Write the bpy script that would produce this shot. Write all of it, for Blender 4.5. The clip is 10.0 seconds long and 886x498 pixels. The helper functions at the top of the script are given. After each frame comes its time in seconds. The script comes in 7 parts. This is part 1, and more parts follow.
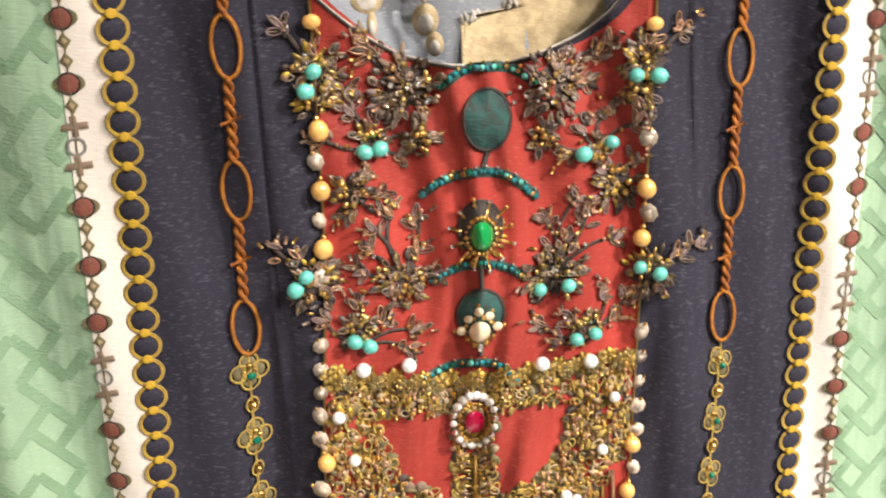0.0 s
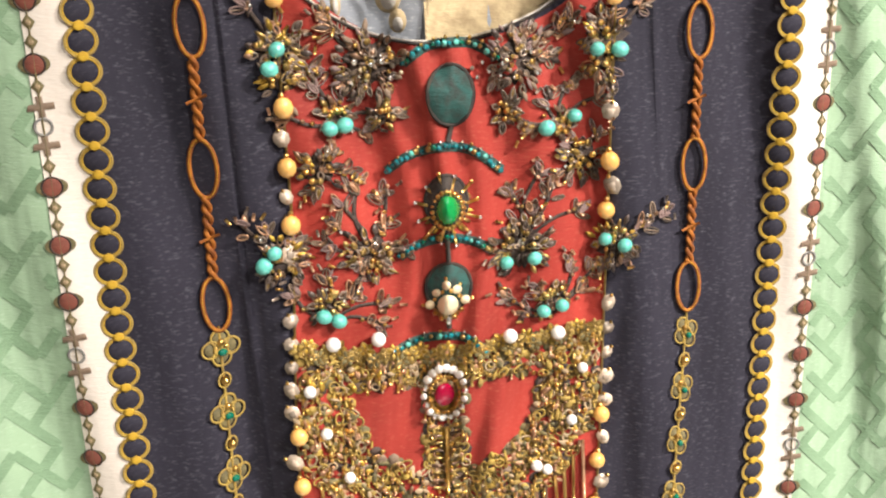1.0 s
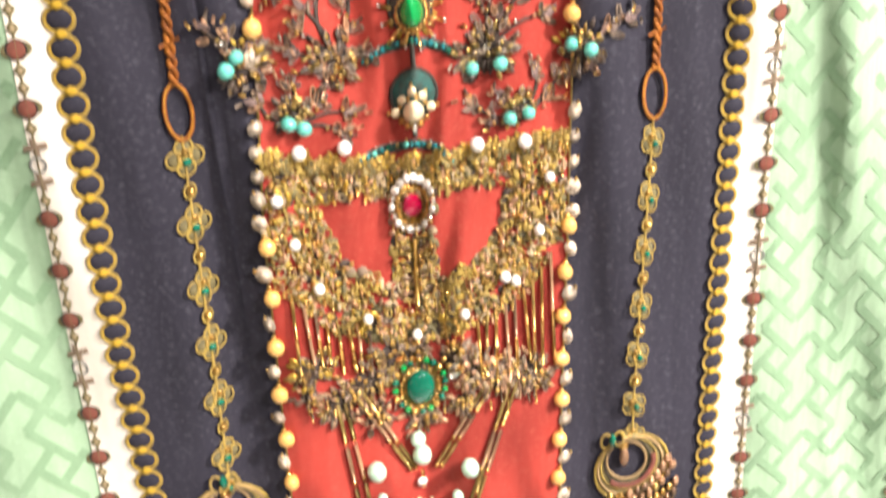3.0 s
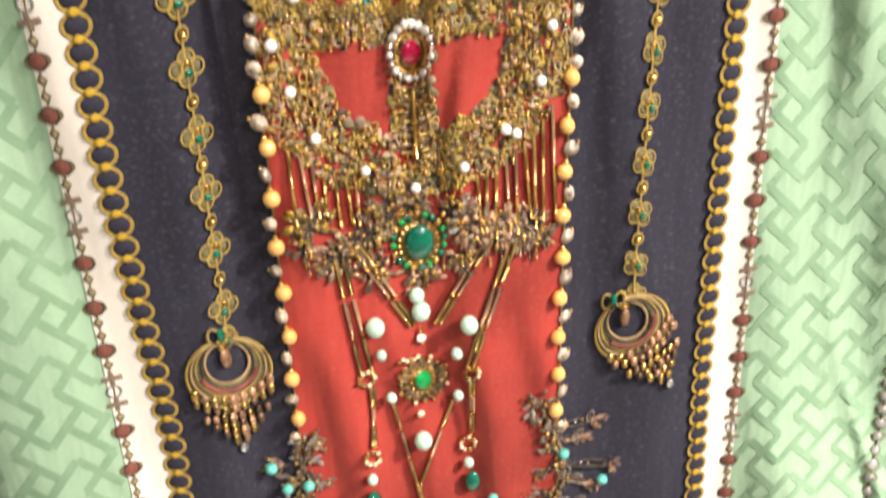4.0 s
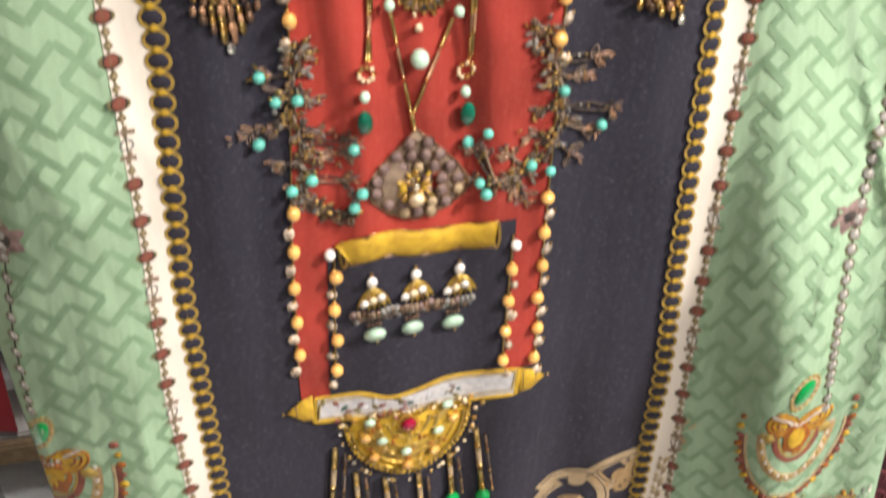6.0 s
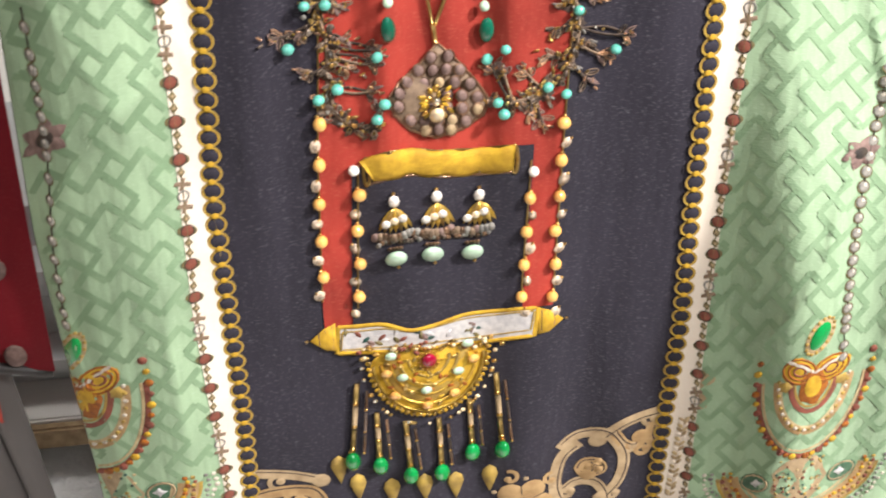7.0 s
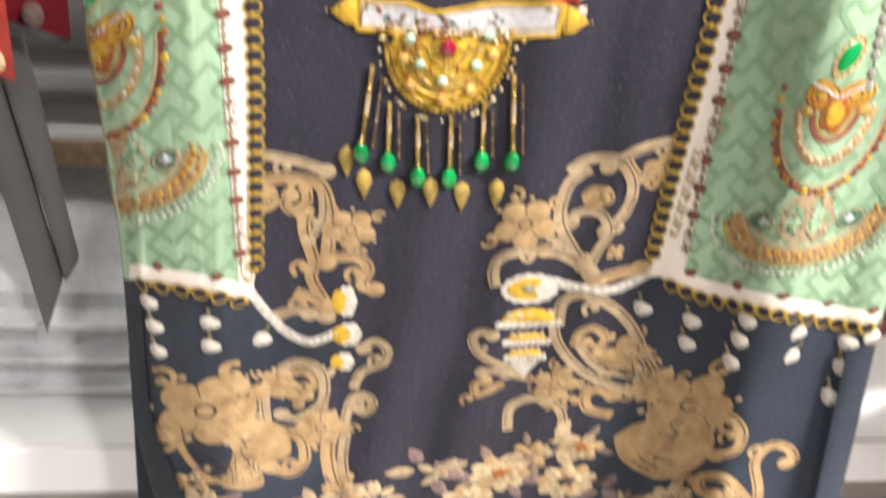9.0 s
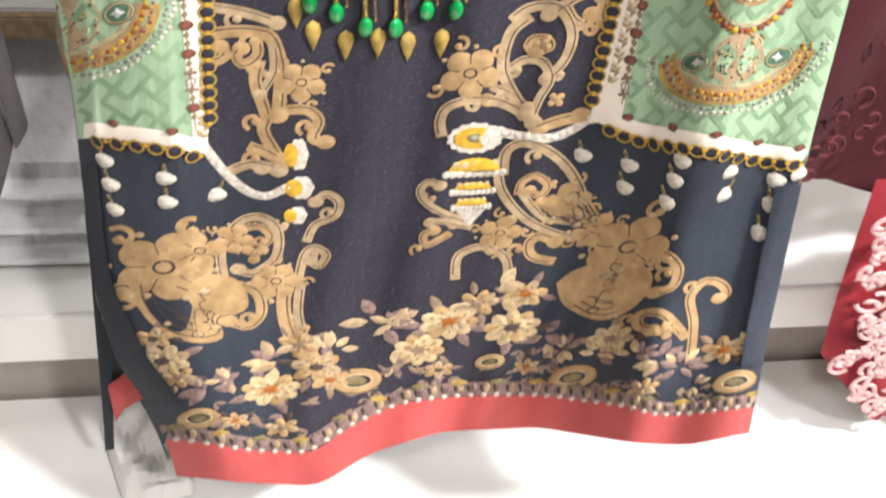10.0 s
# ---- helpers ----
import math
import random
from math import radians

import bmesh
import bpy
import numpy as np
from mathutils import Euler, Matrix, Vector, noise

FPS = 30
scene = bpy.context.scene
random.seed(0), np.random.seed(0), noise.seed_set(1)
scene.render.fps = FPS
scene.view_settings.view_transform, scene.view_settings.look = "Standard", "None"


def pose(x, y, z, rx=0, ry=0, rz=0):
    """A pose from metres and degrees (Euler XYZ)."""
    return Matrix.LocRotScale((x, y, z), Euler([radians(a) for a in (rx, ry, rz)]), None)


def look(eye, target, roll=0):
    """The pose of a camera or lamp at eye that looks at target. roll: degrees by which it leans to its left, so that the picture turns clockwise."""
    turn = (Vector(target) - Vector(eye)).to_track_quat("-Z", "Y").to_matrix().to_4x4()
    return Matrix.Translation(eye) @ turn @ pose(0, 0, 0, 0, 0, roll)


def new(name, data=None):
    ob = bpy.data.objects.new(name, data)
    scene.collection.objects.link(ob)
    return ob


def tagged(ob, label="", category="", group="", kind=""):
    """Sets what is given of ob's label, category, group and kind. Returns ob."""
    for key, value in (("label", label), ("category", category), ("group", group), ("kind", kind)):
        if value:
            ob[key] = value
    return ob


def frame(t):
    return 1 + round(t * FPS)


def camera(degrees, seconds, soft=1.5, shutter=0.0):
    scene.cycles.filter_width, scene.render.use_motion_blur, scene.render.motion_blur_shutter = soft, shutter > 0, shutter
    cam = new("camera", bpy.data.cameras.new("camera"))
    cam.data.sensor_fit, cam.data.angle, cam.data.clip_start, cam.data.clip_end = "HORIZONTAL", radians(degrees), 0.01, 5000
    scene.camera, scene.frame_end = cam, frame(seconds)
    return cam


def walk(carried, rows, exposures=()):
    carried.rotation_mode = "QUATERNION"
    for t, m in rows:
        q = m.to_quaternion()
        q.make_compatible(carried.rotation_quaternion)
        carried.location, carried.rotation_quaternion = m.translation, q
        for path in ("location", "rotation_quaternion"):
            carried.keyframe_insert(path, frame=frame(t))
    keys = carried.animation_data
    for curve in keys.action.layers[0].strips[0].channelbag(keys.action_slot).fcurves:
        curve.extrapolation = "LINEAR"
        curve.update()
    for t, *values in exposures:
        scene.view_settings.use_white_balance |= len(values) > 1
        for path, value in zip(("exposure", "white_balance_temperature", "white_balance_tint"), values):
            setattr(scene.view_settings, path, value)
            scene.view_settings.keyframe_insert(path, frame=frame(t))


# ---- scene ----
SOFT = 2.0
cam = camera(39.8, 10.0, soft=SOFT, shutter=0.7)
PATH = [
    (0, (-0.101, -0.376, 1.4393), (0.1123, 0.5371, 1.0918), 0.48),
    (0.5, (-0.099, -0.379, 1.4394), (0.1249, 0.5287, 1.0846), -0.42),
    (1, (-0.0958, -0.384, 1.4377), (0.1267, 0.5226, 1.0792), -0.21),
    (1.5, (-0.0946, -0.388, 1.4337), (0.1324, 0.5149, 1.0687), -0.21),
    (2, (-0.0976, -0.39, 1.4345), (0.1323, 0.51, 1.0642), -0.1),
    (2.5, (-0.0998, -0.391, 1.4233), (0.1454, 0.4933, 1.0261), -0.17),
    (3, (-0.097, -0.393, 1.4115), (0.139, 0.4718, 0.9683), -0.66),
    (3.2, (-0.0967, -0.393, 1.4065), (0.1368, 0.4614, 0.9422), -0.4),
    (4.3, (-0.091, -0.398, 1.3829), (0.1175, 0.4142, 0.838), -0.53),
    (4.5, (-0.0943, -0.401, 1.3726), (0.1204, 0.3938, 0.805), -0.15),
    (5, (-0.0872, -0.409, 1.3571), (0.1103, 0.3695, 0.7614), -0.11),
    (5.5, (-0.0978, -0.405, 1.3363), (0.128, 0.3356, 0.7034), 2.32),
    (6, (-0.1042, -0.417, 1.3138), (0.1061, 0.3204, 0.6719), 3.19),
    (6.2, (-0.1024, -0.429, 1.3019), (0.0986, 0.3079, 0.6564), 2.43),
    (7.3, (-0.0925, -0.51, 1.2324), (0.0496, 0.314, 0.6839), 2.65),
    (7.5, (-0.0784, -0.517, 1.2163), (0.035, 0.2936, 0.6418), 2.27),
    (8, (-0.0914, -0.535, 1.1874), (0.0252, 0.2785, 0.6176), 2.85),
    (8.5, (-0.0961, -0.535, 1.184), (0.0206, 0.2712, 0.6041), 4.09),
    (9, (-0.0956, -0.552, 1.162), (0.054, 0.2066, 0.5278), 8.03),
    (9.5, (-0.0822, -0.562, 1.1569), (0.0886, 0.1516, 0.4775), 8.28),
    (10, (-0.1132, -0.593, 1.1558), (0.0932, 0.1035, 0.4685), 9.87),
]

EXPOSURES = [(0, 0.13, 6500, 10), (1, 0.2, 6500, 10), (2, 0.4, 6500, 10), (2.5, 0.54, 6500, 10), (3.2, 0.6, 6500, 10), (4.5, -0.11, 6500, 10), (5.5, -0.17, 6500, 10), (6.2, -0.07, 6500, 10), (7.3, 0.22, 6430, 10), (8, 0.34, 6350, 10), (10, 0.4, 6250, 10)]
walk(cam, [(t, look(eye, target, roll)) for t, eye, target, roll in PATH], EXPOSURES)

# ---- light: a closed shop lit by unseen lamps added below the ceiling ----
world = bpy.data.worlds.new("shop_world")
scene.world = world
world.use_nodes = True
world.node_tree.nodes["Background"].inputs[0].default_value = (1.0, 0.95, 0.88, 1)
world.node_tree.nodes["Background"].inputs[1].default_value = 0.11


def fill_lamp(x, y, z, sx, sy, watts, colour, target):
    data = bpy.data.lights.new("fill_lamp", "AREA")
    data.shape, data.size, data.size_y, data.energy, data.color = "RECTANGLE", sx, sy, watts, colour
    ob = new("fill_lamp", data)
    ob.matrix_world = look((x, y, z), target)
    return ob


WARM = (1.0, 0.960, 0.920)
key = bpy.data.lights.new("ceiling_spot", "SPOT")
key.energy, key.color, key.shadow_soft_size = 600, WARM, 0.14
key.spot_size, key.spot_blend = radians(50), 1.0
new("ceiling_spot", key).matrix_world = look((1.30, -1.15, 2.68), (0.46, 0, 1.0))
# frontal fill, added to brighten the cloth; its source is out of view
fill_lamp(0.72, -1.80, 2.68, 0.22, 0.22, 52, WARM, (0.1, 0, 0.9))
# second spot, added from the left to lift the skirt's lower sides
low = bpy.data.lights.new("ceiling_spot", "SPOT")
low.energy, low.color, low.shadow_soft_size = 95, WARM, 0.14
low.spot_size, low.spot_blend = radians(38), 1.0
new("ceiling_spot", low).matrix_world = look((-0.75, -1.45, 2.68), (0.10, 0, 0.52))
# fill added from above, aimed down at plinth and shelf
fill_lamp(0.45, 0.05, 2.68, 0.9, 0.3, 12, WARM, (0.4, 0.15, 0))

# ---- materials ----
def node_mat(name, rough=0.8, metal=0.0, spec=0.5):
    m = bpy.data.materials.new(name)
    m.use_nodes = True
    nt = m.node_tree
    b = nt.nodes["Principled BSDF"]
    b.inputs["Roughness"].default_value = rough
    b.inputs["Metallic"].default_value = metal
    b.inputs["Specular IOR Level"].default_value = spec
    return m, nt, b


def coords(nt, scale):
    tc = nt.nodes.new("ShaderNodeTexCoord")
    mp = nt.nodes.new("ShaderNodeMapping")
    mp.inputs["Scale"].default_value = scale
    nt.links.new(tc.outputs["Object"], mp.inputs["Vector"])
    return mp.outputs["Vector"]


def noise_tex(nt, scale, vec_scale=(1, 1, 1), detail=3):
    n = nt.nodes.new("ShaderNodeTexNoise")
    n.inputs["Scale"].default_value = scale
    n.inputs["Detail"].default_value = detail
    nt.links.new(coords(nt, vec_scale), n.inputs["Vector"])
    return n.outputs["Fac"]


def ramp(nt, fac, a, b, lo=0.3, hi=0.7):
    r = nt.nodes.new("ShaderNodeValToRGB")
    r.color_ramp.elements[0].position, r.color_ramp.elements[0].color = lo, (*a, 1)
    r.color_ramp.elements[1].position, r.color_ramp.elements[1].color = hi, (*b, 1)
    nt.links.new(fac, r.inputs["Fac"])
    return r.outputs["Color"]


def mixc(nt, fac, a, b):
    m = nt.nodes.new("ShaderNodeMix")
    m.data_type = "RGBA"
    if isinstance(fac, float):
        m.inputs[0].default_value = fac
    else:
        nt.links.new(fac, m.inputs[0])
    for s, v in ((6, a), (7, b)):
        if isinstance(v, tuple):
            m.inputs[s].default_value = (*v, 1)
        else:
            nt.links.new(v, m.inputs[s])
    return m.outputs[2]


def fabric(name, col, slub, rough=0.85, speck=0.35, cloud=0.12, sheen=0.03, fold=0.004):
    """Slubby woven cloth: horizontal slub streaks, weave bump, faint clouding."""
    m, nt, b = node_mat(name, rough, 0, 0.25)
    dark = tuple(c * (1 - cloud) for c in col)
    lite = tuple(min(1, c * (1 + cloud)) for c in col)
    base = ramp(nt, noise_tex(nt, 14, (1, 1, 1), 4), dark, lite)
    streak = noise_tex(nt, 1.0, (420, 420, 1500), 4)
    r2 = ramp(nt, streak, (0, 0, 0), (1, 1, 1), 0.56, 0.72)
    sc = nt.nodes.new("ShaderNodeMath")
    sc.operation = "MULTIPLY"
    nt.links.new(r2, sc.inputs[0])
    sc.inputs[1].default_value = speck
    c2 = mixc(nt, sc.outputs[0], base, slub)
    nt.links.new(c2, b.inputs["Base Color"])
    b.inputs["Sheen Weight"].default_value = sheen
    bump = nt.nodes.new("ShaderNodeBump")
    bump.inputs["Strength"].default_value = 0.35
    bump.inputs["Distance"].default_value = 0.0006
    weave = noise_tex(nt, 1.0, (300, 300, 1600), 2)
    nt.links.new(weave, bump.inputs["Height"])
    b2 = nt.nodes.new("ShaderNodeBump")
    b2.inputs["Strength"].default_value = 0.5
    b2.inputs["Distance"].default_value = fold
    nt.links.new(noise_tex(nt, 1.0, (38, 38, 9), 3), b2.inputs["Height"])
    nt.links.new(bump.outputs[0], b2.inputs["Normal"])
    nt.links.new(b2.outputs[0], b.inputs["Normal"])
    return m


def printed(name, col, alt, rough=0.75, scale=160):
    """Printed or stitched ink on cloth: two tones broken up finely."""
    m, nt, b = node_mat(name, rough, 0, 0.3)
    f = noise_tex(nt, scale, (1, 1, 1), 4)
    c = ramp(nt, f, alt, col, 0.36, 0.62)
    streak = ramp(nt, noise_tex(nt, 1.0, (110, 110, 1400), 2), (0, 0, 0), (1, 1, 1), 0.6, 0.75)
    k = nt.nodes.new("ShaderNodeMath")
    k.operation = "MULTIPLY"
    nt.links.new(streak, k.inputs[0])
    k.inputs[1].default_value = 0.25
    c = mixc(nt, k.outputs[0], c, tuple(min(1, v * 1.5 + 0.03) for v in col))
    nt.links.new(c, b.inputs["Base Color"])
    bump = nt.nodes.new("ShaderNodeBump")
    bump.inputs["Strength"].default_value = 0.4
    bump.inputs["Distance"].default_value = 0.0008
    nt.links.new(noise_tex(nt, 1.0, (500, 500, 1500), 2), bump.inputs["Height"])
    nt.links.new(bump.outputs[0], b.inputs["Normal"])
    return m


def bead(name, col, rough=0.2, metal=0.0, vary=0.25, coat=0.0, grain=400, trans=0.0):
    """Beads, stones, foil: colour varies from piece to piece and over the surface."""
    m, nt, b = node_mat(name, rough, metal, 0.5)
    info = nt.nodes.new("ShaderNodeObjectInfo")
    geo = nt.nodes.new("ShaderNodeNewGeometry")
    add = nt.nodes.new("ShaderNodeMath")
    add.operation = "ADD"
    nt.links.new(info.outputs["Random"], add.inputs[0])
    nt.links.new(geo.outputs["Random Per Island"], add.inputs[1])
    fr = nt.nodes.new("ShaderNodeMath")
    fr.operation = "FRACT"
    nt.links.new(add.outputs[0], fr.inputs[0])
    a = tuple(c * (1 - vary) for c in col)
    z = tuple(min(1, c * (1 + vary)) for c in col)
    c1 = ramp(nt, fr.outputs[0], a, z, 0.0, 1.0)
    c2 = ramp(nt, noise_tex(nt, grain, (1, 1, 1), 3), tuple(c * 0.7 for c in col), (1, 1, 1), 0.3, 0.55)
    mul = nt.nodes.new("ShaderNodeMix")
    mul.data_type, mul.blend_type = "RGBA", "MULTIPLY"
    mul.inputs[0].default_value = 0.45
    nt.links.new(c1, mul.inputs[6])
    nt.links.new(c2, mul.inputs[7])
    nt.links.new(mul.outputs[2], b.inputs["Base Color"])
    b.inputs["Coat Weight"].default_value = coat
    b.inputs["Coat Roughness"].default_value = 0.08
    b.inputs["Transmission Weight"].default_value = trans
    return m


NAVY = fabric("navy_slub_cloth", (0.0240, 0.0210, 0.0315), (0.15, 0.145, 0.17), 0.75, 0.40, 0.18, 0.03, 0.007)
SLATE = fabric("slate_navy_cloth", (0.025, 0.030, 0.042), (0.11, 0.12, 0.14), 0.8, 0.3, 0.3)
# navy with the shade of side edge and back put into its colour
SHADENAVY = fabric("shaded_navy_cloth", (0.014, 0.017, 0.024), (0.08, 0.09, 0.10), 0.8, 0.25)
RED = fabric("red_slub_cloth", (0.35, 0.040, 0.028), (0.52, 0.15, 0.10), 0.6, 0.35, 0.3, 0.03, 0.009)
HEMRED = fabric("coral_red_hem_cloth", (0.46, 0.075, 0.072), (0.55, 0.2, 0.18), 0.8, 0.3)
GREEN = fabric("sage_green_cloth", (0.31, 0.43, 0.275), (0.52, 0.64, 0.48), 0.7, 0.3, 0.15, 0.03, 0.012)
WHITE = fabric("ivory_band_cloth", (0.78, 0.68, 0.58), (0.9, 0.86, 0.8), 0.7, 0.3)
LINING = fabric("grey_lining_cloth", (0.30, 0.31, 0.33), (0.6, 0.6, 0.6), 0.9, 0.7)
FRET = printed("sage_fret_ink", (0.195, 0.300, 0.175), (0.235, 0.345, 0.210), 0.7, 60)
FRET_DARK = printed("deep_sage_ink", (0.085, 0.17, 0.10), (0.05, 0.10, 0.06), 0.7, 200)
INK_GOLD = printed("gold_ink", (0.42, 0.28, 0.06), (0.26, 0.17, 0.05))
INK_YELLOW = printed("yellow_ink", (0.57, 0.35, 0.03), (0.40, 0.23, 0.02))
INK_ORANGE = printed("orange_brown_ink", (0.36, 0.115, 0.014), (0.19, 0.055, 0.012), 0.7, 300)
INK_BROWN = printed("maroon_ink", (0.25, 0.075, 0.05), (0.15, 0.05, 0.035))
INK_MAROON = printed("tonal_maroon_stitching", (0.10, 0.016, 0.02), (0.06, 0.01, 0.014))
INK_OLIVE = printed("olive_ink", (0.20, 0.16, 0.07), (0.11, 0.09, 0.045))
INK_GREY = printed("grey_ink", (0.30, 0.28, 0.25), (0.16, 0.15, 0.14))
INK_TAN = printed("tan_ink", (0.43, 0.28, 0.135), (0.30, 0.185, 0.085), 0.75, 90)
INK_TAN2 = printed("pale_tan_ink", (0.44, 0.32, 0.19), (0.30, 0.21, 0.12), 0.75, 120)
INK_SHADE = printed("dark_umber_ink", (0.055, 0.04, 0.03), (0.03, 0.024, 0.022))
INK_UMBER = printed("brown_backing_stitch", (0.085, 0.058, 0.045), (0.045, 0.032, 0.027), 0.75, 500)
INK_BROWNTAN = printed("brown_tan_ink", (0.26, 0.18, 0.12), (0.17, 0.115, 0.08), 0.75, 200)
INK_MAUVE = printed("mauve_ink", (0.25, 0.165, 0.145), (0.14, 0.09, 0.08), 0.75, 200)
INK_CREAM = printed("cream_ink", (0.54, 0.41, 0.23), (0.36, 0.26, 0.14), 0.75, 200)
INK_WHITE = printed("white_ink", (0.62, 0.56, 0.48), (0.42, 0.36, 0.30), 0.75, 250)
INK_PALE = printed("pale_enamel", (0.56, 0.53, 0.52), (0.42, 0.40, 0.41), 0.6, 260)
INK_TEAL = printed("dark_teal_patch", (0.026, 0.085, 0.072), (0.035, 0.045, 0.038), 0.7, 260)
GOLD = bead("gold_metal", (0.78, 0.50, 0.16), 0.28, 1.0, 0.25)
OLDGOLD = bead("antique_gold_foil", (0.45, 0.31, 0.11), 0.32, 0.85, 0.5)
YFOIL = bead("yellow_gold_foil", (0.56, 0.36, 0.06), 0.34, 0.6, 0.4)
BRONZE = bead("brown_bronze_bead", (0.20, 0.115, 0.07), 0.3, 0.55, 0.6)
SMOKE = bead("smoky_brown_bead", (0.105, 0.075, 0.06), 0.35, 0.3, 0.6)
PEARL_Y = bead("golden_pearl", (0.86, 0.465, 0.13), 0.14, 0.1, 0.15, 0.6, 60)
PEARL_W = bead("white_pearl", (0.86, 0.80, 0.74), 0.22, 0.0, 0.06, 0.6, 60)
PEARL_C = bead("cream_pearl", (0.85, 0.68, 0.44), 0.22, 0.0, 0.06, 0.6, 60)
PETAL = bead("mother_of_pearl_petal", (0.52, 0.41, 0.31), 0.2, 0.1, 0.5, 0.5, 200)
TURQ = bead("turquoise_stone", (0.13, 0.50, 0.41), 0.25, 0.0, 0.15, 0.4, 250)
TEALB = bead("teal_glass_bead", (0.01, 0.16, 0.17), 0.15, 0.0, 0.5, 0.4)
JADE = bead("pale_jade_bead", (0.50, 0.68, 0.52), 0.25, 0.0, 0.1, 0.5, 90)
EMERALD = bead("green_cabochon", (0.004, 0.27, 0.06), 0.14, 0.0, 0.08, 0.25, 60)
DEEPGREEN = bead("deep_green_cabochon", (0.003, 0.12, 0.07), 0.14, 0.0, 0.08, 0.25, 60)
RUBY = bead("ruby_red_cabochon", (0.30, 0.001, 0.03), 0.16, 0.0, 0.08, 0.15, 60)
COPPER = bead("warm_copper_bead", (0.48, 0.27, 0.155), 0.28, 0.5, 0.45)
WIRE = bead("pale_brown_wire_bead", (0.24, 0.18, 0.135), 0.3, 0.4, 0.6)
SHINE = bead("clear_crystal_bead", (0.9, 0.86, 0.8), 0.08, 0.9, 0.1)


def plaster(name, col, rough=0.6, bumpy=0.1):
    m, nt, b = node_mat(name, rough, 0, 0.4)
    c = ramp(nt, noise_tex(nt, 5, (1, 1, 1), 5), tuple(v * 0.9 for v in col), col)
    nt.links.new(c, b.inputs["Base Color"])
    bump = nt.nodes.new("ShaderNodeBump")
    bump.inputs["Strength"].default_value = bumpy
    bump.inputs["Distance"].default_value = 0.002
    nt.links.new(noise_tex(nt, 60, (1, 1, 1), 4), bump.inputs["Height"])
    nt.links.new(bump.outputs[0], b.inputs["Normal"])
    return m


WALLM = plaster("warm_white_wall_paint", (0.72, 0.70, 0.66))
PLINTH = plaster("white_lacquer_board", (0.80, 0.78, 0.75), 0.4, 0.03)
# grey-brown puts the shade below the white step into the panel's colour
RECESS = plaster("shaded_recess", (0.36, 0.32, 0.29))
FLOORM = plaster("pale_stone_floor", (0.5, 0.48, 0.45), 0.35)
STEEL = plaster("grey_painted_steel", (0.16, 0.155, 0.15), 0.4, 0.05)
DARKSTEEL = plaster("dark_painted_steel", (0.05, 0.045, 0.045), 0.4, 0.05)
LINEN = fabric("white_folded_cloth", (0.70, 0.68, 0.65), (0.8, 0.8, 0.8), 0.9, 0.2)
LINENGREY = fabric("pale_grey_white_cloth", (0.56, 0.56, 0.56), (0.7, 0.7, 0.7), 0.6, 0.3, 0.2, 0.03, 0.03)
GREYCLOTH = fabric("pale_grey_cloth", (0.50, 0.51, 0.52), (0.6, 0.6, 0.6), 0.9, 0.2)
CHARCOAL = fabric("charcoal_grey_cloth", (0.135, 0.122, 0.118), (0.14, 0.13, 0.13), 0.8, 0.2)
MAROON = fabric("maroon_cloth", (0.05, 0.007, 0.011), (0.2, 0.05, 0.06), 0.8, 0.2)
CRIMSON = fabric("crimson_cloth", (0.25, 0.012, 0.022), (0.45, 0.1, 0.1), 0.7, 0.2)
INK_PINK = printed("pale_pink_stitching", (0.66, 0.42, 0.40), (0.45, 0.25, 0.25))

# ---- the garment's cloth: chart coordinates (x across, z up, h off the cloth) to the world ----
SKEW = radians(4.0)


def curve(pts):
    """Smooth function through a few (z, value) stations."""
    pts = sorted(pts)
    zs, vs = [p[0] for p in pts], [p[1] for p in pts]

    def f(z):
        return float(np.interp(z, zs, vs))

    def g(z):
        return (f(z - 0.012) + f(z - 0.006) + 2 * f(z) + f(z + 0.006) + f(z + 0.012)) / 6
    return g


EDGE_L = curve([(1.6, -0.15), (1.3, -0.175), (1.1, -0.198), (0.95, -0.211), (0.72, -0.214), (0.55, -0.225), (0.48, -0.221), (0.43, -0.206), (0.38, -0.197), (0.3, -0.191)])
EDGE_R = curve([(1.6, 0.15), (1.3, 0.178), (1.1, 0.215), (0.77, 0.257), (0.65, 0.263), (0.45, 0.280), (0.3, 0.297)])
RING_L = curve([(1.6, -0.104), (1.377, -0.109), (1.276, -0.1145), (1.2, -0.1175), (1.08, -0.118), (0.95, -0.129), (0.82, -0.132), (0.68, -0.140)])
RING_R = curve([(1.6, 0.140), (1.357, 0.128), (1.268, 0.122), (1.18, 0.1175), (1.06, 0.112), (0.9, 0.109), (0.84, 0.109), (0.78, 0.105), (0.67, 0.100)])
DOT_L = curve([(1.6, -0.118), (1.386, -0.123), (1.27, -0.129), (1.13, -0.134), (1.0, -0.139), (0.89, -0.146), (0.68, -0.148)])
DOT_R = curve([(1.6, 0.156), (1.359, 0.143), (1.239, 0.137), (1.16, 0.133), (1.02, 0.128), (0.82, 0.122), (0.67, 0.121)])
RED_L = curve([(1.6, -0.048), (1.379, -0.050), (1.30, -0.053), (1.232, -0.060), (1.16, -0.064), (1.075, -0.068), (0.97, -0.078), (0.88, -0.084)])
RED_R = curve([(1.6, 0.066), (1.367, 0.063), (1.29, 0.058), (1.206, 0.053), (1.13, 0.048), (1.06, 0.0445), (0.95, 0.0395), (0.86, 0.036)])
TW_L = curve([(1.6, -0.070), (1.386, -0.076), (1.273, -0.082), (1.168, -0.0865), (1.06, -0.092)])
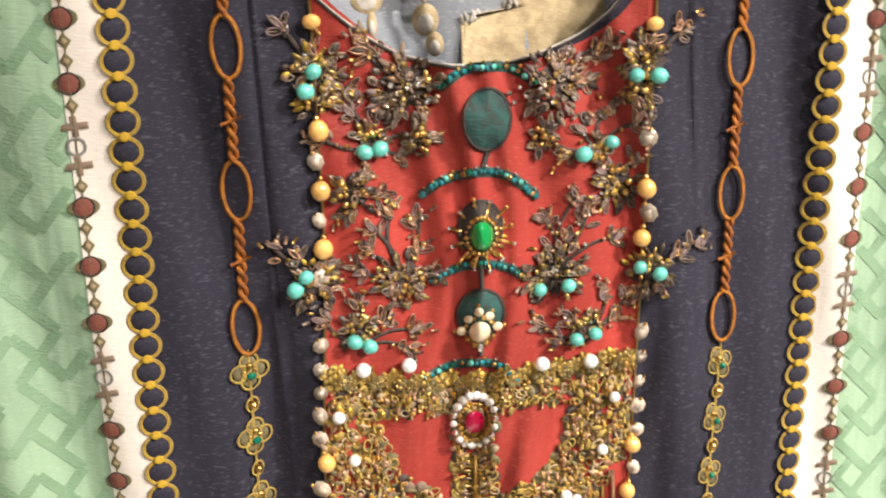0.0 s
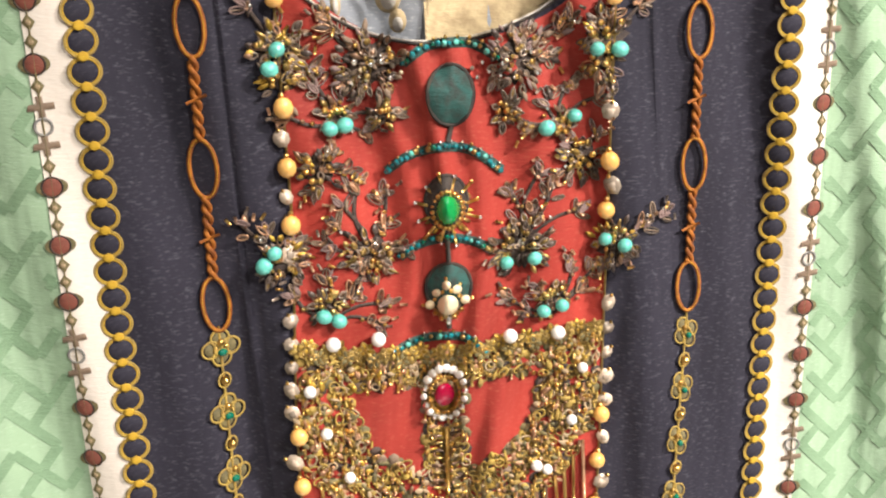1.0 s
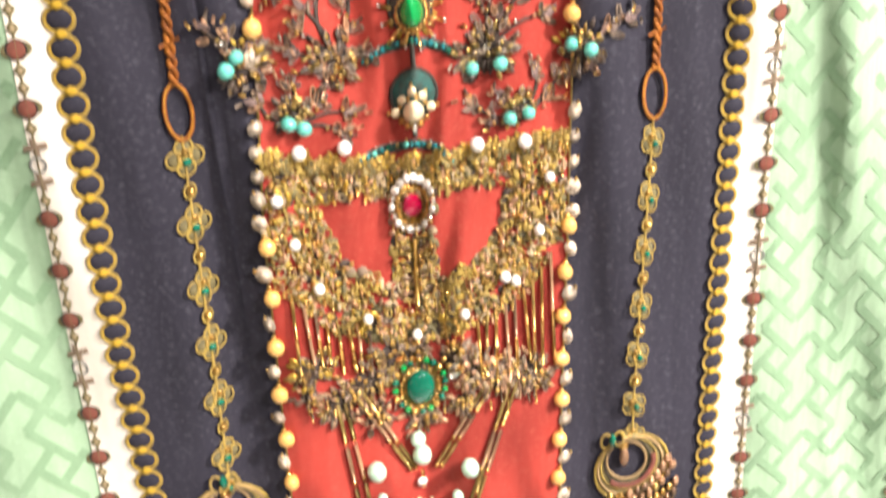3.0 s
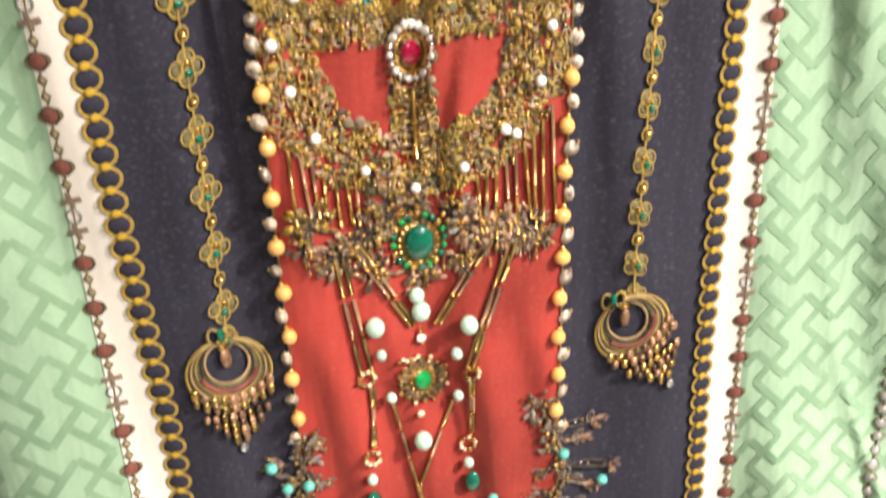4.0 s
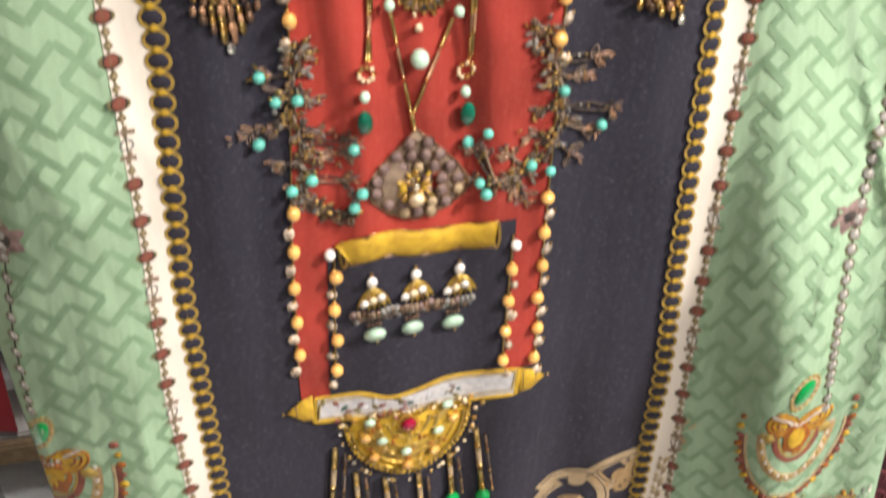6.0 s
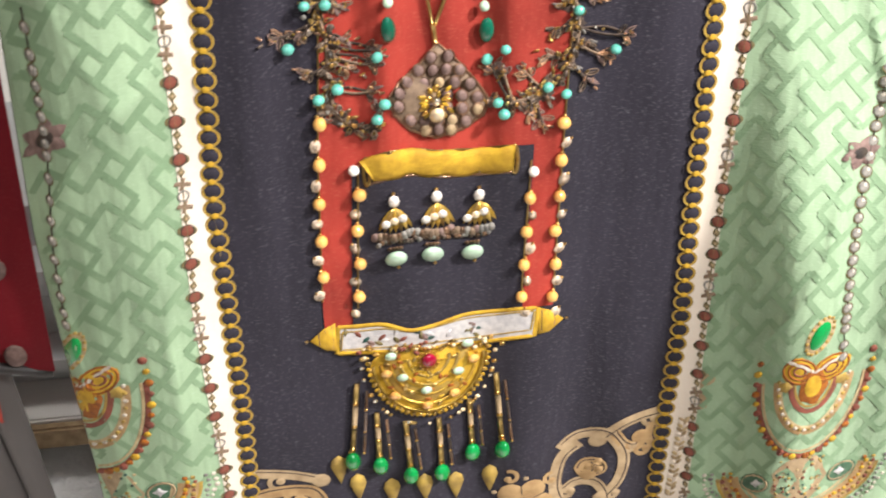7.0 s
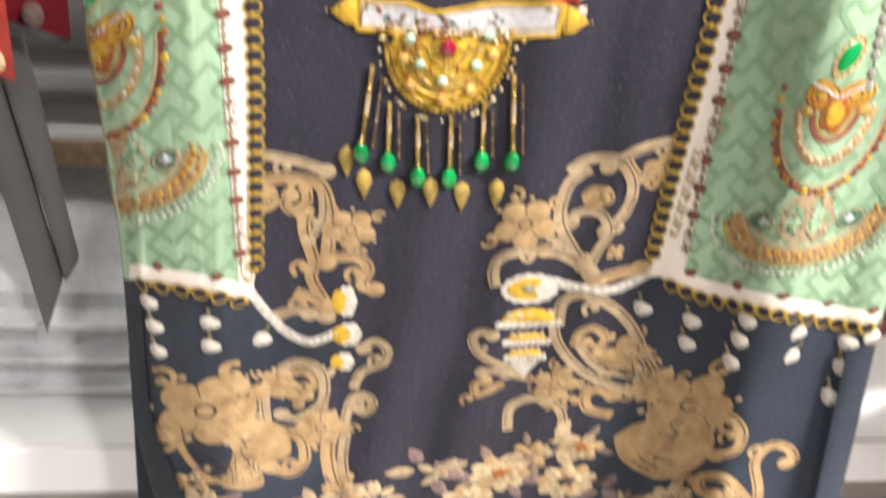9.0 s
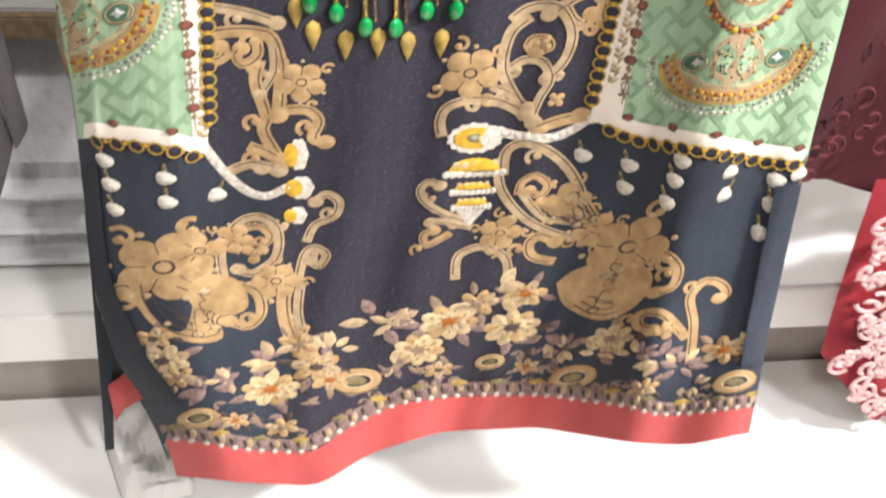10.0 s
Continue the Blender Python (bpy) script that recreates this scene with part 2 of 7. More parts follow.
TW_R = curve([(1.6, 0.10), (1.37, 0.094), (1.246, 0.0885), (1.12, 0.0795), (1.04, 0.077)])
HEM = curve([(-0.25, 0.35), (-0.193, 0.333), (-0.154, 0.316), (-0.086, 0.298), (-0.039, 0.337), (0.022, 0.357), (0.103, 0.349), (0.183, 0.310), (0.237, 0.297), (0.292, 0.306)])
HEMTOP = curve([(-0.25, 0.39), (-0.189, 0.381), (-0.143, 0.358), (-0.089, 0.344), (-0.062, 0.371), (-0.017, 0.399), (0.028, 0.402), (0.098, 0.393), (0.174, 0.363), (0.203, 0.344), (0.253, 0.342), (0.30, 0.345)])
NECK = curve([(-0.075, 1.44), (-0.062, 1.40), (-0.048, 1.384), (-0.033, 1.369), (-0.021, 1.362), (-0.006, 1.358), (0.007, 1.3567), (0.022, 1.359), (0.035, 1.363), (0.047, 1.369), (0.058, 1.381), (0.072, 1.41), (0.085, 1.45)])
BOT_L = curve([(-0.215, 0.694), (-0.18, 0.684), (-0.149, 0.674), (-0.13, 0.66)])
BOT_R = curve([(0.10, 0.680), (0.111, 0.676), (0.133, 0.662), (0.187, 0.644), (0.251, 0.628), (0.28, 0.622)])


def step(a, b, v):
    t = min(1, max(0, (v - a) / (b - a)))
    return t * t * (3 - 2 * t)


def depth(x, z):
    """How far the cloth bulges towards the camera, in metres."""
    d = 0.0
    side = step(0.09, 0.2, abs(x - 0.01))
    d += 0.0022 * math.sin(x * 95 + 1.5 * math.sin(z * 5) + 0.6) * (1 - side)
    d += side * 0.0085 * math.sin(x * 62 + 2.2 * math.sin(z * 4.1 + (1.2 if x > 0 else 0)) + z * 7)
    d += 0.0016 * math.sin(x * 190 + z * 12 + 2 * math.sin(z * 9)) * step(1.0, 1.25, z)
    d += 0.0019 * math.sin(x * 330 + 5 * math.sin(z * 23) + 2 * math.sin(x * 90)) * step(1.12, 1.24, z) * (1 - step(0.045, 0.065, abs(x - 0.003)))
    d += 0.0024 * math.sin(x * 210 + 2 * math.sin(z * 17)) * step(1.14, 1.08, z) * step(0.9, 1.0, z) * (1 - step(0.04, 0.06, abs(x + 0.01)))
    # creases that wander down the green sides, and slack folds in the navy
    crease = 1 - abs(math.sin(x * 70 + z * 11 + 1.3 * math.sin(z * 13)))
    d += side * (1 - 0.7 * step(1.0, 1.15, z)) * step(0.56, 0.70, z) * 0.0055 * crease ** 3 * (0.5 + 0.5 * math.sin(z * 9 + x * 20))
    crease = 1 - abs(math.sin(x * 48 - z * 17 + 0.8 * math.sin(z * 21 + x * 30)))
    d += side * (1 - 0.7 * step(1.0, 1.15, z)) * step(0.56, 0.70, z) * 0.0040 * crease ** 4 * (0.5 + 0.5 * math.sin(z * 14 - x * 30 + 2))
    d += 0.0022 * math.sin(x * 120 - z * 16 + 2 * math.sin(z * 7)) * (1 - side) * step(0.95, 0.75, z)
    # pleats that run beside the jewelled panel
    d -= 0.0034 * math.exp(-((x - RED_L(z) + 0.016) / 0.008) ** 2) * step(0.80, 1.0, z) * step(1.42, 1.2, z)
    d += 0.0026 * math.exp(-((x - RED_L(z) + 0.031) / 0.010) ** 2) * step(0.85, 1.0, z) * step(1.38, 1.15, z)
    # the cloth turns back along the side seams
    for e, s in ((EDGE_L(z), -1), (EDGE_R(z), 1)):
        u = (x - e) * s + 0.022
        if u > 0:
            d -= 22.0 * u * u * (1.6 if s < 0 else 1.0)
    return d


def flare(x, z):
    """How the skirt swings forward: a full fold on one side, waves along the hem."""
    side = step(0.075, 0.215, x) * step(1.08, 0.82, z) * 0.056
    return side + step(0.62, 0.33, z) * ((0.372 - HEM(x)) * 0.75 + 0.02 * step(-0.08, -0.18, x))


# relief is pushed along rays to the camera, shaped to fit its view
REACH_Z = (0.3, 0.5, 0.65, 0.8, 0.9, 1.05, 1.2, 1.38)
REACH_Y = (0.585, 0.575, 0.550, 0.510, 0.440, 0.405, 0.390, 0.376)
REACH_UP = (1.165, 1.165, 1.170, 1.215, 1.300, 1.370, 1.420, 1.446)


def S(x, z, h=0.0):
    over = max(0.0, EDGE_L(z) - x, x - EDGE_R(z))
    x = min(max(x, EDGE_L(z)), EDGE_R(z))
    d = -over + depth(x, z) + flare(x, z) + h
    k = d / float(np.interp(z, REACH_Z, REACH_Y))
    xx = x + (-0.097 - x) * k
    zz = z + (float(np.interp(z, REACH_Z, REACH_UP)) - z) * k
    c, s, dz = math.cos(SKEW), math.sin(SKEW), zz - 1.3
    return (xx * c - dz * s, -d, 1.3 + dz * c + xx * s)


class Acc:
    """Gathers simple pieces in chart coordinates, with a material each, into one mesh."""

    def __init__(self):
        self.v, self.f, self.m, self.mats = [], [], [], []

    def add(self, verts, faces, mat):
        if mat not in self.mats:
            self.mats.append(mat)
        k, o = self.mats.index(mat), len(self.v)
        self.v += verts
        self.f += [tuple(i + o for i in f) for f in faces]
        self.m += [k] * len(faces)

    def flatten(self, base, k):
        """Presses the relief down to that of a print."""
        self.v = [(x, z, base + (h - base) * k) for x, z, h in self.v]
        return self

    def mesh(self, name, flat=False, raw=False):
        me = bpy.data.meshes.new(name)
        me.from_pydata(self.v if raw else [S(*p) for p in self.v], [], self.f)
        for mt in self.mats:
            me.materials.append(mt)
        me.polygons.foreach_set("material_index", self.m)
        if not flat:
            me.polygons.foreach_set("use_smooth", [True] * len(self.f))
        me.update()
        return me

    def ball(self, x, z, h, r, mat, rz=None, rh=None, ang=0.0, n=8, k=5):
        rz, rh = rz or r, rh or r
        c, s = math.cos(ang), math.sin(ang)
        vs = []
        for j in range(k + 1):
            b = math.pi * j / k
            for i in range(n):
                a = 2 * math.pi * i / n
                px, pz, ph = r * math.sin(b) * math.cos(a), rz * math.sin(b) * math.sin(a), rh * math.cos(b)
                vs.append((x + px * c - pz * s, z + px * s + pz * c, h + ph))
        fs = [(j * n + i, (j + 1) * n + i, (j + 1) * n + (i + 1) % n, j * n + (i + 1) % n) for j in range(k) for i in range(n)]
        self.add(vs, fs, mat)

    def tube(self, pts, r, mat, n=6, closed=False, flat=1.0, taper=False):
        """A round thread through points (x, z, h)."""
        vs, m = [], len(pts)
        for i, p in enumerate(pts):
            a = pts[(i - 1) % m] if closed else pts[max(0, i - 1)]
            b = pts[(i + 1) % m] if closed else pts[min(m - 1, i + 1)]
            dx, dz, dh = b[0] - a[0], b[1] - a[1], b[2] - a[2]
            l = math.sqrt(dx * dx + dz * dz + dh * dh) or 1e-6
            t = Vector((dx / l, dz / l, dh / l))
            up = Vector((0, 0, 1)) if abs(t.z) < 0.9 else Vector((1, 0, 0))
            sx = t.cross(up).normalized()
            sy = sx.cross(t)
            rr = r * (1 - 0.85 * abs(2 * i / (m - 1) - 1) ** 2) if taper and not closed else r
            for q in range(n):
                w = 2 * math.pi * q / n
                o = sx * (math.cos(w) * rr) + sy * (math.sin(w) * rr * flat)
                vs.append((p[0] + o.x, p[1] + o.y, p[2] + o.z))
        fs = []
        for i in range(m if closed else m - 1):
            i2 = (i + 1) % m
            fs += [(i * n + q, i2 * n + q, i2 * n + (q + 1) % n, i * n + (q + 1) % n) for q in range(n)]
        if not closed:
            fs += [tuple(range(n))[::-1], tuple(range((m - 1) * n, m * n))]
        self.add(vs, fs, mat)

    def ring(self, x, z, h, rx, rz, r, mat, ang=0.0, m=20, n=6, flat=0.7):
        c, s = math.cos(ang), math.sin(ang)
        pts = []
        for i in range(m):
            a = 2 * math.pi * i / m
            px, pz = rx * math.cos(a), rz * math.sin(a)
            pts.append((x + px * c - pz * s, z + px * s + pz * c, h))
        self.tube(pts, r, mat, n, True, flat)

    def slab(self, outline, h0, h1, mat):
        """A flat piece with an outline of (x, z) and a small thickness; slightly domed."""
        n = len(outline)
        cx, cz = sum(p[0] for p in outline) / n, sum(p[1] for p in outline) / n
        vs = [(p[0], p[1], h0) for p in outline]
        vs += [(cx + (p[0] - cx) * 0.93, cz + (p[1] - cz) * 0.93, h1) for p in outline]
        vs.append((cx, cz, h1 + (h1 - h0) * 0.3))
        fs = [(i, (i + 1) % n, n + (i + 1) % n, n + i) for i in range(n)]
        fs += [(n + i, n + (i + 1) % n, 2 * n) for i in range(n)]
        self.add(vs, fs, mat)

    def disc(self, x, z, rx, rz, h0, h1, mat, ang=0.0, n=16, lobes=0, amp=0.0):
        c, s = math.cos(ang), math.sin(ang)
        out = []
        for i in range(n):
            a = 2 * math.pi * i / n
            k = 1 + amp * math.cos(lobes * a) if lobes else 1
            px, pz = rx * k * math.cos(a), rz * k * math.sin(a)
            out.append((x + px * c - pz * s, z + px * s + pz * c))
        self.slab(out, h0, h1, mat)

    def leaf(self, x, z, ang, ln, w, h, mat, rim=None):
        """A pointed leaf from its base at x, z."""
        c, s = math.cos(ang), math.sin(ang)
        out = []
        for u, v in ((0, 0.08), (0.25, 0.42), (0.5, 0.5), (0.75, 0.34), (1, 0), (0.75, -0.34), (0.5, -0.5), (0.25, -0.42), (0, -0.08)):
            px, pz = u * ln, v * w
            out.append((x + px * c - pz * s, z + px * s + pz * c))
        self.slab(out, h, h + 0.0007, mat)
        if rim:
            self.tube([(p[0], p[1], h + 0.0008) for p in out], 0.00035, rim, 4)

    def ribbon(self, pts, w, h, mat, hump=0.0006, w1=None):
        """A raised strip of width w through (x, z) points."""
        m, vs, fs = len(pts), [], []
        for i, p in enumerate(pts):
            a, b = pts[max(0, i - 1)], pts[min(m - 1, i + 1)]
            dx, dz = b[0] - a[0], b[1] - a[1]
            l = math.hypot(dx, dz) or 1e-6
            nx, nz = -dz / l, dx / l
            ww = (w if w1 is None else w + (w1 - w) * i / (m - 1)) / 2
            for k, hh in ((-1, 0), (-0.6, hump), (0.6, hump), (1, 0)):
                vs.append((p[0] + nx * ww * k, p[1] + nz * ww * k, h + hh))
        for i in range(m - 1):
            fs += [(i * 4 + q, i * 4 + q + 1, i * 4 + q + 5, i * 4 + q + 4) for q in range(3)]
        self.add(vs, fs, mat)


def smooth(pts, n=8):
    """A Catmull-Rom line through a few points."""
    out = []
    for i in range(len(pts) - 1):
        p0, p1, p2, p3 = pts[max(0, i - 1)], pts[i], pts[i + 1], pts[min(len(pts) - 1, i + 2)]
        for k in range(n):
            t = k / n
            out.append(tuple(0.5 * (2 * b + (c - a) * t + (2 * a - 5 * b + 4 * c - d) * t * t + (3 * b - a - 3 * c + d) * t ** 3)
                             for a, b, c, d in zip(p0, p1, p2, p3)))
    return out + [tuple(pts[-1])]


def thing(name, label, category, group="", kind=""):
    return tagged(new(name), label, category, group, kind)


def part(name, data, parent, label="", kind=""):
    """Links a mesh (or what an Acc holds) as one object under its thing or part."""
    ob = new(name, data.mesh(name) if isinstance(data, Acc) else data)
    ob.parent = parent
    return tagged(ob, label, "", "", kind)


def piece(name, me, x, z, h, parent, ang=0.0, size=1.0):
    """One piece (shared mesh) set on the cloth, turned with the cloth's slope."""
    e = 0.004
    p = Vector(S(x, z, h))
    tx = (Vector(S(x + e, z)) - Vector(S(x - e, z))).normalized()
    tz = Vector(S(x, z + e)) - Vector(S(x, z - e))
    tz = (tz - tx * tz.dot(tx)).normalized()
    ty = tz.cross(tx)
    ob = new(name, me)
    ob.parent = parent
    k = size if isinstance(size, tuple) else (size, size, size)
    turn = Matrix((tx, ty, tz)).transposed() @ Matrix.Rotation(-ang, 3, "Y")
    ob.matrix_basis = Matrix.LocRotScale(p, turn.to_quaternion(), k)
    return ob


def sheet(xl, xr, zb, zt, nx, nz, h, mat, name, thick=0.0):
    """Cloth between two side curves and a lower and upper edge; the edges may depend on x."""
    a = Acc()
    vs = []
    for i in range(nx + 1):
        u = i / nx
        xb = xl(0.35) + (xr(0.35) - xl(0.35)) * u
        xt = xl(1.3) + (xr(1.3) - xl(1.3)) * u
        lo, hi = zb(xb), zt(xt)
        for j in range(nz + 1):
            z = lo + (hi - lo) * j / nz
            vs.append((xl(z) + (xr(z) - xl(z)) * u, z, h))
    n = nz + 1
    fs = [(i * n + j, (i + 1) * n + j, (i + 1) * n + j + 1, i * n + j + 1) for i in range(nx) for j in range(nz)]
    a.add(vs, fs, mat)
    return a


def ball_mesh(name, mat, r=1.0, rx=1.0, ry=1.0, rz=1.0, n=12, k=8):
    a = Acc()
    a.ball(0, 0, 0, r, mat, n=n, k=k)
    a.v = [(x * rx, -h * ry, z * rz) for x, z, h in a.v]
    return a.mesh(name, raw=True)


def local_mesh(name, acc, squash=1.0):
    acc.v = [(x, -h * squash, z) for x, z, h in acc.v]
    return acc.mesh(name, raw=True)

# ---- the shop round the garment ----
def box_mesh(name, x0, x1, y0, y1, z0, z1, mat, bevel=0.004):
    bm = bmesh.new()
    bmesh.ops.create_cube(bm, size=1)
    for v in bm.verts:
        v.co = ((x0 + x1) / 2 + v.co.x * (x1 - x0), (y0 + y1) / 2 + v.co.y * (y1 - y0), (z0 + z1) / 2 + v.co.z * (z1 - z0))
    if bevel:
        bmesh.ops.bevel(bm, geom=bm.edges[:], offset=bevel, segments=2, affect="EDGES")
    me = bpy.data.meshes.new(name)
    bm.to_mesh(me)
    bm.free()
    me.materials.append(mat)
    return me


tagged(new("floor", box_mesh("floor", -2.5, 2.5, -3, 1.6, -0.1, 0, FLOORM, 0)), "pale stone shop floor", "floor", kind="structure")
tagged(new("ceiling", box_mesh("ceiling", -2.6, 2.6, -3.1, 1.7, 2.75, 2.85, WALLM, 0)), "white painted shop ceiling", "ceiling", kind="structure")
for nm, b in (("wall_north", (-2.6, 2.6, 1.6, 1.7)), ("wall_south", (-2.6, 2.6, -3.1, -3.0)), ("wall_west", (-2.6, -2.5, -3, 1.6)), ("wall_east", (2.5, 2.6, -3, 1.6))):
    tagged(new(nm, box_mesh(nm, *b, 0, 2.75, WALLM, 0)), "warm white painted shop wall", "wall", kind="structure")

plinth = thing("display_plinth", "white lacquered low display plinth under the garments", "plinth")
part("plinth_top", box_mesh("plinth_top", -1.6, 1.7, -0.35, 0.135, 0.215, 0.268, PLINTH), plinth)
part("plinth_base", box_mesh("plinth_base", -1.55, 1.65, -0.30, 0.13, 0.0, 0.214, PLINTH), plinth)
shelf = thing("display_shelf", "white stepped display shelf over a dark recess", "shelf")
part("shelf_board", box_mesh("shelf_board", -1.6, 1.7, 0.100, 0.62, 0.352, 0.410, PLINTH), shelf)
part("recess_panel", box_mesh("recess_panel", -1.6, 1.7, 0.137, 0.60, 0.0, 0.350, RECESS), shelf, "recessed base, coloured grey-brown for the shade under the step")
part("back_board", box_mesh("back_board", -1.6, 1.7, 0.64, 0.68, 0.0, 1.9, WALLM), shelf, "pale back board")

# ---- the kurta: cloth ----
kurta = thing("kurta", "navy kurta with jewelled red panel, green sides and gold chains", "kurta")
TOP = lambda x: 1.58 if abs(x - 0.005) > 0.13 else (NECK(x) if -0.07 < x < 0.08 else 1.58 - max(0, 0.13 - abs(x - 0.005)) * 0.6)
front = part("front_cloth", sheet(EDGE_L, EDGE_R, HEM, TOP, 130, 220, 0.0, NAVY, "front_cloth"), kurta, "navy slub cloth of the body")
red_top = lambda x: NECK(x) - 0.0006 if -0.075 < x < 0.085 else 1.45
RED_IN = curve([(-0.2, 0.868), (0.2, 0.858)])
part("red_panel", sheet(RED_L, RED_R, RED_IN, red_top, 60, 150, 0.0008, RED, "red_panel"), kurta, "red slub cloth panel down the front")
win_l = curve([(0.80, -0.072), (0.88, -0.069), (0.965, -0.0625)])
win_r = curve([(0.80, 0.018), (0.87, 0.020), (0.955, 0.0255)])
part("navy_window", sheet(win_l, win_r, lambda x: 0.855, lambda x: 0.961, 24, 24, 0.0016, NAVY, "navy_window"), kurta, "navy inset in the red panel")
off = lambda f, d: (lambda z: f(z) + d)
part("side_panel", sheet(off(EDGE_L, 0.0003), off(DOT_L, -0.0005), BOT_L, lambda x: 1.56, 36, 200, 0.0008, GREEN, "side_panel"), kurta, "sage green side panel with tonal fret")
part("side_panel", sheet(off(DOT_R, 0.0005), off(EDGE_R, -0.0003), BOT_R, lambda x: 1.56, 44, 200, 0.0008, GREEN, "side_panel"), kurta, "sage green side panel with tonal fret")
part("border_band", sheet(off(DOT_L, -0.002), off(RING_L, -0.0015), lambda x: 0.668, lambda x: 1.56, 6, 200, 0.0014, WHITE, "border_band"), kurta, "ivory border band")
part("border_band", sheet(off(RING_R, 0.0015), off(DOT_R, 0.002), lambda x: 0.672, lambda x: 1.56, 6, 200, 0.0014, WHITE, "border_band"), kurta, "ivory border band")
low_x = lambda x, z: EDGE_L(z) + (x - EDGE_L(1.3)) / (EDGE_R(1.3) - EDGE_L(1.3)) * (EDGE_R(z) - EDGE_L(z))
part("lower_side", sheet(off(EDGE_L, 0.0004), lambda z: -0.098 - 0.02 * step(0.62, 0.68, z), lambda x: HEMTOP(x) + 0.006, lambda x: BOT_L(x) - 0.003, 24, 60, 0.0003, SLATE, "lower_side"), kurta, "slate navy cloth below the green panel")
part("lower_side", sheet(lambda z: 0.094 - 0.02 * step(0.62, 0.5, z), off(EDGE_R, -0.0004), lambda x: HEMTOP(x) + 0.006, lambda x: BOT_R(x) - 0.003, 32, 60, 0.0003, SLATE, "lower_side"), kurta, "slate navy cloth below the green panel")
band_top = lambda x: HEMTOP(low_x(x, 0.39))
part("hem_band", sheet(EDGE_L, EDGE_R, HEM, band_top, 110, 10, 0.0008, HEMRED, "hem_band"), kurta, "plain coral red hem band")

# ---- printed chains and borders of the kurta ----
# tonal fret on the green panels
def fret(acc, inside, x0, z0, z1):
    """Interlocked key fret: from each node four arms turn a corner and butt against the next node's arm."""
    ang, t, tall = radians(45), 0.0052, 1.15
    ca, sa = math.cos(ang), math.sin(ang)
    n = int(0.66 / (t * 6))
    for i in range(-n, n + 1):
        for j in range(-n, n + 1):
            for dx, dz in ((1, 0), (0, 1), (-1, 0), (0, -1)):
                ox, oz = i * 6, j * 6
                corner = (ox + 2 * dx, oz + 2 * dz)
                end = (corner[0] - 4 * dz, corner[1] + 4 * dx)
                for a, b in (((ox, oz), corner), (corner, end)):
                    m = 4 if b is corner else 8
                    run = []
                    for q in range(m + 1):
                        u, v = (a[0] + (b[0] - a[0]) * q / m) * t, (a[1] + (b[1] - a[1]) * q / m) * t
                        p = (x0 + u * ca - v * sa, 1.0 + (u * sa + v * ca) * tall)
                        if z0 < p[1] < z1 and inside(p[0], p[1]):
                            run.append(p)
                        else:
                            if len(run) > 1:
                                acc.ribbon(run, 0.0036, 0.0011, FRET, 0.0)
                            run = []
                    if len(run) > 1:
                        acc.ribbon(run, 0.0036, 0.0011, FRET, 0.0)


fret_l, fret_r = Acc(), Acc()
fret(fret_l, lambda x, z: EDGE_L(z) + 0.002 < x < DOT_L(z) - 0.003 and z > BOT_L(x) + 0.006, -0.17, 0.6, 1.5)
fret(fret_r, lambda x, z: DOT_R(z) + 0.003 < x < EDGE_R(z) - 0.002 and z > BOT_R(x) + 0.006, 0.19, 0.6, 1.5)
part("fret_print", fret_l, kurta, "darker green tonal fret print", "stuff")
part("fret_print", fret_r, kurta, "darker green tonal fret print", "stuff")

# gold ring chains
a = Acc()
a.ring(0, 0, 0, 0.0048, 0.0046, 0.00050, INK_GOLD, m=22, flat=0.4)
a.ring(0, 0, 0.0002, 0.0042, 0.0040, 0.00022, INK_YELLOW, m=22, n=4)
RING = local_mesh("ring", a, 0.4)
a = Acc()
a.ball(0, 0, 0, 0.0019, INK_YELLOW, rz=0.0017, rh=0.0008)
LINK = local_mesh("link", a, 0.4)
a = Acc()
a.disc(0, 0, 0.0042, 0.0039, 0, 0.0003, NAVY, n=18)
RING_FILL = local_mesh("ring_fill", a)


def ring_chain(f, z0, z1, s):
    cord = Acc()
    cord.tube([(f(z), z, 0.0016) for z in np.linspace(z1, z0, 60)], 0.0004, INK_GOLD, 4)
    ch = part("ring_chain", cord, kurta, "printed gold ring chain")
    z, k = z0, 0
    while z > z1:
        piece("ring", RING, f(z), z, 0.0020, ch)
        piece("ring_fill", RING_FILL, f(z), z, 0.0017, ch)
        piece("link", LINK, f(z - 0.0047), z - 0.0047, 0.0030, ch)
        z -= 0.0094


ring_chain(RING_L, 1.400, 0.690, -1)
ring_chain(RING_R, 1.396, 0.690, 1)

# dotted border: maroon studs, diamonds, crosses and small rings
a = Acc()
a.disc(0, 0, 0.0049, 0.0030, 0, 0.0003, INK_OLIVE, n=18)
a.disc(0, 0, 0.0029, 0.0030, 0.0003, 0.0007, INK_BROWN, n=14)
a.ring(0, 0, 0.0006, 0.0032, 0.0033, 0.0003, INK_SHADE, m=16, n=4)
STUD = local_mesh("stud", a, 0.4)
a = Acc()
a.slab([(0, 0.0026), (0.0021, 0), (0, -0.0026), (-0.0021, 0)], 0, 0.0005, INK_OLIVE)
a.slab([(0, 0.0013), (0.0010, 0), (0, -0.0013), (-0.0010, 0)], 0.0005, 0.0008, INK_TAN2)
DIAMOND = local_mesh("diamond", a, 0.4)
a = Acc()
a.ring(0, 0, 0.0004, 0.0026, 0.0026, 0.0005, INK_GREY, m=16, n=5)
RINGLET = local_mesh("ringlet", a, 0.4)
a = Acc()
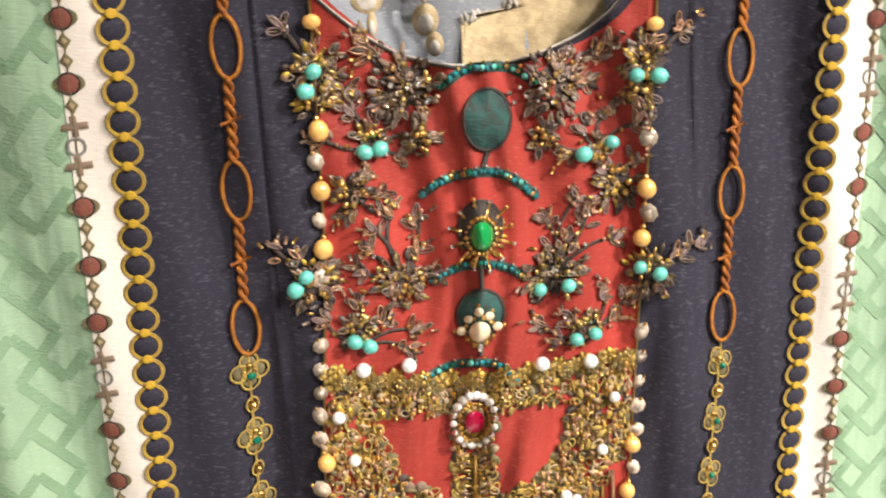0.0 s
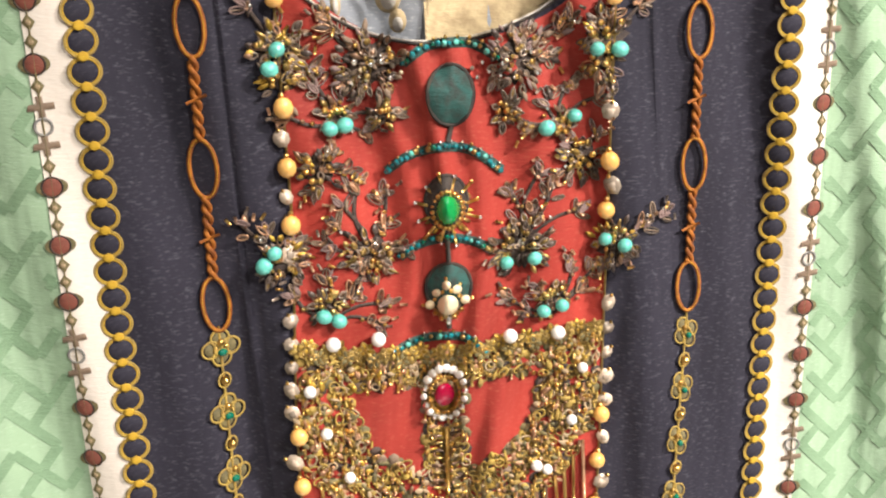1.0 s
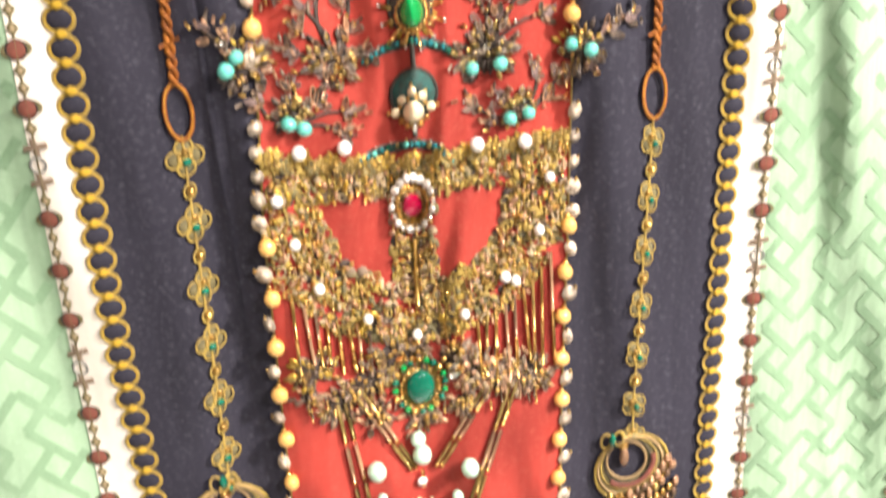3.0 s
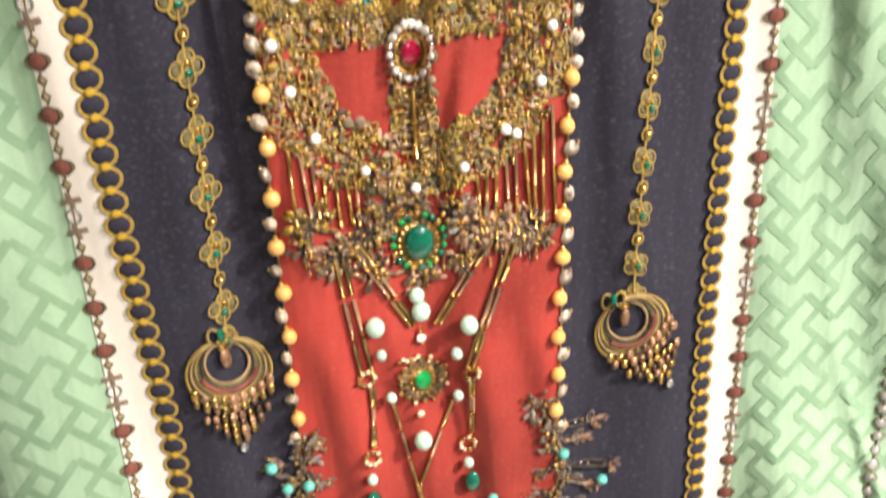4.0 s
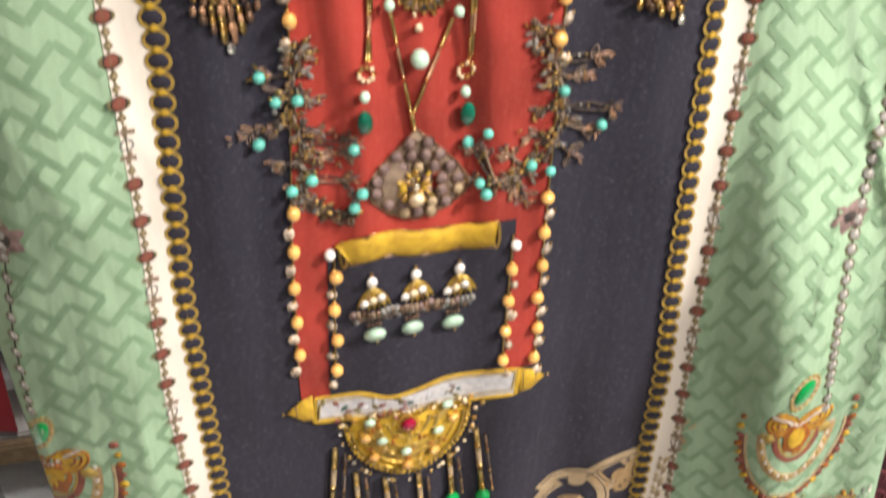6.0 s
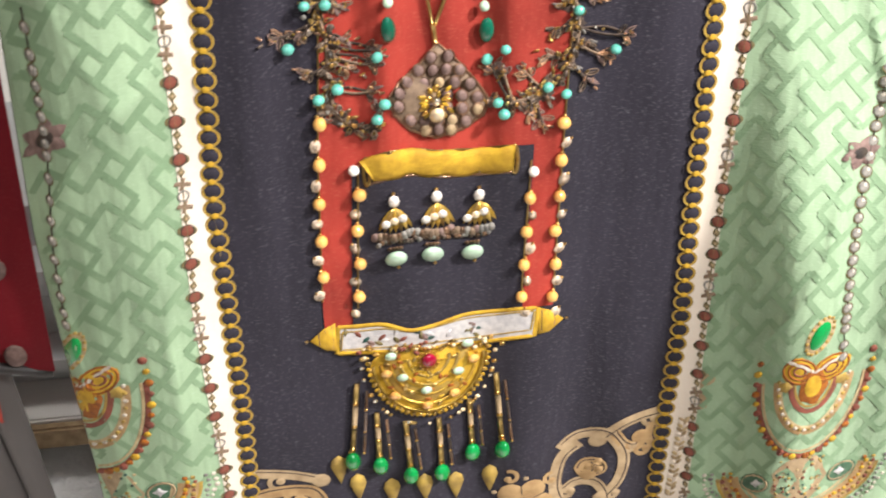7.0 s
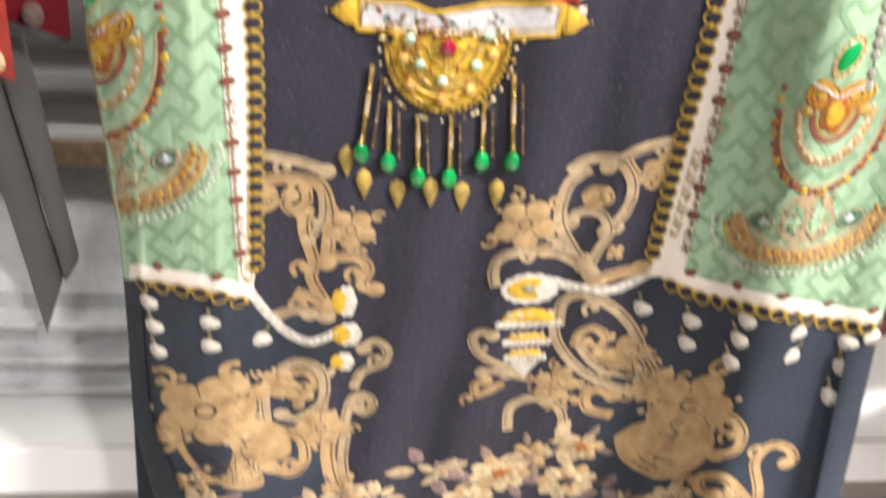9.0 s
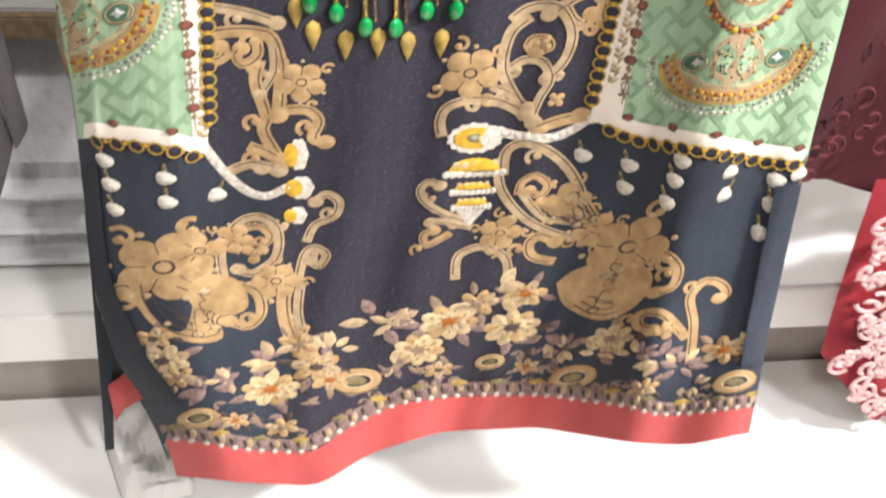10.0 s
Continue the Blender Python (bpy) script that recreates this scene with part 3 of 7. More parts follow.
a.slab([(-0.0036, 0.0010), (-0.001, 0.0012), (-0.001, 0.0034), (0.001, 0.0034), (0.001, 0.0012), (0.0042, 0.0012), (0.0042, -0.0010), (0.001, -0.0010), (0.001, -0.0032), (-0.001, -0.0032), (-0.001, -0.0010), (-0.0042, -0.0010)], 0, 0.0005, INK_BROWNTAN)
CROSS = local_mesh("cross", a, 0.4)


def stud_border(f, z0, z1, pitch):
    base = Acc()
    base.tube([(f(z), z, 0.0017) for z in np.linspace(z1, z0, 60)], 0.0003, INK_OLIVE, 4)
    b = part("stud_border", base, kurta, "printed border of maroon studs and grey links")
    z, k = z0, 0
    while z > z1:
        if k % 4 == 3:
            piece("ringlet", RINGLET, f(z), z, 0.0016, b)
            for d in (-0.0062, 0.0062):
                piece("cross", CROSS, f(z + d), z + d, 0.0016, b)
        else:
            piece("stud", STUD, f(z), z, 0.0016, b)
        for d, q in ((-0.0068, k % 4 != 3), (0.0068, k % 4 != 3)):
            if q:
                piece("diamond", DIAMOND, f(z + d), z + d, 0.0016, b)
        z -= pitch
        k += 1


stud_border(DOT_L, 1.386 + 0.0195, 0.685, 0.0195)
stud_border(DOT_R, 1.359 + 0.0400, 0.685, 0.0200)


# the border along the lower edge of the green panels
def lower_border(f, x0, x1, drop=0.0):
    a = Acc()
    xs = np.linspace(x0, x1, 40)
    a.ribbon([(x, f(x) + 0.001) for x in xs], 0.011, 0.0014, WHITE, 0.0003)
    b = part("lower_border", a, kurta, "ivory band with gold rings along the green panel")
    n = int(abs(x1 - x0) / 0.0105)
    for i in range(n):
        x = x0 + (x1 - x0) * (i + 0.5) / n
        piece("ring", RING, x, f(x) - 0.0085, 0.0024, b)
        piece("ring_fill", RING_FILL, x, f(x) - 0.0085, 0.0015, b)
        piece("link", LINK, x + 0.005, f(x) - 0.0085, 0.0028, b)
        if i % 3 == 1:
            piece("stud", STUD, x, f(x) + 0.0075, 0.0018, b, size=0.85)


def braid(pts, name="braided_cord"):
    a = Acc()
    line = smooth(pts, 9)
    for n, p in enumerate(line):
        for o in (-1, 1):
            a.leaf(p[0] + o * 0.0034, p[1] + 0.002, -math.pi / 2 - o * 0.75, 0.0058, 0.0026, 0.0016, (WHITE, INK_CREAM, INK_TAN2)[(n + o) % 3])
    part(name, a.flatten(0.0014, 0.5), kurta, "printed cream braided cord over the border band", "stuff")


braid([(-0.1345, 0.775), (-0.1375, 0.745), (-0.1400, 0.715), (-0.1440, 0.682)])
braid([(0.1165, 0.765), (0.1140, 0.735), (0.1120, 0.705)])
lower_border(BOT_L, -0.212, -0.146)
lower_border(BOT_R, 0.111, 0.262)

# twisted cords with oval links, flower links and crescent earrings
def twisted(f, ovals, z_top, z_end):
    a = Acc()
    stops = [z_top] + [v for z in ovals for v in (z + 0.0095, z - 0.0095)] + [z_end]
    for i in range(0, len(stops), 2):
        hi, lo = stops[i], stops[i + 1]
        if hi - lo < 0.004:
            continue
        n = max(8, int((hi - lo) / 0.0007))
        for ph in (0, math.pi):
            pts = []
            for k in range(n + 1):
                z = hi + (lo - hi) * k / n
                w = z * 2 * math.pi / 0.0085 + ph
                pts.append((f(z) + 0.0010 * math.cos(w), z, 0.0014 + 0.0008 * math.sin(w)))
            a.tube(pts, 0.0010, INK_ORANGE, 5)
        zm = (hi + lo) / 2
        a.tube([(f(zm) - 0.0034, zm - 0.001, 0.0024), (f(zm), zm, 0.003), (f(zm) + 0.0034, zm + 0.001, 0.0024)], 0.0006, INK_ORANGE, 5)
    ch = part("twisted_cord", a, kurta, "printed orange twisted cord with oval links")
    for z in ovals:
        o = Acc()
        o.ring(f(z), z, 0.0016, 0.0044, 0.0098, 0.0008, INK_ORANGE, m=28, flat=0.8)
        o.ring(f(z), z, 0.0020, 0.0044, 0.0098, 0.0003, INK_YELLOW, m=28, n=4)
        part("oval_link", o, ch)


twisted(TW_L, (1.3725, 1.3265, 1.2790), 1.42, 1.2795)
twisted(TW_R, (1.3510, 1.3030, 1.2560), 1.42, 1.2565)


def flower_link():
    a = Acc()
    for i in range(4):
        w = i * math.pi / 2
        a.ring(0.0037 * math.cos(w), 0.0037 * math.sin(w), 0.0006, 0.0034, 0.0031, 0.0005, INK_GOLD, m=16, n=5)
        a.disc(0.0034 * math.cos(w), 0.0034 * math.sin(w), 0.0026, 0.0026, 0, 0.0003, INK_OLIVE, n=12)
    a.ring(0, 0, 0.0010, 0.0026, 0.0026, 0.0005, INK_GOLD, m=14, n=5)
    a.ball(0.0003, -0.0016, 0.0016, 0.0019, DEEPGREEN, rz=0.0015)
    a.ball(0, 0.0022, 0.0016, 0.0014, GOLD)
    a.ball(-0.002, 0.0002, 0.0012, 0.0007, GOLD, n=6, k=4)
    a.ball(0.002, 0.0004, 0.0012, 0.0007, GOLD, n=6, k=4)
    return local_mesh("flower_link", a, 0.6)


FLOWER = flower_link()
a = Acc()
a.ball(0, 0, 0.0010, 0.0019, GOLD)
a.ring(0, 0, 0.0006, 0.0026, 0.0030, 0.0005, INK_GOLD, m=14, n=5)
SPACER = local_mesh("spacer_bead", a)


def crescent(x, z, ang, k=1.25, name="crescent_earring"):
    """Printed crescent pendant with beaded fringe."""
    a = Acc()
    c, s = math.cos(ang), math.sin(ang)
    R = lambda px, pz: (x + (px * c - pz * s) * k, z + (px * s + pz * c) * k)
    n = 44
    lobe = lambda rx, rz, up, g: [R(rx * math.cos(t), up + rz * math.sin(t)) for t in np.linspace(math.pi * (0.5 + g), math.pi * (2.5 - g), n)]
    outer, inner = lobe(0.0150, 0.0150, 0.0, 0.10), lobe(0.0078, 0.0090, 0.0046, 0.05)
    blend = lambda w, h: [(p[0] * w + q[0] * (1 - w), p[1] * w + q[1] * (1 - w), h) for p, q in zip(outer, inner)]
    vs = blend(1.0, 0.0010) + blend(0.5, 0.0022) + blend(0.0, 0.0010)
    fs = [(i, i + 1, n + i + 1, n + i) for i in range(n - 1)] + [(n + i, n + i + 1, 2 * n + i + 1, 2 * n + i) for i in range(n - 1)]
    a.add(vs, fs, INK_OLIVE)
    for w, r, mt in ((1.0, 0.0007, INK_GOLD), (0.75, 0.0005, INK_TAN), (0.5, 0.0004, INK_GOLD), (0.0, 0.0007, INK_TAN), (0.2, 0.0004, INK_SHADE)):
        a.tube(blend(w, 0.0022 if 0 < w < 1 else 0.0015), r, mt, 5)
    a.tube(blend(0.35, 0.0023)[12:32], 0.0015, INK_BROWN, 5, flat=0.5)
    # green-set link that closes the top
    p = R(0, 0.0165)
    for dx in (-0.0030, 0.0030):
        a.ring(p[0] + dx, p[1], 0.0018, 0.0022, 0.0036, 0.0007, INK_GOLD, m=14, n=5)
    a.ball(p[0], p[1], 0.0022, 0.0018, DEEPGREEN, rz=0.0034, n=8, k=6)
    e = part(name, a, kurta, "printed gold crescent earring with beads")
    random.seed(int(abs(x) * 1e4))
    fr = Acc()
    for row, (cnt, dz, w) in enumerate(((9, -0.0120, 0.0135), (9, -0.0160, 0.0135), (8, -0.0200, 0.0110), (6, -0.0235, 0.0080), (4, -0.0270, 0.0050), (2, -0.0305, 0.0018))):
        for i in range(cnt):
            px = (i / max(1, cnt - 1) - 0.5) * 2 * w
            pz = dz + 0.0035 * (px / 0.0135) ** 2 * (1.5 if row < 2 else 0.5)
            q = R(px, pz)
            fr.ball(q[0], q[1], 0.0020, random.uniform(0.0014, 0.0022), random.choice((GOLD, OLDGOLD, BRONZE, COPPER, COPPER)), rz=random.uniform(0.0022, 0.0036), n=7, k=4)
    q = R(0, -0.0350)
    fr.ball(q[0], q[1], 0.0020, 0.0020, SHINE, rz=0.0030)
    q = R(0, 0.0065)
    fr.ball(q[0], q[1], 0.0022, 0.0024, COPPER, rz=0.0052)
    fr.ball(q[0], q[1] + 0.0055, 0.0022, 0.0026, GOLD, rz=0.0016)
    part("bead_fringe", fr, e, "gold bead fringe")


for f, zs, cres in ((TW_L, (1.263, 1.2385, 1.2135, 1.1905, 1.1665, 1.1410), (-0.0907, 1.1100, 0.0, 1.10)), (TW_R, (1.2375, 1.2145, 1.1915, 1.1675, 1.1445, 1.1205), (0.0785, 1.0880, 0.48, 1.12))):
    a = Acc()
    a.tube([(f(z), z, 0.0012) for z in np.linspace(zs[0] + 0.008, zs[-1] - 0.015, 40)], 0.0005, INK_GOLD, 4)
    ch = part("flower_chain", a, kurta, "printed chain of gold flower links with green beads")
    for i, z in enumerate(zs):
        piece("flower_link", FLOWER, f(z), z, 0.0010, ch, ang=0.12 if f is TW_L else 0.5, size=(0.98, 1, 0.98) if f is TW_L else (0.72, 1, 0.98))
        if i:
            zm = (z + zs[i - 1]) / 2
            piece("spacer_bead", SPACER, f(zm), zm, 0.0010, ch, size=0.9)
    piece("flower_link", FLOWER, f(zs[-1] - 0.0145), zs[-1] - 0.0145, 0.0010, ch, size=0.7)
    crescent(*cres)


# long bead necklaces with medallions printed on the green panels
def necklace(path, name):
    pts = smooth(path, 10)
    a = Acc()
    a.tube([(p[0], p[1], 0.0013) for p in pts], 0.0004, INK_SHADE, 4)
    n = part(name, a, kurta, "printed string of grey beads")
    acc, d = 0.0, 0.0
    last = pts[0]
    for p in pts[1:]:
        d += math.hypot(p[0] - last[0], p[1] - last[1])
        last = p
        if d > 0.0060:
            d = 0
            piece("bead", GREYBEAD, p[0], p[1], 0.0012, n, size=random.uniform(0.95, 1.1))


a = Acc()
a.ball(0, 0, 0.0004, 0.0030, INK_GREY, rz=0.0027, rh=0.0014)
a.ring(0, 0, 0.0003, 0.0031, 0.0028, 0.0004, INK_OLIVE, m=14, n=4)
a.ball(0.0006, 0.0008, 0.0013, 0.0012, INK_WHITE, rh=0.0005, n=6, k=4)
GREYBEAD = local_mesh("bead", a, 0.4)
random.seed(4)
necklace([(0.214, 1.10), (0.209, 1.03), (0.205, 0.95), (0.206, 0.86), (0.2085, 0.80)], "bead_string")
necklace([(-0.192, 1.06), (-0.196, 0.996), (-0.2045, 0.940), (-0.2080, 0.893)], "bead_string")
for tx, tz in ((0.200, 0.925), (-0.196, 0.998)):
    a = Acc()
    for i in range(6):
        a.leaf(tx, tz, i * 1.05 + 0.3, 0.011, 0.007, 0.0014, INK_MAUVE)
    a.disc(tx, tz, 0.004, 0.004, 0.0018, 0.0026, INK_SHADE, n=10)
    a.flatten(0.0012, 0.3)
    part("knot_print", a, kurta, "printed mauve knot on the bead string")


def medallion(x, z, k, name="medallion"):
    a = Acc()
    # teardrop stone with bead rim
    a.disc(x, z + 0.040, 0.0085 * k, 0.0125, 0.0010, 0.0020, INK_CREAM, ang=-0.45, n=18)
    a.disc(x, z + 0.040, 0.0055 * k, 0.0092, 0.0020, 0.0034, EMERALD, ang=-0.45, n=18)
    for i in range(16):
        w = i * math.pi / 8
        a.ball(x + 0.0075 * k * math.cos(w) + 0.004 * math.sin(w), z + 0.040 + 0.0112 * math.sin(w), 0.0022, 0.0012, INK_GOLD, n=6, k=4)
    # orange heart-shaped centre
    a.disc(x - 0.011 * k, z + 0.018, 0.013 * k, 0.0085, 0.0010, 0.0018, INK_YELLOW, ang=-0.5, n=16, lobes=3, amp=0.12)
    a.disc(x + 0.011 * k, z + 0.018, 0.013 * k, 0.0085, 0.0010, 0.0018, INK_YELLOW, ang=0.5, n=16, lobes=3, amp=0.12)
    a.disc(x, z + 0.006, 0.010 * k, 0.013, 0.0012, 0.0022, INK_ORANGE, n=16, lobes=5, amp=0.1)
    a.disc(x, z + 0.006, 0.006 * k, 0.008, 0.0022, 0.0028, INK_YELLOW, n=12)
    for q in (-1, 1):
        for r2 in (0.0125, 0.0085, 0.0045):
            a.ring(x + q * 0.011 * k, z + 0.018, 0.0020, r2 * k, r2 * 0.65, 0.0007, INK_ORANGE if r2 > 0.005 else INK_BROWN, ang=q * 0.5, m=16, n=4)
        a.disc(x + q * 0.020 * k, z + 0.008, 0.0050 * k, 0.0040, 0.0010, 0.0018, INK_GOLD, n=10, lobes=5, amp=0.15)
        a.ribbon(smooth([(x + q * 0.020 * k, z + 0.026), (x + q * 0.011 * k, z + 0.022), (x, z + 0.016)], 6), 0.0022, 0.002, INK_WHITE, 0.0004)
    # crescents, one within the other
    for rx, rz, w, mt in ((0.038, 0.0580, 0.0030, INK_BROWN), (0.0350, 0.0545, 0.0016, INK_CREAM), (0.026, 0.040, 0.0034, INK_TAN), (0.0232, 0.0362, 0.0024, INK_CREAM), (0.016, 0.024, 0.0034, INK_BROWN), (0.0133, 0.0205, 0.0016, INK_GOLD)):
        arc = [(x + rx * k * math.cos(t), z + 0.012 + rz * math.sin(t)) for t in np.linspace(math.pi * 1.0, math.pi * 2.0, 26)]
        a.ribbon(arc, w, 0.0011, mt, 0.0003)
    for n, t in enumerate(np.linspace(math.pi * 0.93, math.pi * 2.07, 30)):
        a.ball(x + 0.0400 * k * math.cos(t), z + 0.013 + 0.0600 * math.sin(t), 0.0016, 0.0026 if n % 2 else 0.0020, (INK_ORANGE, INK_YELLOW, INK_BROWN)[n % 3], n=7, k=4)
    for n, t in enumerate(np.linspace(math.pi * 1.0, math.pi * 2.0, 24)):
        a.ball(x + 0.0246 * k * math.cos(t), z + 0.012 + 0.0380 * math.sin(t), 0.0017, 0.0014, (INK_GOLD, INK_WHITE)[n % 2], n=6, k=4)
    a.flatten(0.0012, 0.3)
    m = part(name, a, kurta, "printed gold crescent medallion with green stone")
    f = Acc()
    # fan-shaped pendant: tan rim, dark green eyes and a pale beaded fringe
    P = lambda q, t: (x + 0.058 * k * q * math.cos(t), z - 0.058 + 0.042 * q * math.sin(t))
    for q, w, mt in ((0.88, 0.0120, INK_TAN), (0.70, 0.0020, INK_CREAM), (1.02, 0.0020, INK_GOLD)):
        f.ribbon([P(q, t) for t in np.linspace(math.pi * 1.03, math.pi * 1.97, 30)], w, 0.0011, mt, 0.0003)
    f.disc(x, z - 0.066, 0.020 * k, 0.020, 0.0010, 0.0014, INK_TAN2, n=18, lobes=7, amp=0.08)
    for q in (-1, 1):
        f.disc(x + q * 0.032 * k, z - 0.066, 0.0115 * k, 0.0075, 0.0010, 0.0016, FRET_DARK, ang=q * 0.5, n=12)
        f.ring(x + q * 0.032 * k, z - 0.066, 0.0016, 0.0095 * k, 0.0062, 0.0008, INK_TAN2, ang=q * 0.5, m=14, n=4)
        f.disc(x + q * 0.031 * k, z - 0.066, 0.0040 * k, 0.0028, 0.0016, 0.0024, INK_PALE, n=8, lobes=4, amp=0.3)
    for i in range(40):
        t = math.pi * (1.0 + i / 39)
        for kk, mt in ((1.10, INK_GREY), (1.19, INK_WHITE), (0.95, (INK_BROWN, INK_GOLD)[i % 2]), (0.85, (INK_YELLOW, INK_ORANGE)[i % 2])):
            p = P(kk + random.uniform(-0.02, 0.02), t)
            f.ball(p[0], p[1], 0.0014, random.uniform(0.0011, 0.0019), mt, n=6, k=4)
    for i in range(60):
        f.ball(x + random.uniform(-0.018, 0.018) * k, z - 0.066 + random.uniform(-0.017, 0.017), 0.0018, random.uniform(0.0008, 0.0013), random.choice((INK_GOLD, INK_TEAL, INK_BROWN, INK_CREAM)), n=6, k=4)
    f.flatten(0.0012, 0.3)
    part("fan_pendant", f, m, "printed fan pendant with bead fringe")


medallion(0.193, 0.776, 0.88)
medallion(-0.2090, 0.838, 0.82)

# ---- jewelled embroidery of the red panel ----
YPEARL = ball_mesh("golden_pearl", PEARL_Y, 0.0033)
WPEARL = ball_mesh("white_pearl", PEARL_W, 0.0027)
TURQUOISE = ball_mesh("turquoise_bead", TURQ, 0.0030, 1.0, 0.9, 0.9)
JADEBEAD = ball_mesh("jade_bead", JADE, 0.0040, 0.95, 0.9, 1.05)
a = Acc()
a.slab([(-0.0010, 0.0033), (0.0018, 0.0030), (0.0032, 0.0012), (0.0030, -0.0014), (0.0008, -0.0034), (-0.0020, -0.0027), (-0.0031, 0.0000), (-0.0026, 0.0020)], 0, 0.0007, PETAL)
a.slab([(-0.0014, 0.0010), (0.0016, 0.0012), (0.0010, -0.0018), (-0.0012, -0.0012)], 0.0007, 0.0011, PETAL)
a.ball(0.0002, 0.0036, 0.0010, 0.0008, GOLD, n=6, k=4)
SHELL = local_mesh("shell_petal", a)
a = Acc()
a.ball(0, 0, 0, 0.0010, GOLD, n=7, k=5)
SEED = local_mesh("seed_bead", a)

bead_line_l = Acc()
bead_line_l.tube([(RED_L(z), z, 0.0016) for z in np.linspace(0.885, 1.385, 120)], 0.0005, OLDGOLD, 4)
bead_line_r = Acc()
bead_line_r.tube([(RED_R(z), z, 0.0016) for z in np.linspace(0.865, 1.375, 120)], 0.0005, OLDGOLD, 4)
trim_l = part("pearl_trim", bead_line_l, kurta, "edge trim of golden pearls and shell petals")
trim_r = part("pearl_trim", bead_line_r, kurta, "edge trim of golden pearls and shell petals")
random.seed(11)


def pearl_run(f, z0, z1, pitch, trim, s, pearls=True, pale=False):
    z = z0
    while z > z1:
        if pearls:
            piece("golden_pearl", YPEARL, f(z) + s * random.uniform(-0.0006, 0.0012), z, 0.0034, trim, size=(random.uniform(0.92, 1.06), 0.95, random.uniform(0.98, 1.12)))
            piece("seed_bead", SEED, f(z), z + 0.0042, 0.0030, trim, size=1.1)
        piece("shell_petal", SHELL, f(z - pitch / 2) - s * 0.0014, z - pitch / 2, 0.0016, trim, ang=s * random.uniform(-0.3, 0.8), size=(random.uniform(0.7, 1.05), 1.0, random.uniform(0.75, 1.1)))
        z -= pitch


piece("golden_pearl", YPEARL, -0.050, 1.3775, 0.0034, trim_l, size=(0.9, 0.7, 0.75))
piece("golden_pearl", YPEARL, 0.0625, 1.3655, 0.0034, trim_r, size=(0.9, 0.7, 0.75))
pearl_run(RED_L, 1.3430, 1.302, 0.0200, trim_l, 1)
pearl_run(RED_L, 1.2730, 1.232, 0.0088, trim_l, 1, False)
pearl_run(RED_L, 1.2235, 1.072, 0.0205, trim_l, 1)
pearl_run(RED_L, 0.9860, 0.886, 0.0215, trim_l, 1)
pearl_run(RED_R, 1.3090, 1.285, 0.0180, trim_r, -1)
piece("shell_petal", SHELL, 0.0600, 1.3270, 0.0018, trim_r, ang=-0.3)
pearl_run(RED_R, 1.2600, 1.215, 0.0100, trim_r, -1, False)
pearl_run(RED_R, 1.2090, 1.050, 0.0195, trim_r, -1)
pearl_run(RED_R, 0.9700, 0.866, 0.0205, trim_r, -1)
inner_l = Acc()
inner_l.tube([(win_l(z) + 0.003, z, 0.0024) for z in np.linspace(0.878, 0.962, 20)], 0.0005, OLDGOLD, 4)
inner_r = Acc()
inner_r.tube([(win_r(z) - 0.001, z, 0.0024) for z in np.linspace(0.868, 0.952, 20)], 0.0005, OLDGOLD, 4)
tin_l = part("inner_trim", inner_l, kurta, "inner line of golden pearls")
tin_r = part("inner_trim", inner_r, kurta, "inner line of golden pearls")
pearl_run(off(win_l, 0.003), 0.9450, 0.878, 0.0200, tin_l, 1)
pearl_run(off(win_r, 0.000), 0.9300, 0.868, 0.0200, tin_r, -1)
piece("white_pearl", WPEARL, -0.0620, 0.9590, 0.0040, tin_l)
piece("white_pearl", WPEARL, 0.0255, 0.9450, 0.0040, tin_r)

# sprays: stems with stitched leaves and small beads
STITCH = (INK_BROWNTAN, INK_UMBER, INK_MAUVE, INK_MAUVE, COPPER)


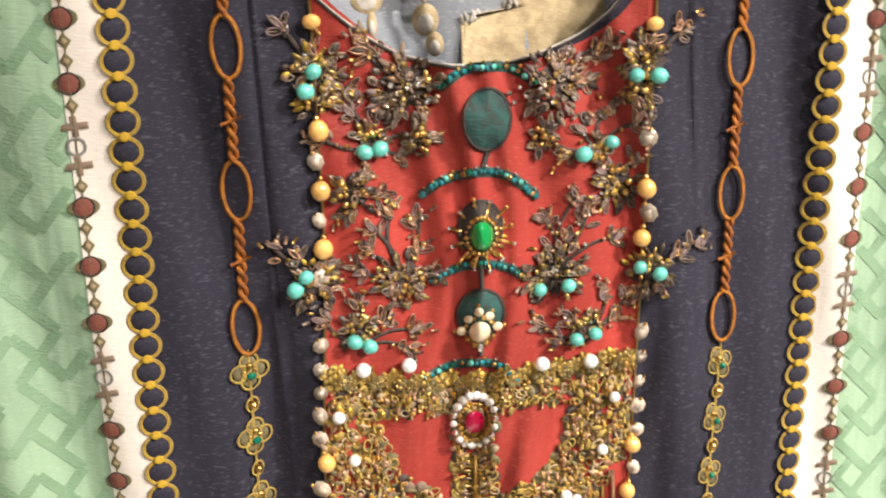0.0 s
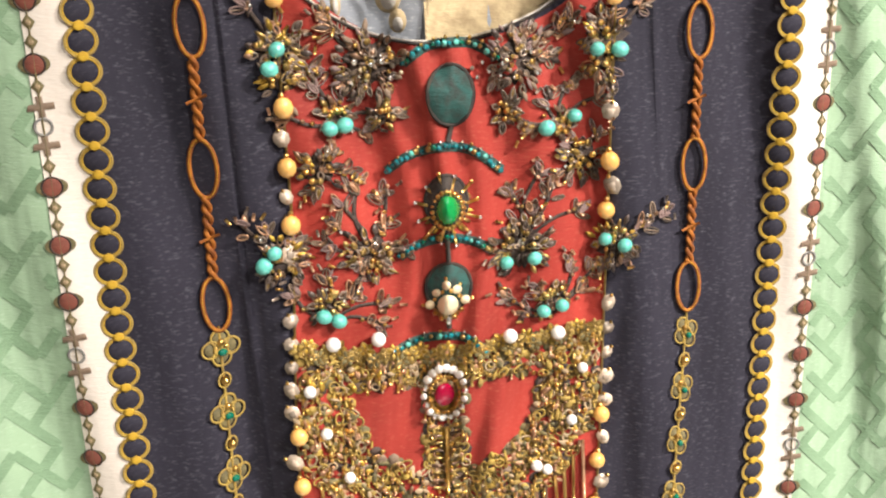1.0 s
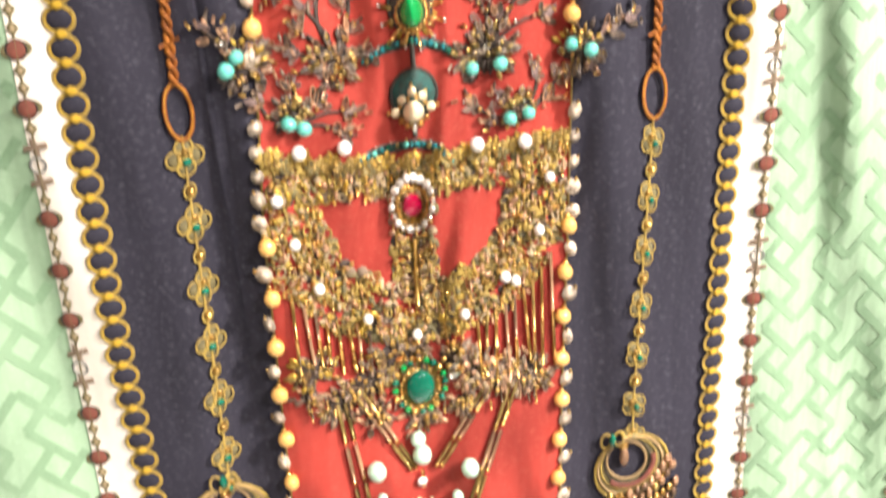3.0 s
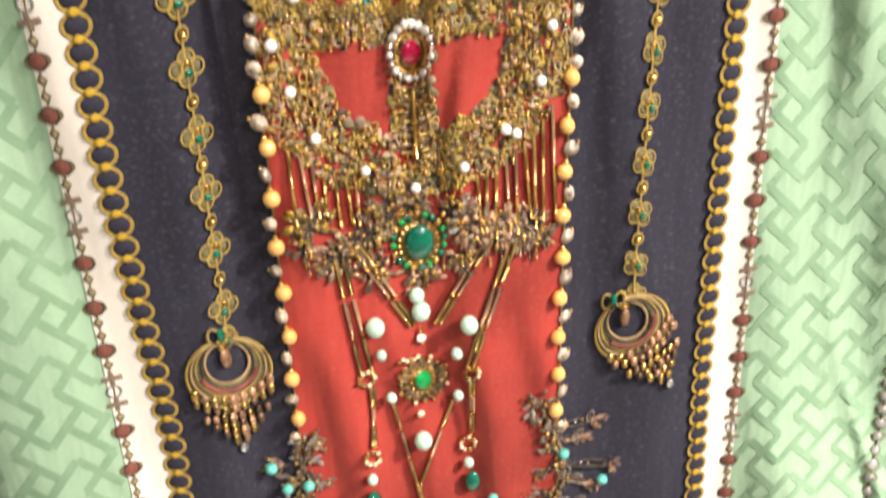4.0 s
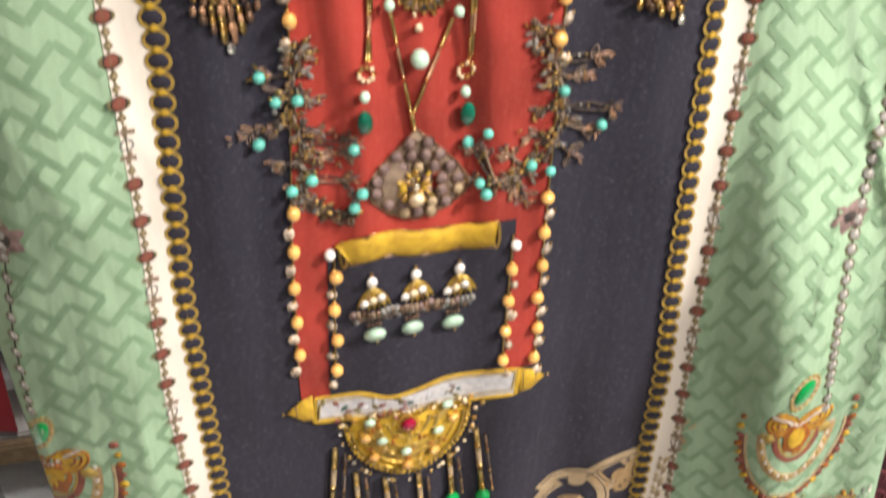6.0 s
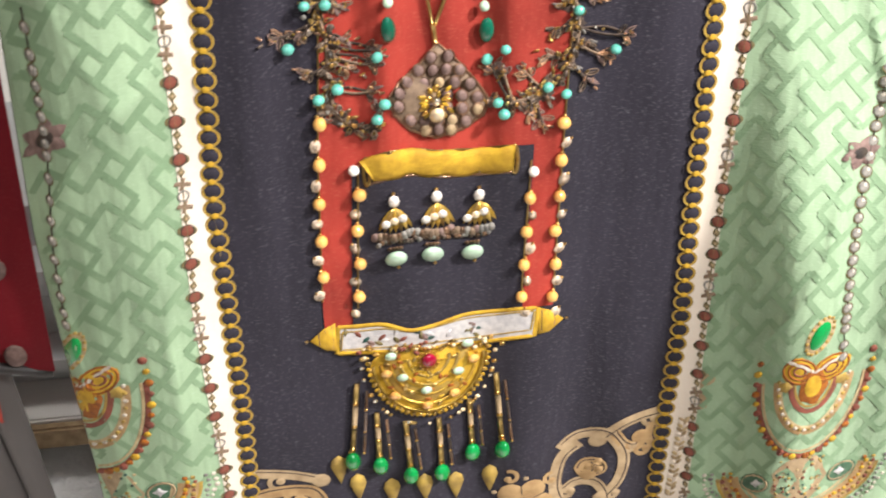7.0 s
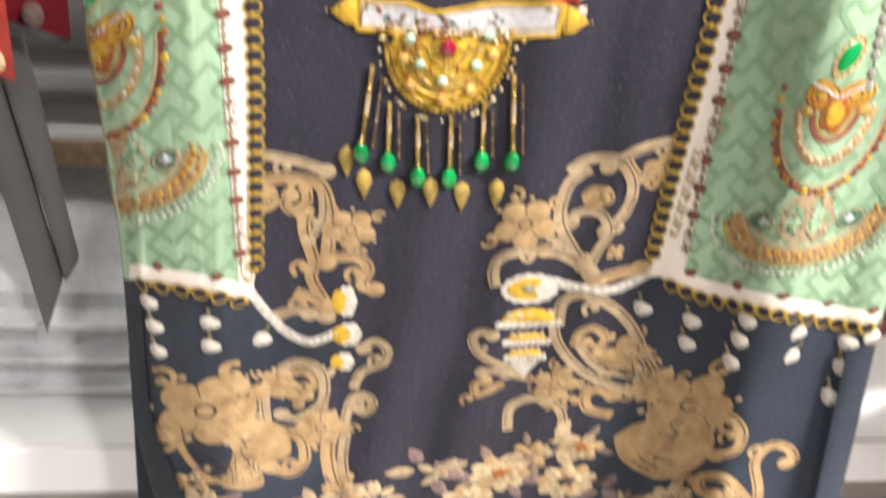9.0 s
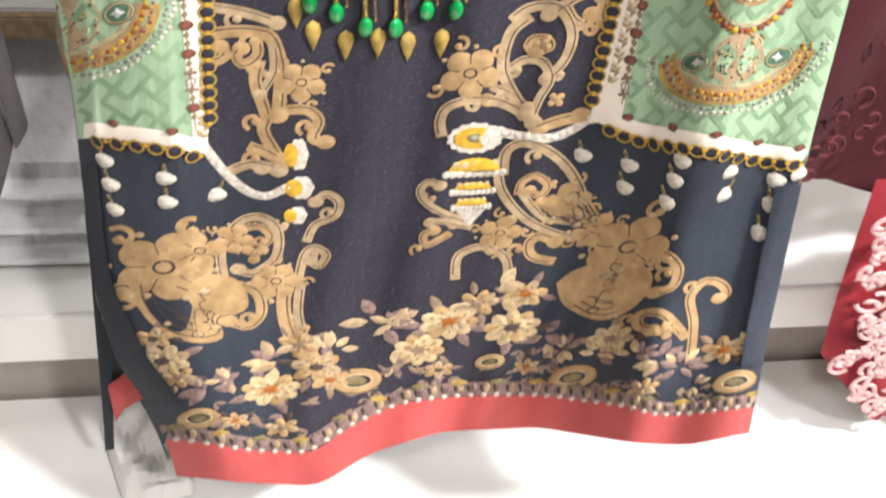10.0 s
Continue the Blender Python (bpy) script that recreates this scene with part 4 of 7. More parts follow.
def spray(acc, hub, tips, size=0.88):
    for tx, tz in tips:
        dx, dz = tx - hub[0], tz - hub[1]
        l = math.hypot(dx, dz) or 1e-6
        ang = math.atan2(dz, dx)
        bend = (-dz / l * 0.12 * l * random.choice((-1, 1)), dx / l * 0.12 * l)
        mid = (hub[0] + dx * 0.5 + bend[0], hub[1] + dz * 0.5 + bend[1])
        pts = smooth([hub, mid, (tx, tz)], 5)
        acc.tube([(p[0], p[1], 0.0011) for p in pts], 0.00075, INK_UMBER, 5, flat=0.5)
        # leaves: an outline of thread, a rib, and cloth showing through most of them
        for q in range(5):
            o = ang + (q - 2) * 0.5 + random.uniform(-0.25, 0.25)
            bx, bz = tx - math.cos(ang) * random.uniform(0.001, 0.006), tz - math.sin(ang) * random.uniform(0.001, 0.006)
            ln, wd = random.uniform(0.0040, 0.0074) * size, random.uniform(0.0014, 0.0026) * size
            cx, cz = bx + ln / 2 * math.cos(o), bz + ln / 2 * math.sin(o)
            if q % 2:
                acc.leaf(bx, bz, o, ln, wd, 0.0010 + 0.0002 * q, random.choice(STITCH), None if q == 1 else random.choice((COPPER, INK_MAUVE)))
            else:
                acc.ring(cx, cz, 0.0013 + 0.0002 * q, ln / 2, wd * 0.6, 0.00032, random.choice((WIRE, INK_BROWNTAN, COPPER, INK_MAUVE)), ang=o, m=10, n=4)
                acc.tube([(bx, bz, 0.0012), (bx + ln * math.cos(o), bz + ln * math.sin(o), 0.0014)], 0.00030, INK_BROWNTAN, 4)
        # bugles and seed beads catch the light
        for q in range(3):
            w = ang + random.uniform(-1.2, 1.2)
            bx, bz = tx + random.uniform(-0.004, 0.004), tz + random.uniform(-0.004, 0.004)
            acc.tube([(bx, bz, 0.0020), (bx + 0.0026 * math.cos(w), bz + 0.0026 * math.sin(w), 0.0024)], 0.00060, random.choice((GOLD, COPPER, COPPER, WIRE)), 5)
        for q in range(4):
            p = random.choice(pts)
            acc.ball(p[0] + random.uniform(-0.002, 0.002), p[1] + random.uniform(-0.002, 0.002), 0.0020, 0.0009, random.choice((OLDGOLD, COPPER, GOLD, SHINE)), n=6, k=4)


def cluster(acc, x, z, r, n, mats, beads=6, seed_mat=SHINE):
    """A dense flower of little stitched petals and beads over dark stitching."""
    acc.disc(x, z, r * 0.80, r * 0.70, 0.0006, 0.0010, INK_UMBER, n=18, lobes=7, amp=0.2)
    for i in range(n):
        w, q = random.uniform(0, 6.28), r * math.sqrt(random.random())
        px, pz = x + q * math.cos(w), z + q * math.sin(w)
        acc.leaf(px, pz, w + random.uniform(-0.5, 0.5), random.uniform(0.0026, 0.0050), random.uniform(0.0012, 0.0024), 0.0014 + random.uniform(0, 0.0012), random.choice(mats), random.choice((None, None, WIRE)))
        if i % 2:
            acc.ring(px, pz, 0.0024, 0.0016, 0.0009, 0.00038, random.choice((WIRE, BRONZE, OLDGOLD)), ang=w, m=8, n=4)
    for i in range(beads):
        w, q = random.uniform(0, 6.28), r * 0.8 * math.sqrt(random.random())
        acc.ball(x + q * math.cos(w), z + q * math.sin(w), 0.0030, random.uniform(0.0008, 0.0014), random.choice((seed_mat, GOLD, OLDGOLD)), n=6, k=4)



random.seed(21)
sp_l, sp_r = Acc(), Acc()
spray(sp_l, (-0.037, 1.335), [(-0.041, 1.351), (-0.030, 1.346), (-0.019, 1.337), (-0.024, 1.330), (-0.052, 1.341)])
spray(sp_l, (-0.028, 1.290), [(-0.030, 1.315), (-0.021, 1.311), (-0.041, 1.302), (-0.021, 1.299), (-0.044, 1.295), (-0.015, 1.288), (-0.037, 1.309)])
spray(sp_l, (-0.044, 1.266), [(-0.044, 1.283), (-0.033, 1.276), (-0.023, 1.269), (-0.057, 1.281), (-0.026, 1.262), (-0.030, 1.284)])
spray(sp_l, (-0.052, 1.358), [(-0.060, 1.378), (-0.040, 1.353), (-0.049, 1.370), (-0.043, 1.362)])
spray(sp_l, (-0.060, 1.292), [(-0.070, 1.306), (-0.063, 1.303), (-0.050, 1.288), (-0.052, 1.298)])
spray(sp_l, (-0.022, 1.355), [(-0.034, 1.368), (-0.036, 1.373), (-0.030, 1.350)], 0.9)
spray(sp_l, (-0.041, 1.320), [(-0.036, 1.328), (-0.046, 1.312), (-0.030, 1.318)], 0.8)
spray(sp_r, (0.041, 1.325), [(0.047, 1.341), (0.059, 1.333), (0.037, 1.337), (0.023, 1.332), (0.028, 1.325)])
spray(sp_r, (0.026, 1.284), [(0.022, 1.305), (0.038, 1.303), (0.022, 1.293), (0.032, 1.297), (0.049, 1.293), (0.016, 1.280), (0.035, 1.311)])
spray(sp_r, (0.037, 1.255), [(0.018, 1.264), (0.044, 1.275), (0.030, 1.267), (0.050, 1.263), (0.024, 1.257), (0.054, 1.271)])
spray(sp_r, (0.059, 1.351), [(0.074, 1.364), (0.061, 1.361), (0.053, 1.341), (0.060, 1.337)])
spray(sp_r, (0.060, 1.277), [(0.080, 1.287), (0.073, 1.284), (0.053, 1.270), (0.066, 1.270)])
spray(sp_r, (0.028, 1.350), [(0.044, 1.358), (0.048, 1.361), (0.040, 1.348)], 0.9)
spray(sp_r, (0.049, 1.313), [(0.044, 1.320), (0.040, 1.306), (0.056, 1.322)], 0.8)
for acc, hubs in ((sp_l, ((-0.022, 1.354, 0.013), (-0.042, 1.321, 0.008), (-0.028, 1.288, 0.010), (-0.051, 1.3625, 0.009), (-0.050, 1.352, 0.006), (-0.058, 1.291, 0.009), (-0.035, 1.339, 0.005), (-0.018, 1.336, 0.005), (-0.045, 1.272, 0.006))),
                  (sp_r, ((0.028, 1.349, 0.013), (0.049, 1.312, 0.008), (0.026, 1.282, 0.011), (0.060, 1.353, 0.009), (0.057, 1.345, 0.006), (0.060, 1.278, 0.009), (0.042, 1.325, 0.005), (0.023, 1.332, 0.005), (0.037, 1.262, 0.006)))):
    for i, (x, z, r) in enumerate(hubs):
        mats = (INK_BROWNTAN, BRONZE, INK_MAUVE, SMOKE) if i == 0 else ((OLDGOLD, BRONZE, YFOIL, SMOKE) if i in (1, 3, 4, 5) else (BRONZE, SMOKE, OLDGOLD))
        cluster(acc, x, z, r * (0.85 if i == 0 else 0.9), int(28 * (r / 0.008) ** 1.6), mats, 9 if i else 14, SHINE if i == 0 else GOLD)
# pale pearls in the two large flowers
for acc, x0, z0 in ((sp_l, -0.016, 1.350), (sp_r, 0.021, 1.346)):
    for dx, dz in ((-0.009, 0.002), (-0.0055, 0.0035), (-0.002, 0.004), (0.0015, 0.0022), (-0.0075, -0.0012), (-0.0035, 0.0002), (0.0005, -0.0018), (0.004, -0.0004), (0.003, 0.0032)):
        acc.ball(x0 + dx, z0 + dz, 0.0030, random.uniform(0.0008, 0.0011), random.choice((SHINE, PEARL_C, WIRE)), n=7, k=5)
spray_l = part("leaf_embroidery", sp_l, kurta, "smoky brown beaded leaf sprays", "stuff")
spray_r = part("leaf_embroidery", sp_r, kurta, "smoky brown beaded leaf sprays", "stuff")
for par, pts in ((spray_l, [(-0.051, 1.362), (-0.054, 1.356), (-0.037, 1.334), (-0.032, 1.3345), (-0.060, 1.294), (-0.064, 1.290), (-0.046, 1.268), (-0.041, 1.2655)]),
                 (spray_r, [(0.056, 1.349), (0.064, 1.348), (0.037, 1.324), (0.047, 1.327), (0.057, 1.280), (0.0645, 1.2765), (0.020, 1.277), (0.0305, 1.277), (0.033, 1.256), (0.040, 1.257)])):
    for x, z in pts:
        piece("turquoise_bead", TURQUOISE, x, z, 0.0045, par, ang=random.uniform(-0.6, 0.6), size=random.uniform(0.88, 1.06))

# arcs of teal beads and dark teal appliqué ovals
def bead_arc(pts, n):
    a = Acc()
    line = smooth(pts, 12)
    a.ribbon(line, 0.0034, 0.0012, INK_TEAL, 0.0004)
    k = max(1, len(line) // n)
    for i, p in enumerate(line[::k]):
        a.ball(p[0] + random.uniform(-0.0004, 0.0004), p[1] + random.uniform(-0.0004, 0.0004), 0.0022, random.uniform(0.0009, 0.0014), random.choice((TEALB, TEALB, TEALB, DEEPGREEN, TURQ, OLDGOLD)), n=7, k=5)
        if i % 2:
            a.ball(p[0] + 0.0008, p[1] + 0.0018, 0.0022, 0.0007, random.choice((GOLD, SHINE)), n=6, k=4)
    part("bead_arc", a, kurta, "arc of teal glass beads")


bead_arc([(-0.011, 1.3525), (-0.003, 1.357), (0.005, 1.3575), (0.013, 1.356), (0.021, 1.3505)], 15)
bead_arc([(-0.020, 1.3170), (-0.011, 1.3215), (0.001, 1.3225), (0.011, 1.3195), (0.020, 1.3115)], 17)
bead_arc([(-0.018, 1.2855), (-0.011, 1.2890), (-0.001, 1.2900), (0.008, 1.2875), (0.015, 1.2830)], 14)
bead_arc([(-0.024, 1.2495), (-0.015, 1.2530), (-0.004, 1.2530), (0.004, 1.2505), (0.011, 1.2440)], 16)
for x, z, rx, rz, x2, z2 in ((0.0042, 1.3400, 0.0078, 0.0103, 0.0022, 1.324), (0.0000, 1.3030, 0.0074, 0.0096, -0.0006, 1.281), (-0.0015, 1.2715, 0.0082, 0.0090, -0.0022, 1.2555)):
    a = Acc()
    a.disc(x, z, rx, rz, 0.0014, 0.0028, INK_SHADE if 1.29 < z < 1.31 else INK_TEAL, n=24, lobes=9, amp=0.03)
    a.ring(x, z, 0.0022, rx, rz, 0.0007, INK_SHADE, m=30, n=5)
    a.tube([(x - 0.0004, z - rz, 0.0018), (x2, z2, 0.0018)], 0.0010, INK_SHADE, 5)
    part("teal_applique", a, kurta, "dark teal stitched oval")


# brooches
def brooch(x, z, rx, rz, stone, setting, name, label):
    a = Acc()
    a.disc(x, z, rx * 1.45, rz * 1.4, 0.0012, 0.0024, OLDGOLD, n=20)
    b = part(name, a, kurta, label)
    c = Acc()
    c.ball(x, z, 0.0036, rx, stone, rz=rz, rh=rx * 0.75, n=20, k=10)
    part("cabochon", c, b, "polished cabochon")
    s = Acc()
    setting(s, x, z, rx, rz)
    part("setting", s, b, "beaded metal setting")
    return b


def sun_setting(s, x, z, rx, rz):
    for i in range(20):
        w = i * math.pi / 10
        s.ball(x + rx * 1.28 * math.cos(w), z + rz * 1.24 * math.sin(w), 0.0028, 0.0011, GOLD, n=6, k=4)
    for i in range(12):
        w = i * math.pi / 6 + 0.2
        p0, p1 = 1.5, 2.35 + 0.25 * (i % 2)
        s.tube([(x + rx * p0 * math.cos(w), z + rx * 1.15 * p0 * math.sin(w), 0.0020), (x + rx * p1 * math.cos(w), z + rx * 1.15 * p1 * math.sin(w), 0.0026)], 0.0006, GOLD, 5)
        s.ball(x + rx * (p1 + 0.15) * math.cos(w), z + rx * 1.15 * (p1 + 0.15) * math.sin(w), 0.0028, 0.0009, random.choice((GOLD, SHINE)), n=6, k=4)
    for i in range(14):
        w = random.uniform(0, 6.28)
        s.leaf(x + rx * 1.35 * math.cos(w), z + rz * 1.35 * math.sin(w), w, 0.0034, 0.0016, 0.0012, random.choice((OLDGOLD, YFOIL)))


brooch(0.0004, 1.3000, 0.0043, 0.0053, EMERALD, sun_setting, "sunburst_brooch", "green cabochon in a gold sunburst")


def star_setting(s, x, z, rx, rz):
    for i, w in enumerate((0.15, 0.95, 1.57, 2.2, 3.0)):
        q = 0.0066 if i != 2 else 0.0075
        s.ball(x + q * math.cos(w), z + q * math.sin(w), 0.0030, 0.0019, PEARL_C, n=8, k=6)
        s.ball(x + (q + 0.0024) * math.cos(w), z + (q + 0.0024) * math.sin(w), 0.0028, 0.0008, GOLD, n=6, k=4)
    for w in (0.55, 1.25, 1.9, 2.6, 3.6, 5.8, 4.2, 5.2):
        s.ball(x + 0.0055 * math.cos(w), z + 0.0055 * math.sin(w), 0.0026, 0.0011, GOLD, n=6, k=4)
    s.ball(x, z - 0.0062, 0.0026, 0.0013, SHINE, rz=0.0020, n=8, k=5)
    s.ball(x, z + 0.0102, 0.0026, 0.0009, GOLD, n=6, k=4)


brooch(-0.0022, 1.2648, 0.0040, 0.0040, PEARL_C, star_setting, "pearl_brooch", "cream pearl in a cluster of small pearls")


def oval_setting(s, x, z, rx, rz):
    for i in range(18):
        w = i * math.pi / 9
        big = math.sin(w) > 0.55
        s.ball(x + 0.0077 * math.cos(w), z + 0.0006 + 0.0102 * math.sin(w), 0.0032, 0.0019 if big else 0.0015, PEARL_W if big or i % 2 else SHINE, n=8, k=6)
    for i in range(26):
        w = i * math.pi / 13
        s.ball(x + 0.0056 * math.cos(w), z + 0.0074 * math.sin(w), 0.0028, 0.0009, GOLD, n=6, k=4)


brooch(-0.0060, 1.2295, 0.0038, 0.0048, RUBY, oval_setting, "ruby_brooch", "ruby cabochon ringed with white pearls")


def emerald_setting(s, x, z, rx, rz):
    for i in range(20):
        w = i * math.pi / 10
        s.ball(x + 0.0100 * math.cos(w), z + 0.0005 + 0.0118 * math.sin(w), 0.0026, 0.0017, (DEEPGREEN, EMERALD, GOLD)[i % 3], n=7, k=5)
        s.tube([(x + 0.0072 * math.cos(w), z + 0.0088 * math.sin(w), 0.0028), (x + 0.0086 * math.cos(w), z + 0.0102 * math.sin(w), 0.0028)], 0.0007, GOLD, 5)
    for dz in (0.002, 0.0062):
        s.tube([(x + 0.0122, z + dz, 0.0028), (x + 0.0165, z + dz + 0.0008, 0.0028)], 0.0011, SHINE, 6)


brooch(-0.0098, 1.1515, 0.0058, 0.0082, DEEPGREEN, emerald_setting, "emerald_brooch", "large deep green cabochon ringed with green and gold beads")


# gold belt with its half-round windows
def in_belt(x, z):
    top = np.interp(x, [-0.062, -0.045, -0.025, 0.0, 0.02, 0.04, 0.058], [1.260, 1.254, 1.2490, 1.2465, 1.2455, 1.2475, 1.2470])
    if z > top or not RED_L(z) + 0.001 < x < RED_R(z) - 0.001:
        return False
    zc = 1.2345 - (x + 0.005) * 0.10
    u = x + 0.0055
    if z < zc and (u / 0.0345) ** 2 + ((z - zc) / 0.0375) ** 2 < 1 and abs(u + (zc - z) * 0.05) > 0.0078:
        return False
    return z > zc or ((u + 0.001) / 0.0600) ** 2 + ((z - zc) / 0.0630) ** 2 < 1


random.seed(31)
belt, n = Acc(), 0
while n < 1900:
    x, z = random.uniform(-0.066, 0.062), random.uniform(1.165, 1.262)
    if not in_belt(x, z):
        continue
    n += 1
    w = random.uniform(0, 6.28)
    if n < 420:
        # brown and olive net under the beads
        belt.disc(x, z, random.uniform(0.0020, 0.0034), random.uniform(0.0016, 0.0026), 0.0007, 0.0010 + random.uniform(0, 0.0003), random.choice((INK_OLIVE, INK_UMBER, INK_OLIVE, INK_BROWNTAN, INK_GOLD)), ang=w, n=8)
    elif n % 4 == 0:
        belt.ring(x, z, 0.0014 + random.uniform(0, 0.0008), random.uniform(0.0016, 0.0030), random.uniform(0.0010, 0.0018), 0.00045, random.choice((INK_GOLD, OLDGOLD, INK_GOLD, INK_TAN2)), ang=w, m=10, n=4)
    elif n % 4 == 1:
        belt.leaf(x, z, w, random.uniform(0.0026, 0.0052), random.uniform(0.0014, 0.0026), 0.0012 + random.uniform(0, 0.0012), random.choice((INK_GOLD, INK_GOLD, INK_OLIVE, INK_TAN2, YFOIL, COPPER)))
    elif n % 4 == 2:
        # short upright bugles
        belt.tube([(x, z, 0.0022), (x + random.uniform(-0.0006, 0.0006), z - 0.0030, 0.0024)], 0.0006, random.choice((COPPER, INK_GOLD, OLDGOLD, GOLD)), 5)
    else:
        belt.ball(x, z, 0.0028, random.uniform(0.0007, 0.0011), random.choice((GOLD, GOLD, OLDGOLD, COPPER)), n=6, k=4)
for i in range(34):
    x = -0.056 + 0.108 * i / 33
    for k in range(6):
        w = k * math.pi / 3 + i
        z0 = float(np.interp(x, [-0.06, -0.025, 0.0, 0.058], [1.253, 1.2435, 1.2405, 1.241]))
        belt.leaf(x, z0 + 0.005 + 0.002 * math.sin(i * 2.1), w, 0.0036, 0.0022, 0.0022, (INK_GOLD, YFOIL, INK_OLIVE)[i % 3], OLDGOLD if k % 2 else None)
belt_part = part("gold_belt", belt, kurta, "dense antique gold beaded belt with half-round openings", "stuff")
a = Acc()
a.tube([(-0.0062, 1.216, 0.003), (-0.0078, 1.188, 0.003)], 0.0009, GOLD, 6)
for i in range(9):
    z = 1.216 - i * 0.0032
    for q in (-1, 1):
        a.tube([(-0.0068 + q * 0.0015, z, 0.0026), (-0.0068 + q * 0.0062, z + 0.0008, 0.0022)], 0.0008, BRONZE if i % 2 else OLDGOLD, 5)
a.ball(-0.0072, 1.2025, 0.0034, 0.0014, GOLD)
part("center_bar", a, belt_part, "ribbed gold bar")
for x, z in ((-0.044, 1.257), (-0.028, 1.256), (0.020, 1.2485), (0.038, 1.2465), (-0.054, 1.2405), (-0.050, 1.2225), (0.047, 1.2305), (0.042, 1.2095), (-0.0435, 1.203), (-0.027, 1.1865), (-0.009, 1.1755), (0.0105, 1.180), (0.0275, 1.1925), (0.0315, 1.190)):
    piece("white_pearl", WPEARL, x, z, 0.0045, belt_part, size=1.0 if z > 1.243 else random.uniform(0.7, 0.85))

# bugle-bead fringe below the belt
fr = Acc()
for i, x in enumerate(np.linspace(-0.054, 0.046, 27)):
    u = x + 0.0065
    zt = 1.2345 - 0.0610 * math.sqrt(max(0.02, 1 - (u / 0.0605) ** 2)) - x * 0.1
    if abs(u) < 0.018:
        continue
    zb = 1.161 - x * 0.25 - random.uniform(0, 0.010)
    m = (GOLD, COPPER, BRONZE, GOLD, OLDGOLD)[i % 5]
    zm = zt + (zb - zt) * 0.52
    dx = random.uniform(-0.0008, 0.0008)
    fr.tube([(x, zt, 0.0020), (x + dx, zm + 0.0005, 0.0026)], 0.0008, m, 5)
    fr.tube([(x + dx, zm - 0.0005, 0.0026), (x + 2 * dx, zb, 0.0022)], 0.0008, m if i % 2 else GOLD, 5)
    fr.ball(x + dx, zm, 0.0026, 0.0009, GOLD, n=6, k=4)
part("bugle_fringe", fr, kurta, "gold and smoky bugle-bead fringe", "stuff")

# flowers beside the large green stone
random.seed(41)
mid = Acc()
for x, z, r, mats in ((-0.050, 1.169, 0.008, (YFOIL, YFOIL, OLDGOLD)), (-0.020, 1.168, 0.008, (YFOIL, OLDGOLD, BRONZE)), (-0.031, 1.158, 0.009, (BRONZE, OLDGOLD, COPPER)), (-0.042, 1.152, 0.008, (BRONZE, COPPER, OLDGOLD)),
                      (0.012, 1.154, 0.009, (COPPER, COPPER, INK_TAN2)), (0.022, 1.150, 0.010, (COPPER, INK_TAN2, BRONZE)), (0.033, 1.149, 0.009, (COPPER, COPPER, INK_TAN2)), (-0.010, 1.168, 0.007, (BRONZE, OLDGOLD, INK_ORANGE)), (0.004, 1.163, 0.007, (BRONZE, INK_ORANGE, OLDGOLD)),
                      (-0.053, 1.158, 0.005, (COPPER, BRONZE)), (0.040, 1.143, 0.006, (COPPER, BRONZE)), (-0.028, 1.142, 0.006, (COPPER, BRONZE)), (-0.010, 1.138, 0.008, (BRONZE, OLDGOLD, COPPER)), (0.006, 1.140, 0.006, (COPPER, BRONZE))):
    cluster(mid, x, z, r, int(26 * (r / 0.007) ** 1.5), mats, 9, GOLD)
for i in range(26):
    x = random.uniform(-0.055, 0.042)
    z = 1.147 - x * 0.2 + random.uniform(-0.008, 0.004)
    mid.tube([(x, z, 0.0024), (x + random.uniform(-0.001, 0.001), z - random.uniform(0.004, 0.008), 0.0026)], 0.0006, random.choice((GOLD, COPPER, BRONZE)), 5)
part("flower_embroidery", mid, kurta, "bronze and yellow beaded flowers", "stuff")


# tube-bead necklace with jade drops
def tube_line(acc, p, q, n=3, r=0.0009, mats=(OLDGOLD, COPPER)):
    for i in range(n):
        t0, t1 = i / n + 0.02, (i + 1) / n - 0.02
        A = [p[0] + (q[0] - p[0]) * t0, p[1] + (q[1] - p[1]) * t0]
        B = [p[0] + (q[0] - p[0]) * t1, p[1] + (q[1] - p[1]) * t1]
        acc.tube([(*A, 0.0024), (*B, 0.0024)], r, mats[i % len(mats)], 6)
        acc.ball(B[0], B[1], 0.0026, r * 1.25, GOLD, n=6, k=4)


nl = Acc()
for p, q in (((-0.043, 1.153), (-0.039, 1.092)), ((-0.040, 1.153), (-0.0345, 1.094)), ((-0.038, 1.159), (-0.0165, 1.113)), ((-0.034, 1.158), (-0.0145, 1.113)), ((0.020, 1.146), (-0.005, 1.111)), ((0.017, 1.147), (-0.007, 1.112)),
             ((0.030, 1.145), (0.0065, 1.083)), ((0.0265, 1.143), (0.0045, 1.086)), ((0.024, 1.138), (0.0090, 1.094)), ((-0.028, 1.079), (-0.0215, 1.028)), ((-0.002, 1.072), (-0.0205, 1.028)), ((-0.036, 1.088), (-0.0372, 1.056)), ((-0.0345, 1.088), (-0.0385, 1.056)), ((0.006, 1.082), (0.0040, 1.050)), ((0.0075, 1.082), (0.0050, 1.052))):
    tube_line(nl, p, q)
necklace_part = part("tube_necklace", nl, kurta, "bronze tube-bead strands with jade drops")
